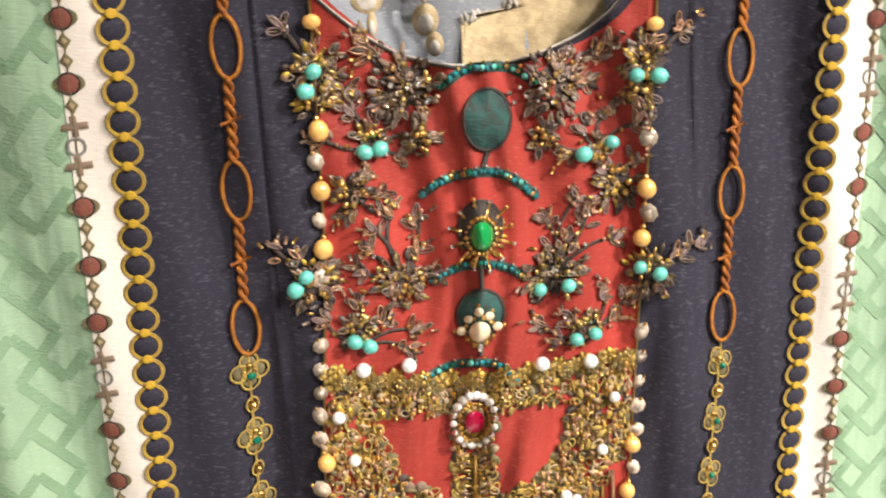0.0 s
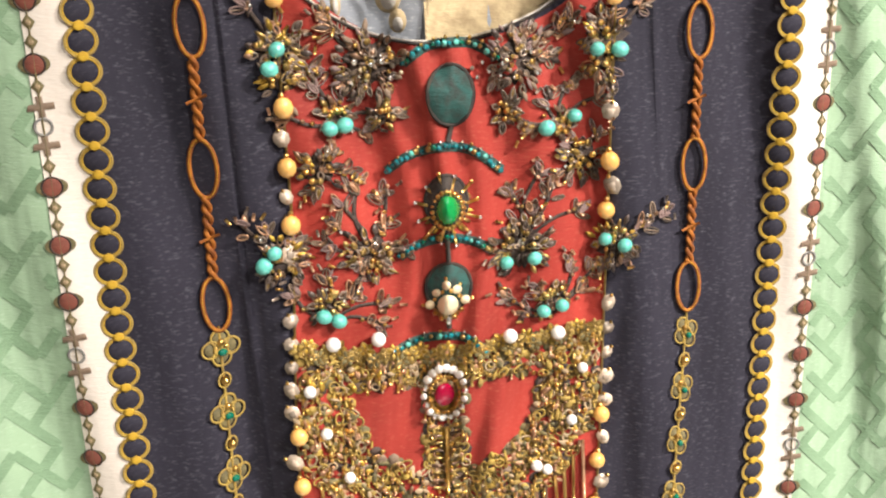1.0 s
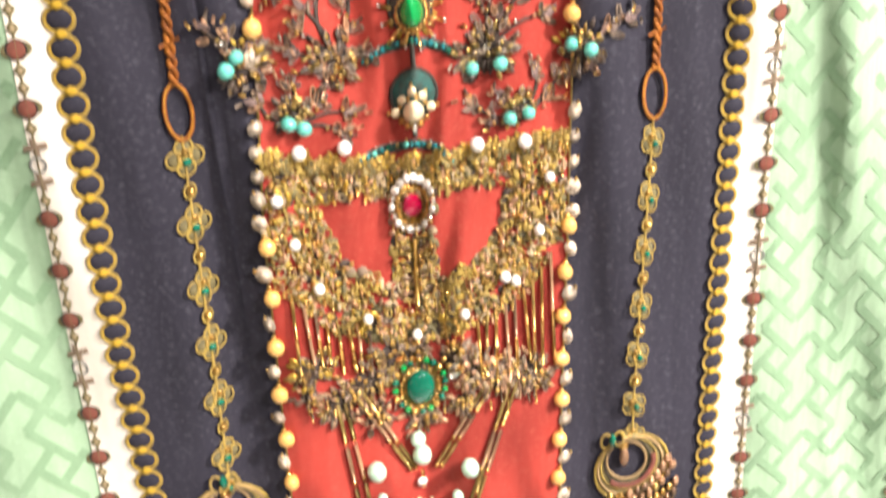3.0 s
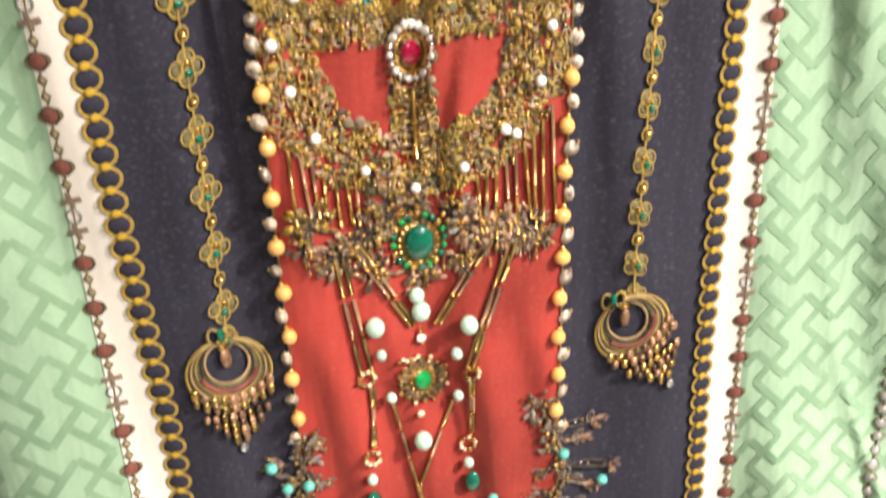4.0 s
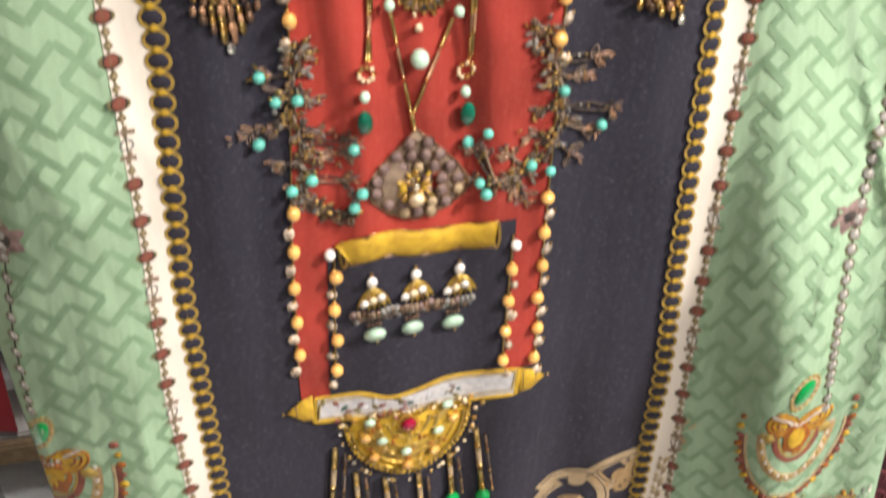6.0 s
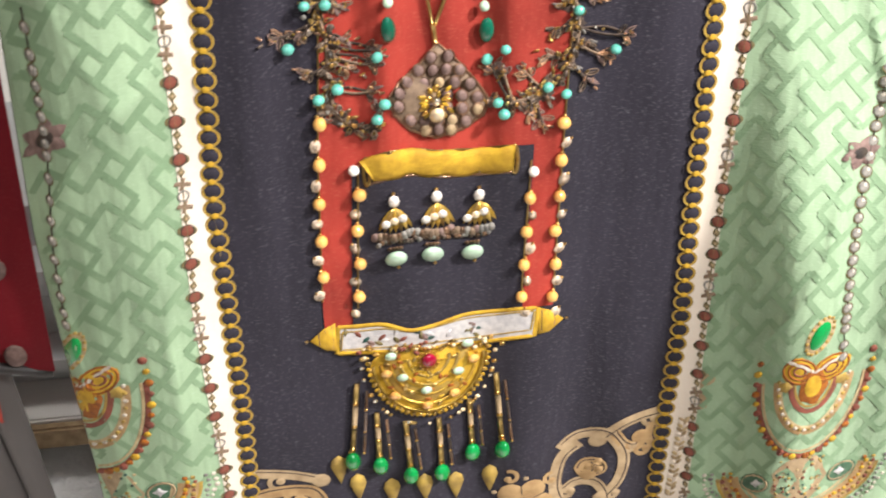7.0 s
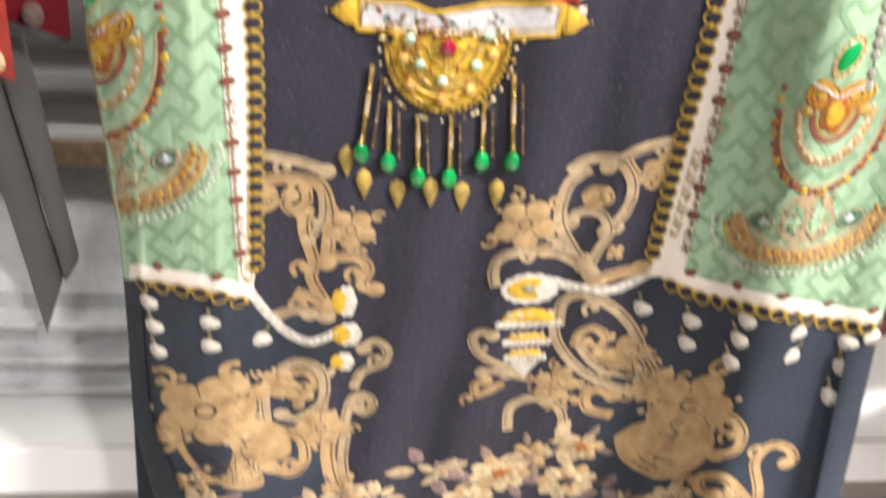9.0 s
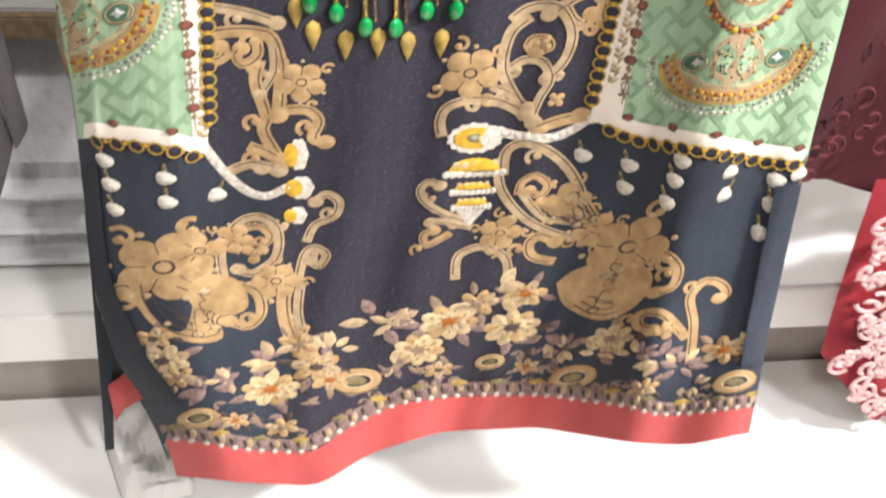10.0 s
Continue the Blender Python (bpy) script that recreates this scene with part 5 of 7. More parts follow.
for x, z, k in ((-0.0310, 1.1165, 1.05), (-0.0120, 1.1195, 1.05), (-0.0130, 1.1275, 0.85), (0.0075, 1.1080, 1.0), (0.0012, 1.0950, 0.65), (-0.0300, 1.1025, 0.6), (-0.0280, 1.0800, 0.62), (0.0002, 1.0732, 0.62), (-0.0167, 1.0535, 1.05), (-0.0405, 1.0390, 0.62), (0.0022, 1.0350, 0.62)):
    piece("jade_bead", JADEBEAD, x, z, 0.0050, necklace_part, size=k)
a = Acc()
for x, z in ((-0.037, 1.092), (0.007, 1.083), (-0.039, 1.050), (0.0025, 1.0455)):
    for i in range(9):
        w = i * 0.7
        a.ball(x + 0.0032 * math.cos(w), z + 0.0034 * math.sin(w), 0.0026 + 0.001 * (i % 2), 0.0013, random.choice((GOLD, OLDGOLD, PEARL_C)), n=6, k=4)
a.ball(-0.0165, 1.0680, 0.003, 0.0020, PEARL_C)
a.ball(-0.0130, 1.1065, 0.003, 0.0024, PEARL_W)
for i in range(5):
    a.ball(-0.0125, 1.1115 - i * 0.0018, 0.0036, 0.0010, GOLD, n=6, k=4)
part("gold_beadwork", a, necklace_part, "gold bead clusters", "stuff")
for x, z in ((-0.0412, 1.0265), (0.0030, 1.0235)):
    a = Acc()
    a.ball(x, z, 0.0040, 0.0036, DEEPGREEN, rz=0.0062, n=14, k=10)
    part("green_drop", a, necklace_part, "deep green drop bead")


def wreath_setting(s, x, z, rx, rz):
    for i in range(16):
        w = i * math.pi / 8
        q = 0.0095 + 0.0012 * (i % 2)
        s.leaf(x + 0.006 * math.cos(w), z + 0.006 * math.sin(w), w, 0.0055, 0.0030, 0.0018, BRONZE if i % 2 else SMOKE, OLDGOLD)
        s.ball(x + q * math.cos(w), z + q * 1.12 * math.sin(w), 0.0028, 0.0011, random.choice((GOLD, PEARL_C, OLDGOLD)), n=6, k=4)
    for i in range(14):
        w = i * math.pi / 7
        s.ball(x + 0.0049 * math.cos(w), z + 0.0066 * math.sin(w), 0.0028, 0.0009, GOLD, n=6, k=4)
    for i in range(7):
        s.ball(x - 0.009 + 0.0016 * i, z + 0.0115 + 0.001 * (i % 2), 0.0026, 0.0012, random.choice((GOLD, PEARL_C)), n=6, k=4)


brooch(-0.0140, 1.0852, 0.0036, 0.0050, EMERALD, wreath_setting, "wreath_brooch", "green cabochon in a bronze wreath")

# turquoise coral branches either side
random.seed(51)
cl, cr = Acc(), Acc()
for acc, stem, tips in ((cl, [(-0.064, 1.066), (-0.071, 1.046), (-0.069, 1.026), (-0.070, 1.006), (-0.066, 0.988), (-0.052, 0.981)], [(-0.062, 1.062), (-0.082, 1.058), (-0.077, 1.046), (-0.062, 1.042), (-0.093, 1.031), (-0.083, 1.030), (-0.060, 1.026), (-0.081, 1.012), (-0.058, 1.012), (-0.076, 0.996), (-0.050, 0.999), (-0.046, 0.990), (-0.048, 1.012), (-0.047, 1.019)]),
                        (cr, [(0.036, 1.058), (0.042, 1.040), (0.046, 1.022), (0.043, 1.002), (0.030, 0.988), (0.014, 0.984)], [(0.031, 1.060), (0.063, 1.042), (0.055, 1.034), (0.070, 1.013), (0.060, 1.004), (0.034, 1.018), (0.030, 1.006), (0.052, 0.992), (0.024, 0.976), (0.030, 0.970), (0.004, 0.990), (0.010, 1.004), (0.020, 1.000), (0.004, 1.008)])):
    st = smooth(stem, 8)
    acc.tube([(p[0], p[1], 0.0016) for p in st], 0.0009, INK_BROWNTAN, 5, flat=0.6)
    for tx, tz in tips:
        h = min(st, key=lambda p: (p[0] - tx) ** 2 + (p[1] - tz - 0.006) ** 2)
        spray(acc, (h[0], h[1]), [(tx, tz)], 1.0)
        m2 = ((h[0] + tx) / 2, (h[1] + tz) / 2 - 0.001)
        acc.tube([(p[0], p[1], 0.002) for p in smooth([(h[0], h[1]), m2, (tx, tz)], 5)], 0.0007, random.choice((INK_BROWNTAN, INK_UMBER)), 5)
    for p in st[::4]:
        cluster(acc, p[0] + random.uniform(-0.004, 0.004), p[1], 0.0055, 9, (BRONZE, SMOKE, OLDGOLD, INK_GREY), 3, GOLD)
cor_l = part("coral_branch", cl, kurta, "bronze beaded coral branch with turquoise", "stuff")
cor_r = part("coral_branch", cr, kurta, "bronze beaded coral branch with turquoise", "stuff")
for par, pts in ((cor_l, [(-0.082, 1.057), (-0.077, 1.044), (-0.068, 1.043), (-0.086, 1.025), (-0.075, 0.998), (-0.066, 1.002), (-0.047, 1.014), (-0.045, 0.990), (-0.049, 0.983)]), (cor_r, [(0.046, 1.027), (0.064, 1.006), (0.032, 0.990), (0.041, 0.985), (0.012, 1.011), (0.003, 1.009), (0.008, 0.985), (0.011, 0.978)])):
    for x, z in pts:
        piece("turquoise_bead", TURQUOISE, x, z, 0.0045, par, ang=random.uniform(-0.6, 0.6), size=random.uniform(0.85, 1.0))

# fan pendant
a = Acc()
out = [(-0.0425, 0.994), (-0.041, 0.985), (-0.034, 0.977), (-0.022, 0.9715), (-0.009, 0.975), (0.001, 0.982), (0.0035, 0.989), (-0.002, 0.999), (-0.010, 1.009), (-0.0195, 1.020), (-0.028, 1.011), (-0.037, 1.002)]
a.slab(out, 0.0006, 0.0022, INK_BROWNTAN)
a.tube([(-0.0212, 1.0285, 0.002), (-0.0205, 1.0195, 0.002)], 0.0012, OLDGOLD, 6)
a.tube([(p[0], p[1], 0.0018) for p in out + out[:1]], 0.0008, BRONZE, 5)
fan = part("fan_pendant", a, kurta, "bronze fan pendant with scale cells and pearl")
s = Acc()
for row, (z, n, hw) in enumerate(((1.0125, 2, 0.004), (1.006, 4, 0.0095), (0.9995, 5, 0.0145), (0.993, 6, 0.0180), (0.9865, 6, 0.0185), (0.980, 5, 0.0130), (0.975, 3, 0.006))):
    for i in range(n):
        x = -0.0198 - (0.992 - z) * 0.05 + (i / max(1, n - 1) - 0.5) * 2 * hw
        s.disc(x, z - (x + 0.02) * 0.12, 0.0025, 0.0030, 0.0032, 0.0040, random.choice((INK_MAUVE, INK_TAN2, INK_MAUVE)), n=10)
        s.ring(x, z - (x + 0.02) * 0.12, 0.0034, 0.0027, 0.0032, 0.0005, BRONZE, m=12, n=4)
part("cell_work", s, fan, "grey cells in bronze rims", "stuff")
s = Acc()
for i in range(30):
    w, q = random.uniform(0, 6.28), 0.0066 * math.sqrt(random.random())
    s.leaf(-0.0205 + q * math.cos(w), 0.989 + q * math.sin(w), w, 0.004, 0.002, 0.0048 + random.uniform(0, 0.001), random.choice((YFOIL, INK_YELLOW, GOLD)))
s.ball(-0.0210, 0.9815, 0.0075, 0.0040, PEARL_C)
s.ball(-0.0208, 0.9885, 0.0070, 0.0020, SHINE, rz=0.0024)
part("pearl_center", s, fan, "cream pearl on gold")

# gold roll with three hanging tassels
a = Acc()
pts = smooth([(-0.056, 0.9575), (-0.045, 0.9585), (-0.032, 0.9595), (-0.020, 0.9565), (-0.008, 0.9565), (0.004, 0.9555), (0.016, 0.9535)], 5)
a.tube([(p[0], p[1] + 0.0008 * math.sin(i * 0.9), 0.0022) for i, p in enumerate(pts)], 0.0072, INK_YELLOW, 10, flat=0.35)
a.tube([(p[0], p[1] + 0.0072, 0.0016) for p in pts], 0.0008, OLDGOLD, 5)
a.tube([(p[0], p[1] - 0.0072, 0.0016) for p in pts], 0.0008, BRONZE, 5)
for q in (0, -1):
    a.ring(pts[q][0], pts[q][1], 0.002, 0.0015, 0.0078, 0.0010, OLDGOLD, m=16, n=5)
for t in (6, 15, 24):
    cluster(a, pts[t][0], pts[t][1], 0.004, 8, (INK_GREY, OLDGOLD), 2)
roll = part("gold_roll", a, kurta, "printed gold roll with three bell tassels")
for x, z, dx in ((-0.0440, 0.9380, -0.0004), (-0.0230, 0.9380, -0.0016), (-0.0020, 0.9365, -0.0020)):
    t = Acc()
    t.ball(x, z, 0.0040, 0.0030, PEARL_W, rz=0.0036)
    t.ball(x, z + 0.0046, 0.0030, 0.0012, GOLD, n=6, k=4)
    for i in range(7):
        w = (i - 3) * 0.2
        t.leaf(x, z - 0.003, -math.pi / 2 + w, 0.0150, 0.0040, 0.0022 + 0.0003 * (i % 2), (YFOIL, OLDGOLD, INK_GOLD)[i % 3])
    for i in range(3):
        t.ball(x + dx + (i - 1) * 0.0042, z - 0.0115 + 0.0012 * (i - 1), 0.0046, 0.0025, PEARL_W if i % 2 == 0 else PEARL_C, n=9, k=6)
    for i in range(9):
        t.ball(x + dx * 2 + (i - 4) * 0.0024, z - 0.0185 - 0.0018 * math.cos((i - 4) * 0.35) + random.uniform(-0.0008, 0.0008), 0.0032, 0.0023, random.choice((INK_GREY, INK_BROWNTAN, BRONZE, INK_MAUVE)), rz=0.0028, n=8, k=5)
    for i in range(10):
        t.ball(x + dx * 2 + (i - 4.5) * 0.0018, z - 0.0228 + random.uniform(-0.0010, 0.0010), 0.0026, 0.0017, random.choice((SMOKE, BRONZE, INK_GREY)), n=6, k=4)
    for i in range(4):
        t.ball(x + dx * 2 + (i - 1.5) * 0.0018, z - 0.0270, 0.0028, 0.0014, BRONZE, n=6, k=4)
    t.ball(x + dx * 2, z - 0.0335, 0.0040, 0.0058, JADE, rz=0.0046, n=14, k=9)
    t.ball(x + dx * 2 + 0.001, z - 0.0388, 0.0036, 0.0010, GOLD, n=6, k=4)
    part("bell_tassel", t, roll, "gold bell tassel with jade drop")

# plaque, bib and emerald fringe
a = Acc()
topc = smooth([(-0.0775, 0.8675), (-0.068, 0.8665), (-0.054, 0.8650), (-0.040, 0.8585), (-0.026, 0.8600), (-0.010, 0.8640), (0.010, 0.8630), (0.0285, 0.8610)], 6)
botc = smooth([(-0.0790, 0.8505), (-0.060, 0.8480), (-0.040, 0.8450), (-0.015, 0.8445), (0.0265, 0.8430)], 10)
n = len(topc)
bot = [botc[min(len(botc) - 1, round(i * (len(botc) - 1) / (n - 1)))] for i in range(n)]
vs = [(p[0], p[1], 0.0020) for p in topc] + [(p[0], p[1], 0.0020) for p in bot]
a.add(vs, [(i, i + 1, n + i + 1, n + i) for i in range(n - 1)], INK_PALE)
loop = topc + bot[::-1] + topc[:1]
a.tube([(p[0], p[1], 0.0022) for p in loop], 0.0014, INK_YELLOW, 6)
inset = [(p[0] * 0.96 - 0.001, p[1] + (0.856 - p[1]) * 0.32, 0.0026) for p in loop]
a.tube(inset, 0.0005, INK_GOLD, 4)
random.seed(61)
for i in range(24):
    k = random.randrange(2, n - 3)
    t = random.uniform(0.2, 0.8)
    x, z = topc[k][0] * t + bot[k][0] * (1 - t), topc[k][1] * t + bot[k][1] * (1 - t)
    a.leaf(x, z, random.uniform(0, 6.28), 0.0055, 0.0026, 0.0021, random.choice((INK_TEAL, INK_OLIVE, INK_MAUVE, INK_BROWN, INK_PALE)))
for x, z, s in ((-0.0785, 0.8620, -1), (0.0285, 0.8530, 1)):
    a.slab([(x, z + 0.0085), (x + s * 0.006, z + 0.0060), (x + s * 0.014, z - 0.001), (x + s * 0.006, z - 0.0085), (x, z - 0.0095)], 0.0016, 0.0036, INK_YELLOW)
    a.ball(x + s * 0.0155, z - 0.001, 0.0024, 0.0010, GOLD, n=6, k=4)
    for k in (0.002, 0.0055, 0.009):
        a.tube([(x + s * k, z + 0.007 - k * 0.4, 0.0034), (x + s * k, z - 0.008 + k * 0.4, 0.0034)], 0.0005, BRONZE, 4)
a.flatten(0.0020, 0.45)
plaque = part("enamel_plaque", a, kurta, "grey enamel plaque framed in yellow gold")
b = Acc()
for i, (rx, rz, mt, h) in enumerate(((0.0315, 0.0410, INK_YELLOW, 0.0012), (0.0255, 0.0330, INK_GOLD, 0.0016), (0.0180, 0.0235, INK_YELLOW, 0.0020))):
    outl = [(-0.0312 + rx * math.cos(t) , 0.8405 + rz * math.sin(t)) for t in np.linspace(math.pi, 2 * math.pi, 20)] + [(-0.0312 + rx * 0.75, 0.8475), (-0.0312 - rx * 0.75, 0.8490)]
    b.slab(outl, h, h + 0.0010, mt)
for q in (0.35, 0.5, 0.66, 0.82, 0.95):
    b.tube([(-0.0312 + 0.0315 * q * math.cos(t), 0.8405 + 0.0410 * q * math.sin(t), 0.0030) for t in np.linspace(math.pi * 1.02, math.pi * 1.98, 24)], 0.0010, INK_GOLD if q < 0.6 else YFOIL, 5, flat=0.5)
for t in np.linspace(math.pi, 2 * math.pi, 34):
    b.leaf(-0.0312 + 0.0310 * math.cos(t), 0.8405 + 0.0405 * math.sin(t), t, 0.0032, 0.0030, 0.0016, INK_YELLOW)
for t in np.linspace(math.pi, 2 * math.pi, 26):
    b.ball(-0.0312 + 0.0318 * math.cos(t), 0.8405 + 0.0415 * math.sin(t), 0.0020, 0.0015, OLDGOLD, n=6, k=4)
for i in range(46):
    t, q = random.uniform(math.pi, 2 * math.pi), random.uniform(0.2, 0.95)
    b.leaf(-0.0312 + 0.030 * q * math.cos(t), 0.8405 + 0.039 * q * math.sin(t), random.uniform(0, 6.28), 0.0045, 0.0024, 0.0028, random.choice((INK_YELLOW, OLDGOLD, INK_ORANGE, YFOIL)))
bib = part("gold_bib", b, kurta, "half-round gold bib set with jade and ruby beads")
g = Acc()
for i, (x, z) in enumerate(((-0.0515, 0.8430), (-0.0100, 0.8445), (-0.0460, 0.8275), (-0.0155, 0.8265), (-0.0335, 0.8165))):
    g.ball(x, z, 0.0050, 0.0034, JADE, rz=0.0030, n=10, k=7)
for x, z in ((-0.0545, 0.8315), (-0.0070, 0.8335), (-0.0510, 0.8155), (-0.0180, 0.8115), (-0.0335, 0.8055)):
    g.ball(x, z, 0.0050, 0.0033, PEARL_Y, n=10, k=7)
part("bead_setting", g, bib, "jade and golden beads", "stuff")
g = Acc()
g.ball(-0.0312, 0.8365, 0.0046, 0.0044, RUBY, rz=0.0050, n=16, k=10)
for i in range(14):
    w = i * math.pi / 7
    g.ball(-0.0312 + 0.0054 * math.cos(w), 0.8365 + 0.0062 * math.sin(w), 0.0044, 0.0009, GOLD, n=6, k=4)
part("ruby", g, bib, "ruby red cabochon")
g = Acc()
for i in range(60):
    x = random.uniform(-0.068, 0.012)
    g.ball(x, 0.8455 - (x + 0.03) * 0.06 + random.uniform(-0.004, 0.004), 0.0040, random.uniform(0.0010, 0.0018), random.choice((OLDGOLD, GOLD, INK_BROWN, PEARL_C)), n=6, k=4)
part("bead_swag", g, bib, "swag of small gold beads", "stuff")
a = Acc()
for i, (x0, z0, x1, z1) in enumerate(((-0.0705, 0.829, -0.0765, 0.780), (-0.0615, 0.806, -0.0620, 0.773), (-0.0462, 0.797, -0.0452, 0.762), (-0.0275, 0.796, -0.0272, 0.761), (-0.0100, 0.806, -0.0092, 0.772), (0.0050, 0.822, 0.0078, 0.772))):
    tube_line(a, (x0, z0), (x1, z1), 3, 0.0016, (OLDGOLD, INK_TAN2))
    tube_line(a, (x0 + 0.005, z0 - 0.006), (x1 + 0.006, z1 - 0.004), 3, 0.0009, (BRONZE, SMOKE))
for i in range(30):
    t = random.uniform(math.pi, 2 * math.pi)
    a.ball(-0.0312 + 0.036 * math.cos(t), 0.838 + 0.046 * math.sin(t), 0.0026, random.uniform(0.001, 0.0019), random.choice((GOLD, OLDGOLD, SHINE, PEARL_C)), n=6, k=4)
fringe = part("tube_fringe", a, kurta, "tube-bead fringe ending in green beads")
for i, (x, z) in enumerate(((-0.0772, 0.7720), (-0.0620, 0.7650), (-0.0452, 0.7540), (-0.0272, 0.7525), (-0.0092, 0.7640), (0.0080, 0.7630))):
    e = Acc()
    e.ball(x, z, 0.0042, 0.0046, EMERALD, rz=0.0072, n=14, k=8)
    e.ball(x, z + 0.0075, 0.0036, 0.0022, GOLD, rz=0.0012, n=8, k=5)
    part("green_bead", e, fringe)
for x, z in ((-0.0850, 0.768), (-0.0755, 0.752), (-0.0565, 0.744), (-0.0375, 0.744), (-0.0195, 0.741), (0.0005, 0.742)):
    e = Acc()
    e.slab([(x, z + 0.010), (x + 0.0038, z + 0.007), (x + 0.0048, z + 0.002), (x + 0.0026, z - 0.005), (x, z - 0.012), (x - 0.0026, z - 0.005), (x - 0.0048, z + 0.002), (x - 0.0038, z + 0.007)], 0.0010, 0.0022, INK_GOLD)
    part("drop_print", e, fringe, "printed ochre drop")

# ---- printed scrollwork and flowers of the skirt ----
lower = Acc()
lower.ribbon([(x, HEMTOP(x) + 0.009) for x in np.linspace(-0.195, 0.288, 80)], 0.017, 0.0006, INK_MAUVE, 0.0006)
lace = part("lace_border", lower, kurta, "mauve lace border with pearl drops above the red hem")


def spiral(a, x, z, r, w0, turn, wd, mat):
    """A small printed curl that ends in a round knob."""
    pts = [(x + r * (1 - 0.16 * t) * math.cos(w0 + turn * t), z + r * (1 - 0.16 * t) * math.sin(w0 + turn * t)) for t in np.linspace(0, 4.6, 18)]
    a.ribbon(pts, wd, 0.0008, mat, 0.0002)
    a.disc(pts[-1][0], pts[-1][1], wd * 0.95, wd * 0.9, 0.0009, 0.0014, mat, n=10)


def scroll(pts, w, mat):
    a = Acc()
    cord = mat is INK_WHITE
    w = w * (0.95 if cord else 1.30)
    line = smooth(pts, 7)
    a.ribbon(line, w, 0.0008, mat, 0.0005 if cord else 0.0002)
    if cord:
        for n, p in enumerate(line[::2]):
            a.ball(p[0], p[1] + (n % 2 - 0.5) * w * 0.3, 0.0014, w * 0.36, INK_WHITE, rh=0.0012, n=7, k=4)
    else:
        # the dark gap beside the main stroke and its knobs
        side = []
        for n, p in enumerate(line):
            q0, q1 = line[max(0, n - 1)], line[min(len(line) - 1, n + 1)]
            dx, dz = q1[0] - q0[0], q1[1] - q0[1]
            l = math.hypot(dx, dz) or 1e-6
            side.append((p[0] - dz / l * w * 0.22, p[1] + dx / l * w * 0.22))
        a.ribbon(side[2:-2], w * 0.13, 0.0014, INK_UMBER, 0.0001)
        a.disc(line[-1][0], line[-1][1], w * 0.80, w * 0.74, 0.0009, 0.0015, mat, n=12)
        p = line[len(line) // 2]
        o = 1 if (len(pts) + int(p[0] * 1000)) % 2 else -1
        spiral(a, p[0] + o * w * 1.0, p[1] - w * 0.5, w * 0.85, 2.0 * o, o, w * 0.42, mat)
    a.flatten(0.0008, 0.22)
    part("scroll_print", a, kurta)


def rosette(x, z, r, mat, lobes):
    a = Acc()
    r = r * 1.08
    for i in range(lobes):
        w = i * 2 * math.pi / lobes + x * 50
        a.disc(x + r * 0.56 * math.cos(w), z + r * 0.56 * math.sin(w), r * 0.42, r * 0.40, 0.0009, 0.0016 + 0.0002 * (i % 2), mat, ang=w, n=14)
        a.tube([(x + r * q * math.cos(w + math.pi / lobes), z + r * q * math.sin(w + math.pi / lobes), 0.0021) for q in (0.35, 0.5, 0.68)], 0.0004, INK_UMBER, 4, flat=0.5)
    a.disc(x, z, r * 0.46, r * 0.44, 0.0012, 0.0020, mat, n=14)
    a.ring(x, z, 0.0022, r * 0.20, r * 0.17, r * 0.03, INK_UMBER, m=14, n=4, flat=0.5)
    if r > 0.012:
        for i in range(4):
            w = 1.3 + i * 1.7 + x * 30
            spiral(a, x + r * 1.15 * math.cos(w), z + r * 1.15 * math.sin(w), r * 0.30, w, 1 if i % 2 else -1, r * 0.13, mat)
        for i in range(6):
            w = i * 1.05 + z * 40
            a.disc(x + r * 1.05 * math.cos(w), z + r * 1.0 * math.sin(w), r * 0.09, r * 0.08, 0.0009, 0.0014, INK_TAN2, n=8)
    a.flatten(0.0008, 0.22)
    part("rosette_print", a, kurta)


def patch(pts, mat):
    a = Acc()
    out = smooth(pts + pts[:1], 4)[:-1]
    a.slab(out, 0.0008, 0.0014, mat)
    cx, cz = sum(p[0] for p in pts) / len(pts), sum(p[1] for p in pts) / len(pts)
    for q, m0 in ((0.84, 0), (0.66, 3), (0.46, 6)):
        run = [(cx + (p[0] - cx) * q, cz + (p[1] - cz) * q) for p in out[m0:m0 + len(out) * 2 // 3]]
        a.ribbon(run, 0.0011, 0.0019, INK_UMBER, 0.0001)
        a.disc(run[-1][0], run[-1][1], 0.0036, 0.0032, 0.0016, 0.0024, INK_TAN2, n=10)
    for i in range(6):
        p, q = out[(i * 5 + 2) % len(out)], out[(i * 5 + 11) % len(out)]
        m = smooth([(cx + (p[0] - cx) * 0.75, cz + (p[1] - cz) * 0.75), (cx + (p[0] - cx) * 0.2, cz + (q[1] - cz) * 0.3), (cx + (q[0] - cx) * 0.6, cz + (q[1] - cz) * 0.6)], 5)
        a.ribbon(m, 0.0009, 0.0019, INK_UMBER, 0.0001)
        a.ring(m[0][0], m[0][1], 0.0019, 0.0042, 0.0036, 0.0005, INK_UMBER, m=12, n=4, flat=0.5)
        a.disc(m[0][0], m[0][1], 0.0026, 0.0022, 0.0016, 0.0022, INK_TAN2, n=10)
    a.flatten(0.0008, 0.22)
    part("leaf_print", a, kurta)


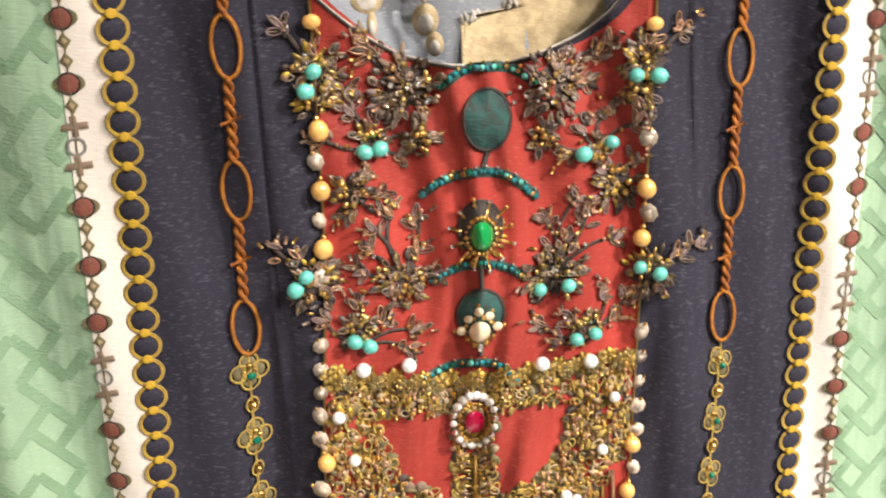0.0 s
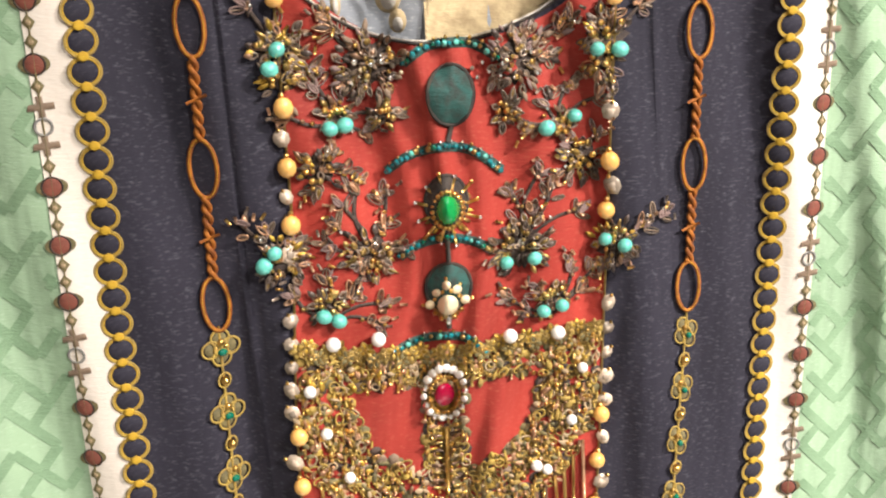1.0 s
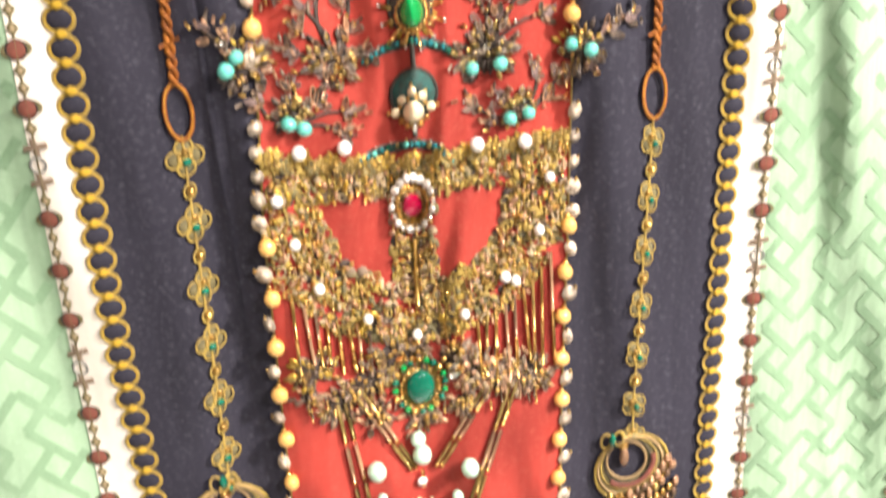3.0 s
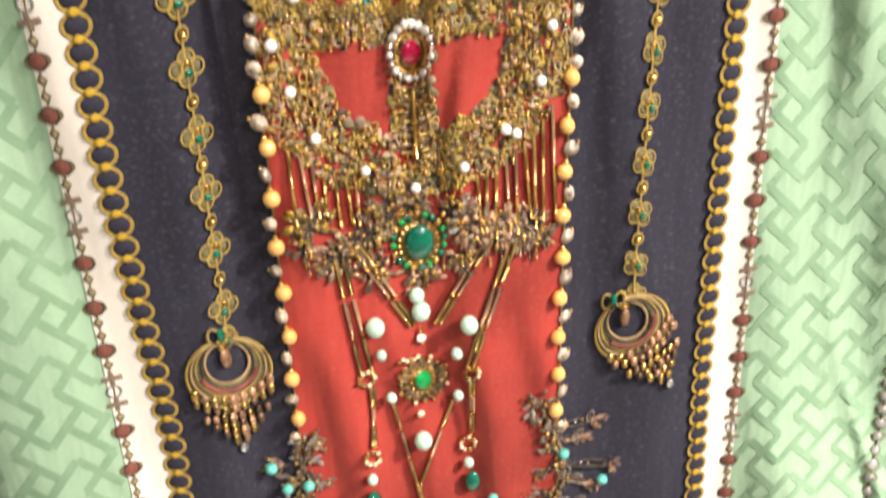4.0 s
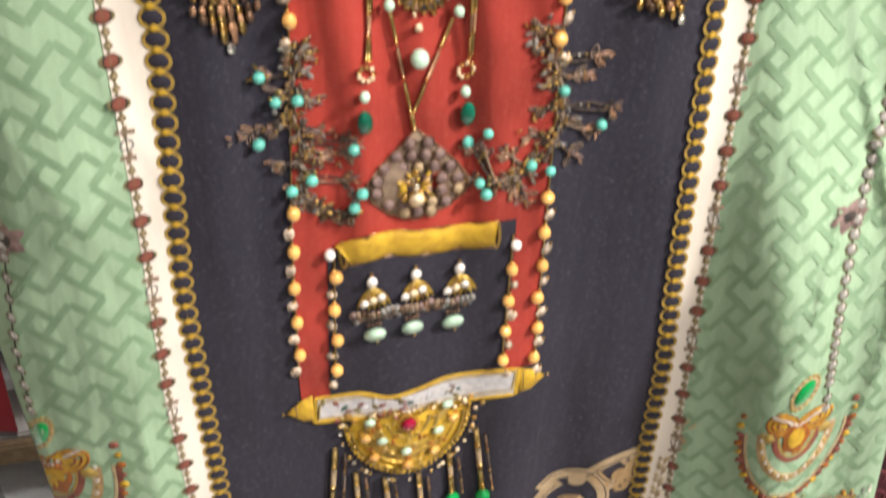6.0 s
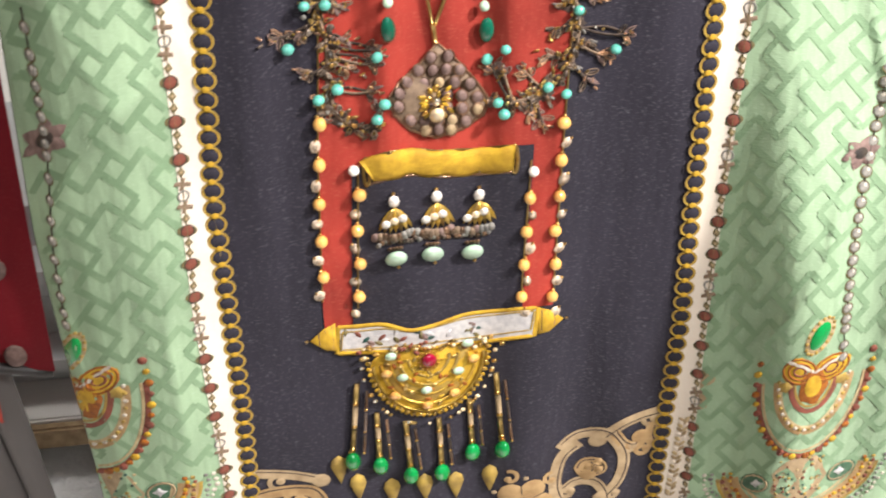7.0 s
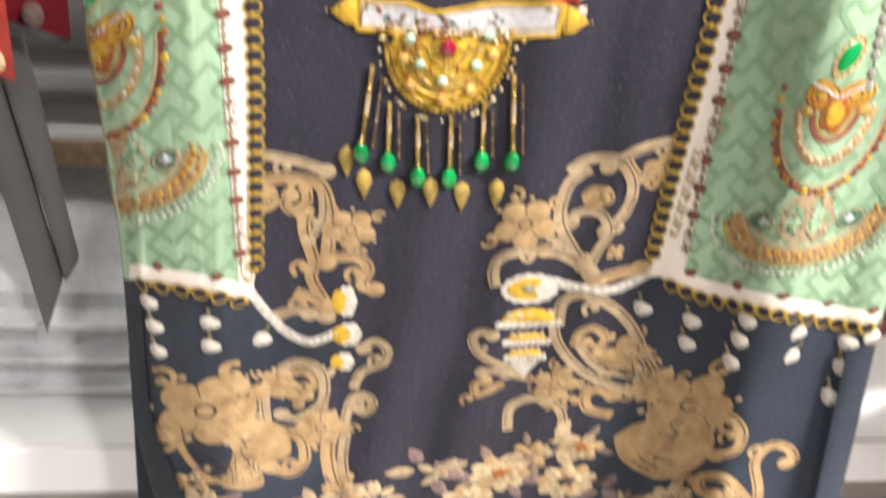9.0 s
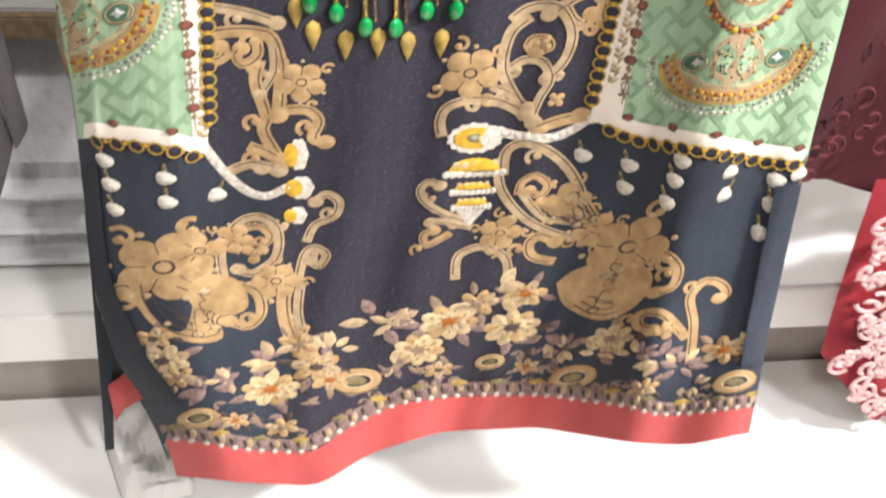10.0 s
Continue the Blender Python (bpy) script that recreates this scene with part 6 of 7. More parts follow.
def jhumka(x, z):
    a = Acc()
    a.disc(x, z, 0.0185, 0.0125, 0.0010, 0.0016, INK_WHITE, n=30, lobes=15, amp=0.05)
    a.disc(x, z, 0.0140, 0.0092, 0.0016, 0.0026, INK_YELLOW, n=20)
    a.disc(x, z, 0.0055, 0.0040, 0.0026, 0.0034, INK_OLIVE, n=14)
    a.disc(x, z, 0.0030, 0.0022, 0.0034, 0.0040, INK_GREY, n=10)
    x2 = x + 0.0015
    for k, (dz, w, hgt) in enumerate(((-0.024, 0.0175, 0.0115), (-0.040, 0.0130, 0.0065), (-0.054, 0.0115, 0.0060))):
        dome = [(x2 + w * math.cos(t), z + dz - 0.004 + hgt * math.sin(t)) for t in np.linspace(0, math.pi, 14)]
        a.slab(dome, 0.0012, 0.0024, INK_YELLOW)
        for q in range(5):
            a.disc(x2 + (q - 2) * w * 0.36, z + dz + hgt * 0.15, w * 0.15, hgt * 0.28, 0.0024, 0.0030, INK_CREAM, n=8)
        for q in range(9):
            a.disc(x2 + (q - 4) * w * 0.27, z + dz - 0.0062, w * 0.17, 0.0032, 0.0016, 0.0024, INK_WHITE, n=9)
    a.slab([(x2 - 0.010, z - 0.063), (x2 + 0.010, z - 0.063), (x2 + 0.004, z - 0.072), (x2, z - 0.078), (x2 - 0.004, z - 0.072)], 0.0012, 0.0020, INK_WHITE)
    a.flatten(0.0008, 0.22)
    part("jhumka_print", a, kurta, "printed yellow bell earring with white scallops")


# scrollwork beside one slit
scroll([(-0.137, 0.775), (-0.12, 0.771), (-0.108, 0.767), (-0.096, 0.761)], 0.0052, INK_TAN2)
scroll([(-0.135, 0.801), (-0.14, 0.788), (-0.135, 0.776)], 0.0048, INK_TAN2)
scroll([(-0.139, 0.754), (-0.125, 0.757), (-0.109, 0.756), (-0.099, 0.75), (-0.095, 0.727), (-0.098, 0.694)], 0.0064, INK_TAN)
scroll([(-0.136, 0.754), (-0.138, 0.744), (-0.133, 0.737), (-0.126, 0.741), (-0.129, 0.747)], 0.0052, INK_TAN)
scroll([(-0.108, 0.75), (-0.108, 0.74), (-0.116, 0.734), (-0.12, 0.739), (-0.117, 0.745)], 0.0052, INK_TAN)
scroll([(-0.107, 0.736), (-0.11, 0.72), (-0.105, 0.695), (-0.107, 0.682), (-0.098, 0.659)], 0.0060, INK_TAN)
scroll([(-0.099, 0.748), (-0.099, 0.728), (-0.108, 0.711)], 0.0044, INK_TAN2)
scroll([(-0.094, 0.698), (-0.08, 0.697), (-0.073, 0.688), (-0.077, 0.675), (-0.069, 0.671)], 0.0060, INK_TAN)
scroll([(-0.117, 0.672), (-0.107, 0.666), (-0.097, 0.657)], 0.0060, INK_TAN)
scroll([(-0.13, 0.652), (-0.116, 0.657), (-0.099, 0.65)], 0.0060, INK_TAN2)
scroll([(-0.083, 0.585), (-0.077, 0.6), (-0.064, 0.607), (-0.061, 0.619), (-0.069, 0.627), (-0.076, 0.621)], 0.0052, INK_TAN2)
scroll([(-0.09, 0.547), (-0.085, 0.572), (-0.078, 0.579), (-0.07, 0.571), (-0.075, 0.561), (-0.081, 0.567)], 0.0052, INK_TAN2)
scroll([(-0.14, 0.554), (-0.14, 0.583), (-0.127, 0.607), (-0.113, 0.611), (-0.102, 0.598), (-0.104, 0.573), (-0.12, 0.559), (-0.13, 0.564)], 0.0056, INK_TAN2)
scroll([(-0.124, 0.602), (-0.113, 0.602), (-0.107, 0.592), (-0.114, 0.584), (-0.122, 0.589)], 0.0048, INK_TAN)
scroll([(-0.221, 0.524), (-0.217, 0.546), (-0.208, 0.555), (-0.2, 0.547)], 0.0088, INK_TAN)
scroll([(-0.132, 0.549), (-0.119, 0.539), (-0.117, 0.518), (-0.127, 0.505), (-0.14, 0.512)], 0.0064, INK_TAN)
rosette(-0.083, 0.718, 0.0144, INK_TAN, 5)
rosette(-0.179, 0.571, 0.0312, INK_TAN, 5)
rosette(-0.154, 0.584, 0.0168, INK_TAN, 4)
rosette(-0.131, 0.593, 0.0128, INK_TAN, 5)
rosette(-0.105, 0.549, 0.0168, INK_TAN, 6)
rosette(-0.118, 0.578, 0.0096, INK_TAN, 3)
patch([(-0.202, 0.562), (-0.2, 0.534), (-0.185, 0.503), (-0.163, 0.491), (-0.146, 0.495), (-0.145, 0.513), (-0.126, 0.525), (-0.130, 0.552), (-0.150, 0.562), (-0.180, 0.566)], INK_TAN)
scroll([(-0.098, 0.552), (-0.101, 0.520), (-0.097, 0.490), (-0.086, 0.468)], 0.0080, INK_TAN)
scroll([(-0.088, 0.545), (-0.091, 0.515), (-0.088, 0.486)], 0.0056, INK_TAN2)
scroll([(-0.145, 0.676), (-0.134, 0.654), (-0.121, 0.636), (-0.108, 0.629), (-0.093, 0.636)], 0.0068, INK_WHITE)
# scrollwork beside the other slit
scroll([(0.129, 0.777), (0.121, 0.787), (0.128, 0.794)], 0.0044, INK_TAN2)
scroll([(0.129, 0.776), (0.101, 0.774), (0.082, 0.769), (0.065, 0.758)], 0.0056, INK_TAN2)
scroll([(0.042, 0.755), (0.053, 0.764), (0.07, 0.762), (0.081, 0.744), (0.079, 0.724), (0.069, 0.71)], 0.0056, INK_TAN2)
scroll([(0.054, 0.758), (0.043, 0.747), (0.04, 0.722), (0.049, 0.7), (0.064, 0.676)], 0.0060, INK_TAN2)
scroll([(0.054, 0.735), (0.057, 0.741), (0.065, 0.74), (0.068, 0.734), (0.06, 0.731)], 0.0052, INK_TAN)
scroll([(0.044, 0.719), (0.053, 0.726), (0.065, 0.723), (0.071, 0.709), (0.066, 0.695), (0.062, 0.68)], 0.0052, INK_TAN2)
scroll([(0.073, 0.765), (0.081, 0.752), (0.089, 0.749), (0.091, 0.756)], 0.0056, INK_TAN)
scroll([(0.098, 0.766), (0.097, 0.753), (0.105, 0.746), (0.11, 0.752)], 0.0056, INK_TAN)
scroll([(0.034, 0.707), (0.047, 0.7), (0.058, 0.689)], 0.0048, INK_TAN2)
scroll([(0.005, 0.669), (0.003, 0.682), (0.008, 0.693), (0.025, 0.697), (0.042, 0.694), (0.058, 0.683)], 0.0056, INK_TAN2)
scroll([(0.064, 0.669), (0.079, 0.675), (0.095, 0.679)], 0.0072, INK_TAN)
scroll([(0.031, 0.593), (0.011, 0.601), (-0.002, 0.612), (-0.007, 0.624), (-0.002, 0.631), (0.006, 0.627)], 0.0048, INK_TAN2)
scroll([(0.031, 0.587), (0.012, 0.594), (0.001, 0.594)], 0.0048, INK_TAN2)
scroll([(0.016, 0.583), (0.009, 0.578), (-0.001, 0.573), (-0.003, 0.583), (0.004, 0.586)], 0.0048, INK_TAN)
scroll([(0.048, 0.633), (0.049, 0.654), (0.063, 0.659), (0.086, 0.643), (0.103, 0.616), (0.112, 0.583)], 0.0060, INK_TAN2)
scroll([(0.06, 0.614), (0.062, 0.625), (0.071, 0.63), (0.08, 0.621), (0.076, 0.612), (0.068, 0.617)], 0.0048, INK_TAN)
scroll([(0.044, 0.648), (0.048, 0.621), (0.065, 0.594), (0.09, 0.575), (0.115, 0.566)], 0.0056, INK_TAN2)
scroll([(0.063, 0.615), (0.08, 0.592), (0.104, 0.584)], 0.0048, INK_TAN2)
scroll([(0.094, 0.546), (0.077, 0.553), (0.073, 0.566), (0.08, 0.573), (0.092, 0.566)], 0.0064, INK_TAN)
scroll([(0.164, 0.532), (0.175, 0.541), (0.189, 0.525), (0.188, 0.506), (0.175, 0.501)], 0.0068, INK_TAN)
scroll([(0.22, 0.412), (0.214, 0.459), (0.205, 0.491), (0.213, 0.508), (0.226, 0.505), (0.234, 0.494), (0.229, 0.488)], 0.0064, INK_TAN)
scroll([(0.211, 0.443), (0.187, 0.474), (0.169, 0.478), (0.168, 0.465), (0.18, 0.457)], 0.0072, INK_TAN)
scroll([(0.022, 0.536), (0.023, 0.56), (0.04, 0.567), (0.057, 0.554), (0.061, 0.532)], 0.0056, INK_TAN2)
rosette(0.02, 0.717, 0.0184, INK_TAN, 5)
rosette(0.077, 0.693, 0.0060, INK_TAN, 4)
rosette(0.096, 0.604, 0.0168, INK_TAN, 4)
rosette(0.119, 0.575, 0.0160, INK_TAN, 5)
rosette(0.147, 0.553, 0.0296, INK_TAN, 5)
rosette(0.051, 0.579, 0.0152, INK_TAN, 5)
rosette(0.192, 0.455, 0.0104, INK_TAN, 4)
rosette(0.064, 0.737, 0.0064, INK_TAN, 3)
patch([(0.098, 0.523), (0.107, 0.498), (0.134, 0.477), (0.155, 0.481), (0.169, 0.5), (0.17, 0.521), (0.155, 0.538), (0.137, 0.540), (0.112, 0.536)], INK_TAN)
patch([(0.071, 0.606), (0.088, 0.591), (0.114, 0.573), (0.124, 0.582), (0.105, 0.611), (0.086, 0.612)], INK_TAN)
scroll([(0.11, 0.709), (0.105, 0.683), (0.094, 0.67), (0.077, 0.662), (0.055, 0.666), (0.041, 0.672)], 0.0076, INK_WHITE)
jhumka(0.027, 0.666)
a = Acc()
for x, z, rx, rz in ((-0.089, 0.662, 0.006, 0.013), (-0.088, 0.634, 0.008, 0.010), (-0.091, 0.610, 0.006, 0.008)):
    a.disc(x + 0.003, z, rx, rz, 0.0012, 0.0018, INK_WHITE, n=16, lobes=6, amp=0.08)
    a.disc(x - 0.002, z, rx * 0.75, rz * 0.75, 0.0018, 0.0026, INK_YELLOW, n=14)
a.flatten(0.0008, 0.22)
part("jhumka_print", a, kurta, "printed half bell earring with white scallops")


# flower border
def bloom(x, z, r, kind, k):
    a = Acc()
    outer, inner = {"cream": (INK_CREAM, INK_TAN), "white": (INK_CREAM, INK_TAN2), "mauve": (INK_MAUVE, INK_SHADE), "ring": (INK_TAN, INK_CREAM), "tan": (INK_TAN, INK_TAN2)}[kind]
    if kind == "ring":
        a.ring(x, z, 0.0010, r * 0.78, r * 0.55, r * 0.22, INK_TAN, m=20, flat=0.25)
        a.ring(x, z, 0.0016, r * 0.60, r * 0.40, r * 0.07, INK_CREAM, m=20, n=4)
        a.disc(x, z, r * 0.4, r * 0.25, 0.0008, 0.0012, INK_OLIVE, n=12)
    elif kind == "mauve":
        for i in range(7):
            w = random.uniform(0, 6.28)
            q = random.uniform(0, 0.5) * r
            a.leaf(x + q * math.cos(w), z + q * math.sin(w), w, r * random.uniform(0.7, 1.0), r * 0.42, 0.0009 + 0.0003 * (i % 3), random.choice((INK_MAUVE, INK_MAUVE, INK_TAN2, INK_CREAM)))
    else:
        n = {"cream": 9, "white": 8, "tan": 6}[kind]
        for ring_i, (q, s, d) in enumerate(((0.22, 0.74, 0.50), (0.12, 0.46, 0.36))):
            for i in range(n - 2 * ring_i):
                w = i * 2 * math.pi / (n - 2 * ring_i) + k + ring_i * 0.4
                a.disc(x + r * (q + s / 2) * math.cos(w), z + r * (q + s / 2) * 0.8 * math.sin(w), r * s * 0.5, r * d * 0.5, 0.0009 + 0.0007 * ring_i, 0.0017 + 0.0007 * ring_i + 0.0002 * (i % 2), outer if (i + ring_i) % 3 else inner, ang=w, n=10)
                a.tube([(x + r * u * math.cos(w), z + r * u * 0.8 * math.sin(w), 0.0022 + 0.0007 * ring_i) for u in (q, q + s * 0.3, q + s * 0.6)], r * 0.022, INK_UMBER, 4, flat=0.5)
        a.disc(x, z, r * 0.26, r * 0.20, 0.0026, 0.0034, (INK_UMBER, INK_BROWNTAN, INK_ORANGE)[k % 3], n=10)
        for i in range(4):
            w = k + i * 1.6
            a.leaf(x + r * 0.7 * math.cos(w), z + r * 0.6 * math.sin(w), w, r * 0.8, r * 0.36, 0.0006, random.choice((INK_MAUVE, INK_UMBER, INK_BROWNTAN)))
    a.flatten(0.0008, 0.22)
    part("flower_print", a, kurta)


random.seed(71)
for k, (x, z, r, kind) in enumerate((
        (-0.033, 0.5, 0.026, "mauve"), (-0.022, 0.494, 0.018, "mauve"), (0.02, 0.491, 0.024, "cream"), (0.069, 0.478, 0.024, "cream"), (-0.002, 0.462, 0.022, "cream"),
        (-0.115, 0.431, 0.024, "cream"), (-0.049, 0.4315, 0.02, "ring"), (0.124, 0.41, 0.02, "ring"), (0.265, 0.38, 0.02, "ring"), (-0.08, 0.452, 0.022, "tan"),
        (-0.068, 0.47, 0.018, "mauve"), (-0.07, 0.436, 0.017, "tan"), (-0.109, 0.463, 0.022, "mauve"), (-0.092, 0.48, 0.018, "tan"), (-0.163, 0.44, 0.023, "mauve"),
        (-0.146, 0.448, 0.015, "mauve"), (0.095, 0.465, 0.022, "mauve"), (0.11, 0.447, 0.017, "mauve"), (0.054, 0.52, 0.024, "mauve"), (0.04, 0.508, 0.018, "tan"),
        (0.076, 0.514, 0.018, "tan"), (0.19, 0.418, 0.022, "mauve"), (0.212, 0.408, 0.018, "mauve"), (0.172, 0.428, 0.017, "mauve"), (0.269, 0.427, 0.018, "mauve"),
        (0.148, 0.453, 0.02, "white"), (0.14, 0.436, 0.017, "mauve"), (-0.191, 0.475, 0.022, "white"), (-0.182, 0.455, 0.015, "tan"), (0.246, 0.424, 0.022, "tan"),
        (-0.172, 0.404, 0.016, "ring"), (-0.109, 0.382, 0.015, "tan"), (-0.145, 0.396, 0.013, "tan"), (0.015, 0.436, 0.013, "tan"), (0.055, 0.44, 0.012, "ring"),
        (0.085, 0.43, 0.012, "tan"), (-0.02, 0.448, 0.015, "mauve"), (0.185, 0.385, 0.015, "tan"), (0.228, 0.38, 0.013, "mauve"), (-0.194, 0.5, 0.015, "tan"))):
    bloom(x, z, r, kind, k)
# small muted leaves that fill the border between the flowers
d = Acc()
for i in range(70):
    x = random.uniform(-0.195, 0.280)
    z = HEMTOP(x) + 0.014 + 0.066 * random.random() ** 1.4 * (0.75 + 0.25 * math.sin(x * 40))
    w = random.uniform(0, 6.28)
    for q in range(3):
        d.leaf(x, z, w + (q - 1) * 0.7, random.uniform(0.007, 0.012), random.uniform(0.003, 0.005), 0.0006 + 0.0002 * q, random.choice((INK_MAUVE, INK_BROWNTAN, INK_UMBER, INK_BROWNTAN, INK_MAUVE)))
d.flatten(0.0007, 0.15)
part("leaf_border", d, kurta, "muted brown leaves filling the flower border", "stuff")
# side folds below the green panels
fold_lo = lambda x: 0.425
# this edge lies in shade; a darker navy strip carries that
part("side_fold", sheet(EDGE_L, lambda z: EDGE_L(z) + 0.009 + 0.013 * step(0.60, 0.45, z), fold_lo, lambda x: 0.668, 6, 50, 0.0030, SHADENAVY, "side_fold"), kurta, "turned-back side edge, its shade put into a darker navy")
part("side_fold", sheet(off(EDGE_R, -0.020), EDGE_R, lambda x: 0.400, lambda x: 0.600, 6, 50, 0.0034, SLATE, "side_fold"), kurta, "turned-back side edge")
d = Acc()
for i in range(46):
    x = -0.190 + 0.476 * i / 45
    z = HEMTOP(x)
    d.ball(x, z + 0.001, 0.0012, 0.0026, INK_WHITE, rz=0.0034, rh=0.0012, n=7, k=4)
    d.leaf(x + 0.002, z + 0.016, -1.57, 0.013, 0.0055, 0.0014, INK_TAN2 if i % 2 else INK_MAUVE)
    d.leaf(x - 0.003, z + 0.015, -1.4, 0.011, 0.003, 0.0017, INK_SHADE)
    if i % 3 == 0:
        d.disc(x, z + 0.017, 0.007, 0.004, 0.0014, 0.0020, INK_GOLD if i % 2 else INK_OLIVE, n=10, lobes=5, amp=0.15)
d.flatten(0.0009, 0.4)
part("pearl_fringe", d, lace, "white drops of the lace border", "stuff")

# shell drops under the green panels
a = Acc()
a.disc(0, 0, 0.0064, 0.0056, 0, 0.0010, INK_WHITE, n=14, lobes=3, amp=0.1)
a.disc(0, -0.0012, 0.0042, 0.0036, 0.0010, 0.0018, INK_WHITE, n=12)
a.tube([(0, 0.006, 0.0006), (0, 0.0125, 0.0006)], 0.0012, INK_TAN2, 5, flat=0.5)
a.ball(0, 0.0085, 0.0008, 0.0020, INK_OLIVE, rh=0.0008, n=7, k=4)
DROP = local_mesh("shell_drop", a, 0.35)
for x, z in ((0.101, 0.645), (0.135, 0.632), (0.135, 0.612), (0.172, 0.630), (0.170, 0.613), (0.168, 0.593), (0.210, 0.617), (0.210, 0.596), (0.246, 0.606), (0.248, 0.583), (0.246, 0.555), (0.262, 0.611), (0.263, 0.589), (-0.204, 0.668), (-0.203, 0.648), (-0.203, 0.627), (-0.170, 0.649), (-0.171, 0.629), (-0.139, 0.633)):
    piece("shell_drop", DROP, x, z, 0.0010, kurta, ang=-0.12)

# ---- back of the kurta, lining inside the neck, hanger ----
BACK_HEM = curve([(-0.26, 0.325), (-0.2, 0.385), (-0.1, 0.40), (0.3, 0.37)])
b = Acc()
bl = curve([(1.5, -0.15), (1.2, -0.17), (0.9, -0.200), (0.7, -0.214), (0.55, -0.224), (0.3, -0.250)])
br = curve([(1.5, 0.15), (1.2, 0.18), (0.9, 0.215), (0.7, 0.235), (0.3, 0.285)])
nx, nz = 40, 60
vs = []
for i in range(nx + 1):
    for j in range(nz + 1):
        u = i / nx
        z = BACK_HEM(bl(0.35) + (br(0.35) - bl(0.35)) * u) + (1.30 - BACK_HEM(bl(0.35) + (br(0.35) - bl(0.35)) * u)) * j / nz
        x = bl(z) + (br(z) - bl(z)) * u
        vs.append((x, z, -0.030 - 0.016 * math.sin(u * math.pi) - 0.004 * math.sin(u * 25)))
b.add(vs, [(i * (nz + 1) + j, (i + 1) * (nz + 1) + j, (i + 1) * (nz + 1) + j + 1, i * (nz + 1) + j + 1) for i in range(nx) for j in range(nz)], SHADENAVY)
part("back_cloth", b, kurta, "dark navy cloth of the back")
b = Acc()
b.slab([(-0.174, 0.404), (-0.160, 0.419), (-0.143, 0.427), (-0.139, 0.396), (-0.154, 0.386), (-0.163, 0.378), (-0.171, 0.362)], -0.030, -0.026, HEMRED)
b.v = [(x, -h, z) for x, z, h in b.v]
part("back_facing", b.mesh("back_facing", raw=True), kurta, "red facing turned out at the side slit")
b = Acc()
b.slab([(-0.178, 0.583), (-0.149, 0.582), (-0.150, 0.481), (-0.143, 0.424), (-0.171, 0.398), (-0.172, 0.368), (-0.174, 0.320), (-0.181, 0.318), (-0.180, 0.369), (-0.179, 0.459), (-0.178, 0.529)], -0.033, -0.031, SHADENAVY)
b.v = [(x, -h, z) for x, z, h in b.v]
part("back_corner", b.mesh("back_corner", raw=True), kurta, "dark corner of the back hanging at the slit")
b = Acc()
vs = []
for i in range(31):
    for j in range(21):
        x, z = -0.095 + 0.2 * i / 30, 1.33 + 0.22 * j / 20
        vs.append((x, z, -0.008 - 0.006 * (1 - ((x - 0.005) / 0.1) ** 2) - 0.002 * math.sin(x * 120 + z * 30)))
b.add(vs, [(i * 21 + j, (i + 1) * 21 + j, (i + 1) * 21 + j + 1, i * 21 + j + 1) for i in range(30) for j in range(20)], LINING)
lining = part("neck_lining", b, kurta, "grey slub lining with printed pearls inside the neck")
b = Acc()
for x, z, rx, rz in ((-0.0325, 1.3900, 0.0055, 0.0062), (-0.0315, 1.3805, 0.0016, 0.0045), (-0.0145, 1.3965, 0.0056, 0.0060), (-0.0145, 1.3885, 0.0016, 0.003), (-0.0145, 1.3805, 0.0044, 0.0052), (-0.0120, 1.3725, 0.003, 0.004)):
    z -= 0.006
    b.disc(x, z, rx, rz, -0.0128, -0.0118, INK_CREAM, n=18)
    b.disc(x, z - 0.001, rx * 0.6, rz * 0.6, -0.0118, -0.0114, INK_WHITE, n=12)
# cream patch with a frayed upper edge
random.seed(77)
low = [(0.046, 1.366), (0.040, 1.356), (0.022, 1.346), (0.006, 1.344), (-0.0035, 1.346)]
up = [(-0.0030, 1.3735), (0.0020, 1.3745), (0.012, 1.3770), (0.022, 1.3800), (0.026, 1.3825), (0.036, 1.384), (0.044, 1.380)]
fray = [(p[0], p[1] + random.uniform(-0.0007, 0.0007)) for p in smooth(up, 6)]
b.slab(low + fray, -0.0128, -0.0116, INK_CREAM)
for p in fray:
    b.leaf(p[0], p[1] - 0.002, 1.5 + random.uniform(-0.4, 0.4), random.uniform(0.003, 0.0045), 0.0016, -0.0122, INK_WHITE)
b.disc(0.018, 1.393, 0.0065, 0.0055, -0.0128, -0.0118, INK_SHADE, n=16)
b.disc(0.040, 1.394, 0.0060, 0.0055, -0.0128, -0.0118, INK_SHADE, n=16)
part("pearl_print", b, lining, "printed pearls and cream patch")
b = Acc()
b.tube([(-0.052, 1.389, 0.0014)] + [(x, NECK(x), 0.0014) for x in np.linspace(-0.048, 0.060, 50)], 0.0005, INK_SHADE, 5)
b.tube([(x, NECK(x) + 0.0008, 0.0008) for x in np.linspace(-0.048, 0.060, 50)], 0.0003, INK_WHITE, 5)
part("neck_piping", b, kurta, "dark stitched neck piping")

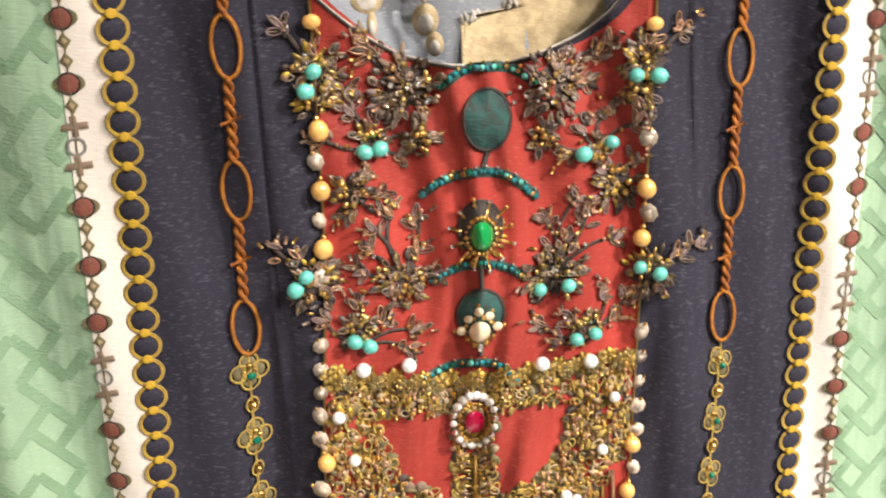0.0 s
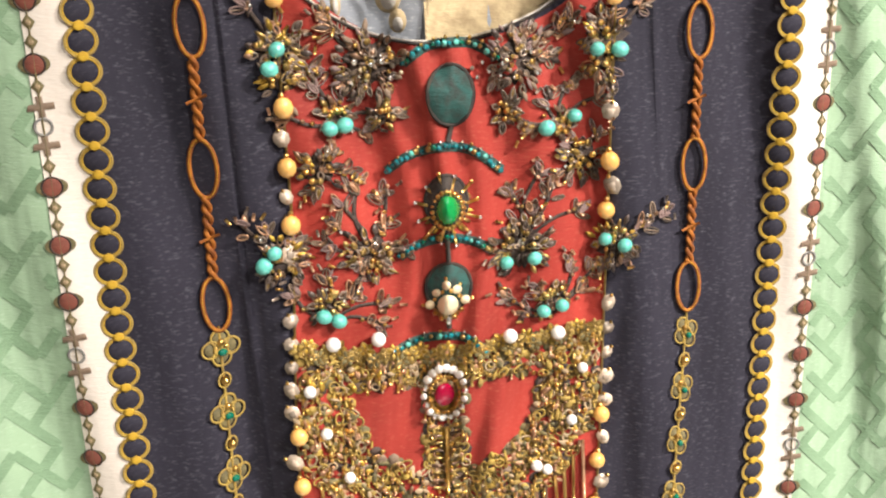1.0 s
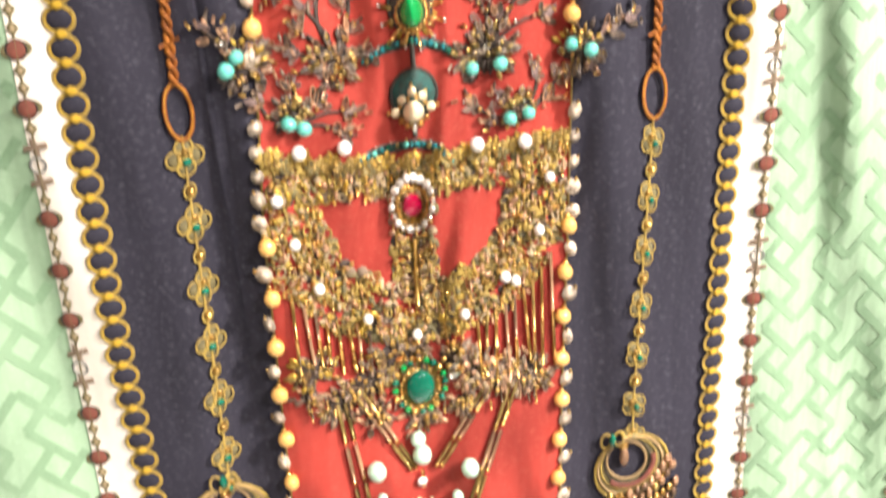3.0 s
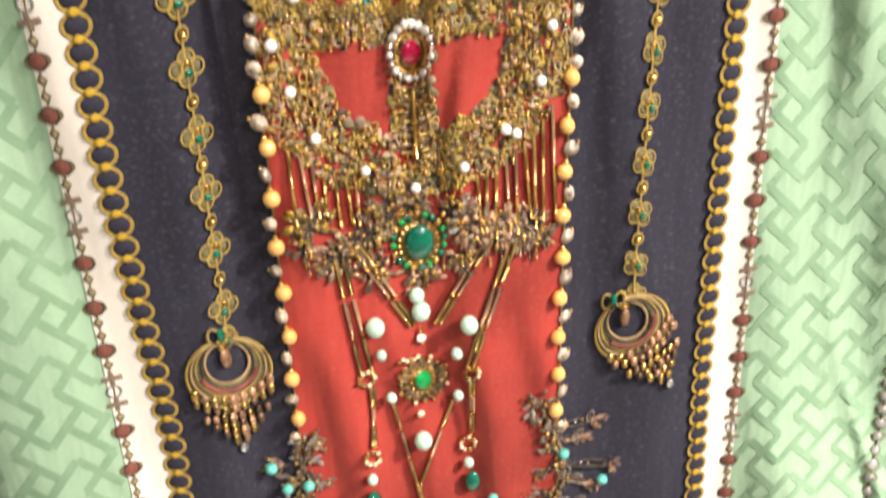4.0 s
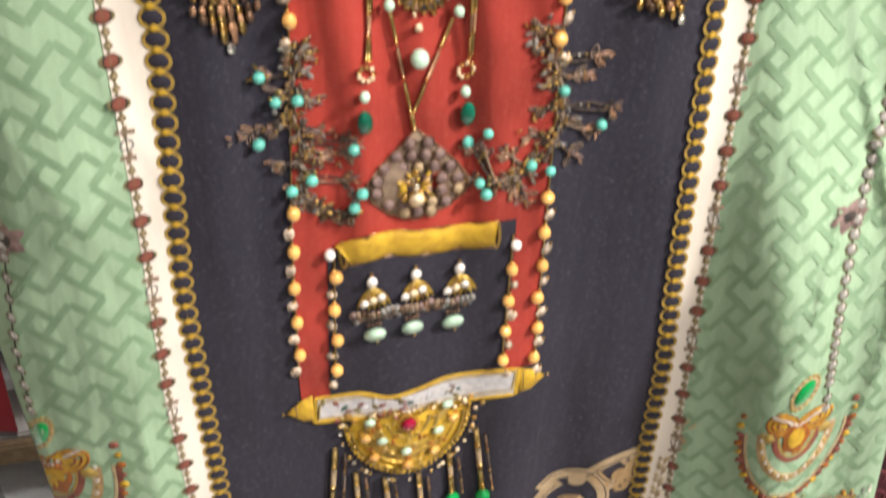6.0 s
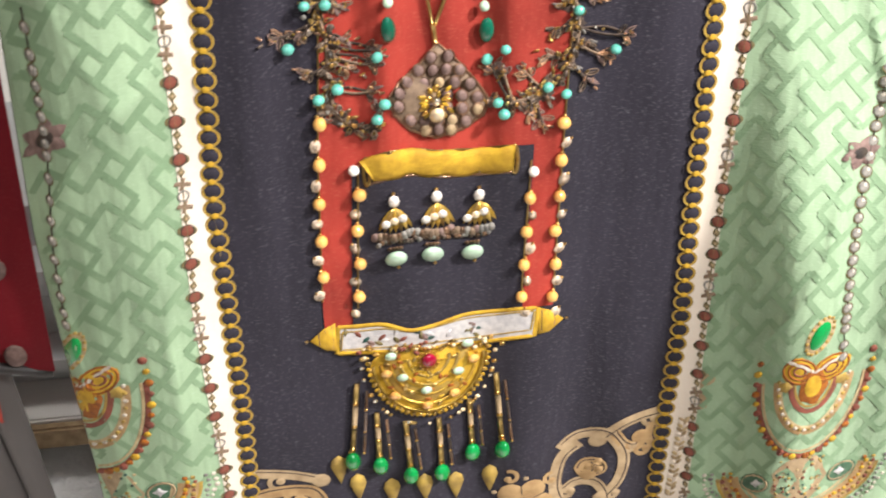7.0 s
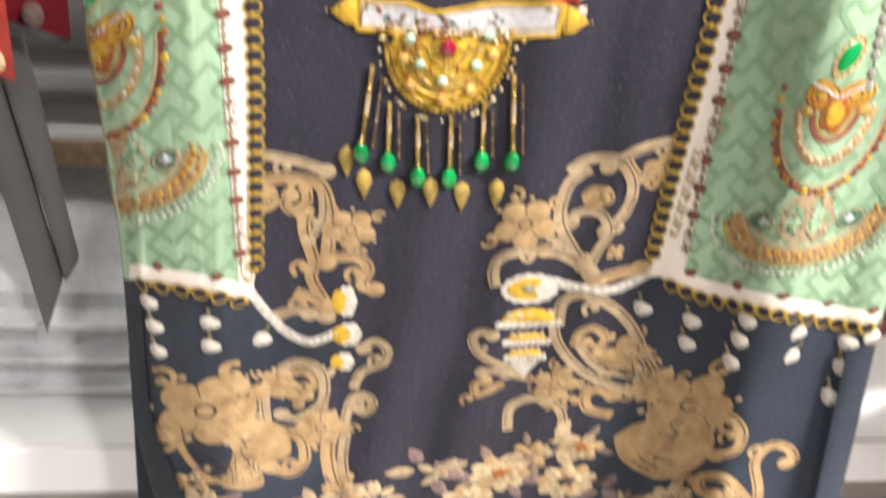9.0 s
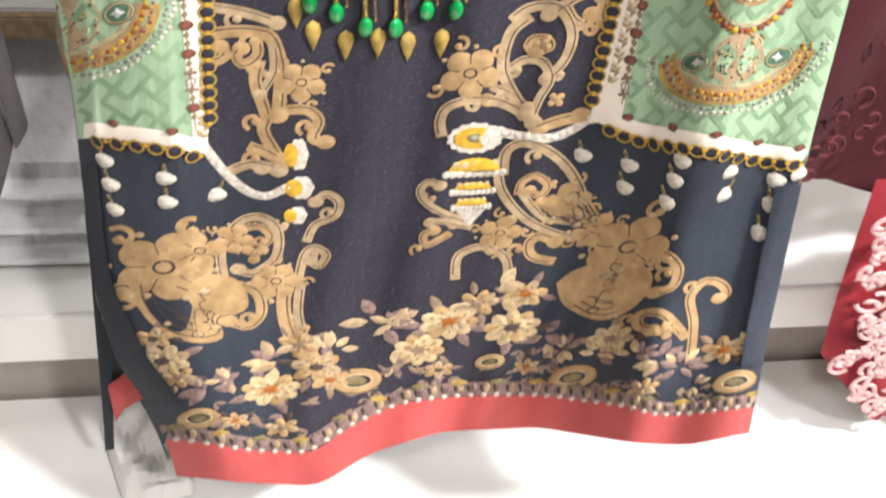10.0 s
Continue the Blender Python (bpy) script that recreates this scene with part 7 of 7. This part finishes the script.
hanger = thing("clothes_hanger", "dark metal clothes hanger inside the kurta's shoulders", "hanger")
b = Acc()
b.v = []
arm = [(-0.10, -0.02, 1.545), (-0.05, -0.02, 1.575), (0.0, -0.02, 1.60), (0.05, -0.02, 1.575), (0.10, -0.02, 1.545)]
b.tube([(p[0], p[2], 0.0) for p in smooth(arm, 5)], 0.006, STEEL, 8)
b.v = [(x, 0.012 - h, z) for x, z, h in b.v]
new_arm = new("arms", b.mesh("arms", raw=True))
new_arm.parent = hanger
b = Acc()
b.tube([(p[0], p[1], 0.0) for p in smooth([(0.0, 1.60), (0.0, 1.66), (0.012, 1.69), (0.0, 1.71), (-0.012, 1.695)], 6)], 0.003, STEEL, 8)
b.v = [(x, 0.012 - h, z) for x, z, h in b.v]
hk = new("hook", b.mesh("hook", raw=True))
hk.parent = hanger
rail = thing("clothes_rail", "grey steel rail fixed to the back board", "clothes rail")
part("rod", box_mesh("rod", -1.4, 1.5, 0.004, 0.020, 1.694, 1.710, STEEL, 0.003), rail)
for x in (-1.2, 1.3):
    part("bracket", box_mesh("bracket", x, x + 0.03, 0.014, 0.645, 1.690, 1.714, STEEL, 0.003), rail)

# ---- neighbouring garments, shelf goods and housings added for the unseen lamps ----
def drape(name, x0, x1, lo, hi, y, mat, nx=30, nz=30, wave=0.006, freq=60, lean=0.0):
    """A hanging sheet in world metres; lo and hi give its lower and upper edge by x."""
    a = Acc()
    vs = []
    for i in range(nx + 1):
        x = x0 + (x1 - x0) * i / nx
        for j in range(nz + 1):
            z = lo(x) + (hi(x) - lo(x)) * j / nz
            vs.append((x + lean * (z - lo(x)), y + wave * math.sin(x * freq + 1.5 * math.sin(z * 6)) + 0.3 * wave * math.sin(x * freq * 2.7), z))
    n = nz + 1
    a.add(vs, [(i * n + j, (i + 1) * n + j, (i + 1) * n + j + 1, i * n + j + 1) for i in range(nx) for j in range(nz)], mat)
    return a.mesh(name, raw=True)


def on_wall(acc, y):
    """Turns chart pieces into ones that lie on an upright sheet at y."""
    acc.v = [(x, y - h, z) for x, z, h in acc.v]
    return acc


red_kurta = thing("red_kurta", "red kurta with navy beaded yoke hanging beside the navy one", "kurta")
part("back_cloth", drape("back_cloth", -0.56, -0.203, lambda x: 0.787 + 0.25 * max(0, min(0.06, -0.21 - x)), lambda x: 1.45, 0.085, CRIMSON, wave=0.005), red_kurta, "dark red cloth")
part("front_cloth", drape("front_cloth", -0.60, -0.231, lambda x: 0.772 + 0.3 * max(0, min(0.06, -0.24 - x)) + 0.004 * math.sin(x * 70), lambda x: 1.45, 0.055, RED, wave=0.006), red_kurta, "bright red cloth")
part("navy_yoke", drape("navy_yoke", -0.60, -0.234, lambda x: 0.868 + 0.004 * math.sin(x * 90), lambda x: 1.45, 0.046, NAVY, wave=0.006), red_kurta, "navy yoke thick with beads")
random.seed(81)
a = Acc()
for i in range(560):
    x, z = random.uniform(-0.30, -0.235), 0.848 + 0.13 * random.random() ** 1.3
    m = random.choice((PEARL_C, OLDGOLD, YFOIL, YFOIL, SMOKE, BRONZE, INK_GREY, INK_YELLOW))
    if i % 2:
        a.leaf(x, z, random.uniform(0, 6.28), 0.008, 0.004, 0.002, m)
    else:
        a.ball(x, z, 0.004, random.uniform(0.0014, 0.0030), m, n=7, k=5)
part("bead_embroidery", on_wall(a, 0.040).mesh("bead_embroidery", raw=True), red_kurta, "dense pale and gold beading", "stuff")
for k in range(9):
    for x, y, k2 in ((-0.2395, 0.045, 0), (-0.222, 0.076, 1)):
        z = 0.792 + 0.030 * k + 0.012 * k2
        if k2 and k % 2:
            continue
        a = Acc()
        a.ball(x - 0.002 * math.sin(k), z, 0.001, 0.0064, INK_CREAM if not k2 else INK_MAUVE, rz=0.0080, rh=0.002, n=14, k=6)
        part("pearl_print", on_wall(a, y).mesh("pearl_print", raw=True), red_kurta)
a = Acc()
a.tube([(x, 0.785 + 0.25 * max(0, min(0.06, -0.21 - x)), 0.0) for x in np.linspace(-0.33, -0.204, 20)], 0.0035, DARKSTEEL, 6)
part("hem_edge", on_wall(a, 0.082).mesh("hem_edge", raw=True), red_kurta, "black hem edge")

trousers = thing("grey_trousers", "pair of narrow grey trousers hanging under the red kurta", "trousers")
for crease, outline in ((0.5, [(-0.2946, 0.88), (-0.2734, 0.88), (-0.2300, 0.574), (-0.2460, 0.522)]), (0.35, [(-0.2722, 0.88), (-0.2480, 0.88), (-0.2185, 0.590), (-0.2290, 0.574)])):
    a = Acc()
    (x0, z0), (x1, z1), (x2, z2), (x3, z3) = outline
    vs = []
    for j in range(25):
        t = j / 24
        l, r = (x0 + (x3 - x0) * t, z0 + (z3 - z0) * t), (x1 + (x2 - x1) * t, z1 + (z2 - z1) * t)
        for q, hh in ((0, 0.0), (0.06, 0.005), (crease, 0.009), (0.94, 0.005), (1, 0.0), (0.94, -0.005), (0.06, -0.005)):
            vs.append((l[0] + (r[0] - l[0]) * q, l[1] + (r[1] - l[1]) * q, hh + 0.001 * math.sin(t * 14 + q * 3)))
    fs = [(j * 7 + q, j * 7 + (q + 1) % 7, (j + 1) * 7 + (q + 1) % 7, (j + 1) * 7 + q) for j in range(24) for q in range(7)] + [tuple(range(7)), tuple(range(168, 175))]
    a.add(vs, fs, CHARCOAL)
    part("leg", on_wall(a, 0.115).mesh("leg", raw=True), trousers)
a = Acc()
a.tube([(-0.265, 0.87, 0), (-0.265, 1.60, 0)], 0.004, STEEL, 6)
part("hanging_strap", on_wall(a, 0.115).mesh("hanging_strap", raw=True), trousers)

# a narrow upper shelf with folded cloth
upper = thing("upper_shelf", "narrow shelf with a tan edge above the white step", "shelf")
part("board", box_mesh("board", -1.3, -0.02, 0.262, 0.640, 0.565, 0.590, PLINTH, 0.002), upper)
part("edge_strip", box_mesh("edge_strip", -1.3, -0.02, 0.252, 0.2615, 0.567, 0.588, INK_TAN2, 0.002), upper, "tan edge strip")
random.seed(91)


def folded(name, x0, x1, y0, y1, z, n, th, mat, label):
    t = thing(name, label, "cloth")
    for i in range(n):
        dx, dy = random.uniform(-0.012, 0.012), random.uniform(-0.008, 0.008)
        part("fold", box_mesh("fold", x0 + dx, x1 + dx, y0 + dy, y1 + dy, z + i * th + 0.0005, z + (i + 1) * th - 0.0005, mat, th * 0.42), t)


folded("folded_cloth", -0.62, -0.14, 0.28, 0.52, 0.590, 2, 0.084, GREYCLOTH, "stack of folded pale grey cloth on the upper shelf")
folded("folded_cloth", -0.72, -0.175, 0.135, 0.54, 0.410, 3, 0.040, LINENGREY, "stack of folded grey-white cloth on the white step")
folded("folded_cloth", 0.36, 0.44, 0.16, 0.34, 0.410, 2, 0.030, LINEN, "small folded white cloth on the white step")

def tissue(x, y, w, d, turn, label):
    """A crumpled sheet of packing tissue lying on the plinth."""
    t = thing("tissue_paper", label, "paper")
    a, n = Acc(), 12
    c, sn = math.cos(turn), math.sin(turn)
    vs = []
    for i in range(n + 1):
        for j in range(n + 1):
            u, v = (i / n - 0.5) * w, (j / n - 0.5) * d
            lift = 0.004 + 0.008 * abs(math.sin(u * 70 + v * 30)) + 0.006 * abs(math.sin(v * 90 - u * 25)) + random.uniform(0, 0.003)
            vs.append((x + u * c - v * sn, y + u * sn + v * c, 0.268 + lift * (0.25 if i in (0, n) or j in (0, n) else 1)))
    a.add(vs, [(i * (n + 1) + j, (i + 1) * (n + 1) + j, (i + 1) * (n + 1) + j + 1, i * (n + 1) + j + 1) for i in range(n) for j in range(n)], LINEN)
    part("sheet", a.mesh("sheet", flat=True, raw=True), t)


tissue(-0.150, 0.060, 0.06, 0.10, 0.25, "crumpled white tissue paper on the plinth under the hem")

# maroon and crimson garments on the other side
maroon = thing("maroon_kurta", "dark maroon kurta with tonal stitched scrolls", "kurta")
part("cloth", drape("cloth", 0.325, 0.80, lambda x: 0.566 + 0.004 * math.sin(x * 25), lambda x: 1.45, 0.060, MAROON, wave=0.010, freq=38), maroon)
random.seed(95)
a = Acc()
for i in range(60):
    x, z = random.uniform(0.345, 0.60), random.uniform(0.59, 0.84)
    r, w0 = random.uniform(0.006, 0.013), random.uniform(0, 6.28)
    pts = [(x + r * (1 - 0.55 * t / 5) * math.cos(w0 + t), z + r * (1 - 0.55 * t / 5) * math.sin(w0 + t)) for t in np.linspace(0, 5, 16)]
    a.ribbon(pts, 0.0028, 0.0, INK_MAROON, 0.0015)
part("scroll_stitching", on_wall(a, 0.048).mesh("scroll_stitching", raw=True), maroon, "tonal maroon scrolls", "stuff")
crimson = thing("crimson_dress", "crimson dress hem with pale pink stitched scrolls", "dress")
LEAN = -0.165
lo = lambda x: max(0.300, 0.389 - 1.05 * max(0, x - 0.433))
part("cloth", drape("cloth", 0.433, 0.80, lo, lambda x: 0.60, 0.030, CRIMSON, wave=0.008, freq=45, lean=LEAN), crimson)
a = Acc()
for i in range(120):
    x = random.uniform(0.443, 0.66)
    z = random.uniform(lo(x) + 0.010, min(0.57, lo(x) + 0.20))
    x += LEAN * (z - lo(x))
    r, w0 = random.uniform(0.007, 0.017), random.uniform(0, 6.28)
    pts = [(x + r * (1 - 0.6 * t / 5) * math.cos(w0 + t), z + r * (1 - 0.6 * t / 5) * math.sin(w0 + t)) for t in np.linspace(0, 5, 14)]
    a.ribbon(pts, 0.0044, 0.0, INK_PINK, 0.0016)
    for k in range(2):
        a.leaf(x, z, w0 + k * 2, 0.012, 0.006, 0.001, INK_PINK)
part("scroll_stitching", on_wall(a, 0.020).mesh("scroll_stitching", raw=True), crimson, "pale pink scrolls", "stuff")
a = Acc()
a.tube([(0.6, 0.60, 0), (0.6, 1.70, 0)], 0.004, STEEL, 6)
part("hanging_strap", on_wall(a, 0.025).mesh("hanging_strap", raw=True), crimson)

# made-up housings, out of view, one above each of three added lamps
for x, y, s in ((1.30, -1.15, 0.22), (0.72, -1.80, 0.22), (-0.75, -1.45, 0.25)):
    sp = thing("added_spotlight", "unseen square spotlight housing added above a lamp", "spotlight", "ceiling spotlights")
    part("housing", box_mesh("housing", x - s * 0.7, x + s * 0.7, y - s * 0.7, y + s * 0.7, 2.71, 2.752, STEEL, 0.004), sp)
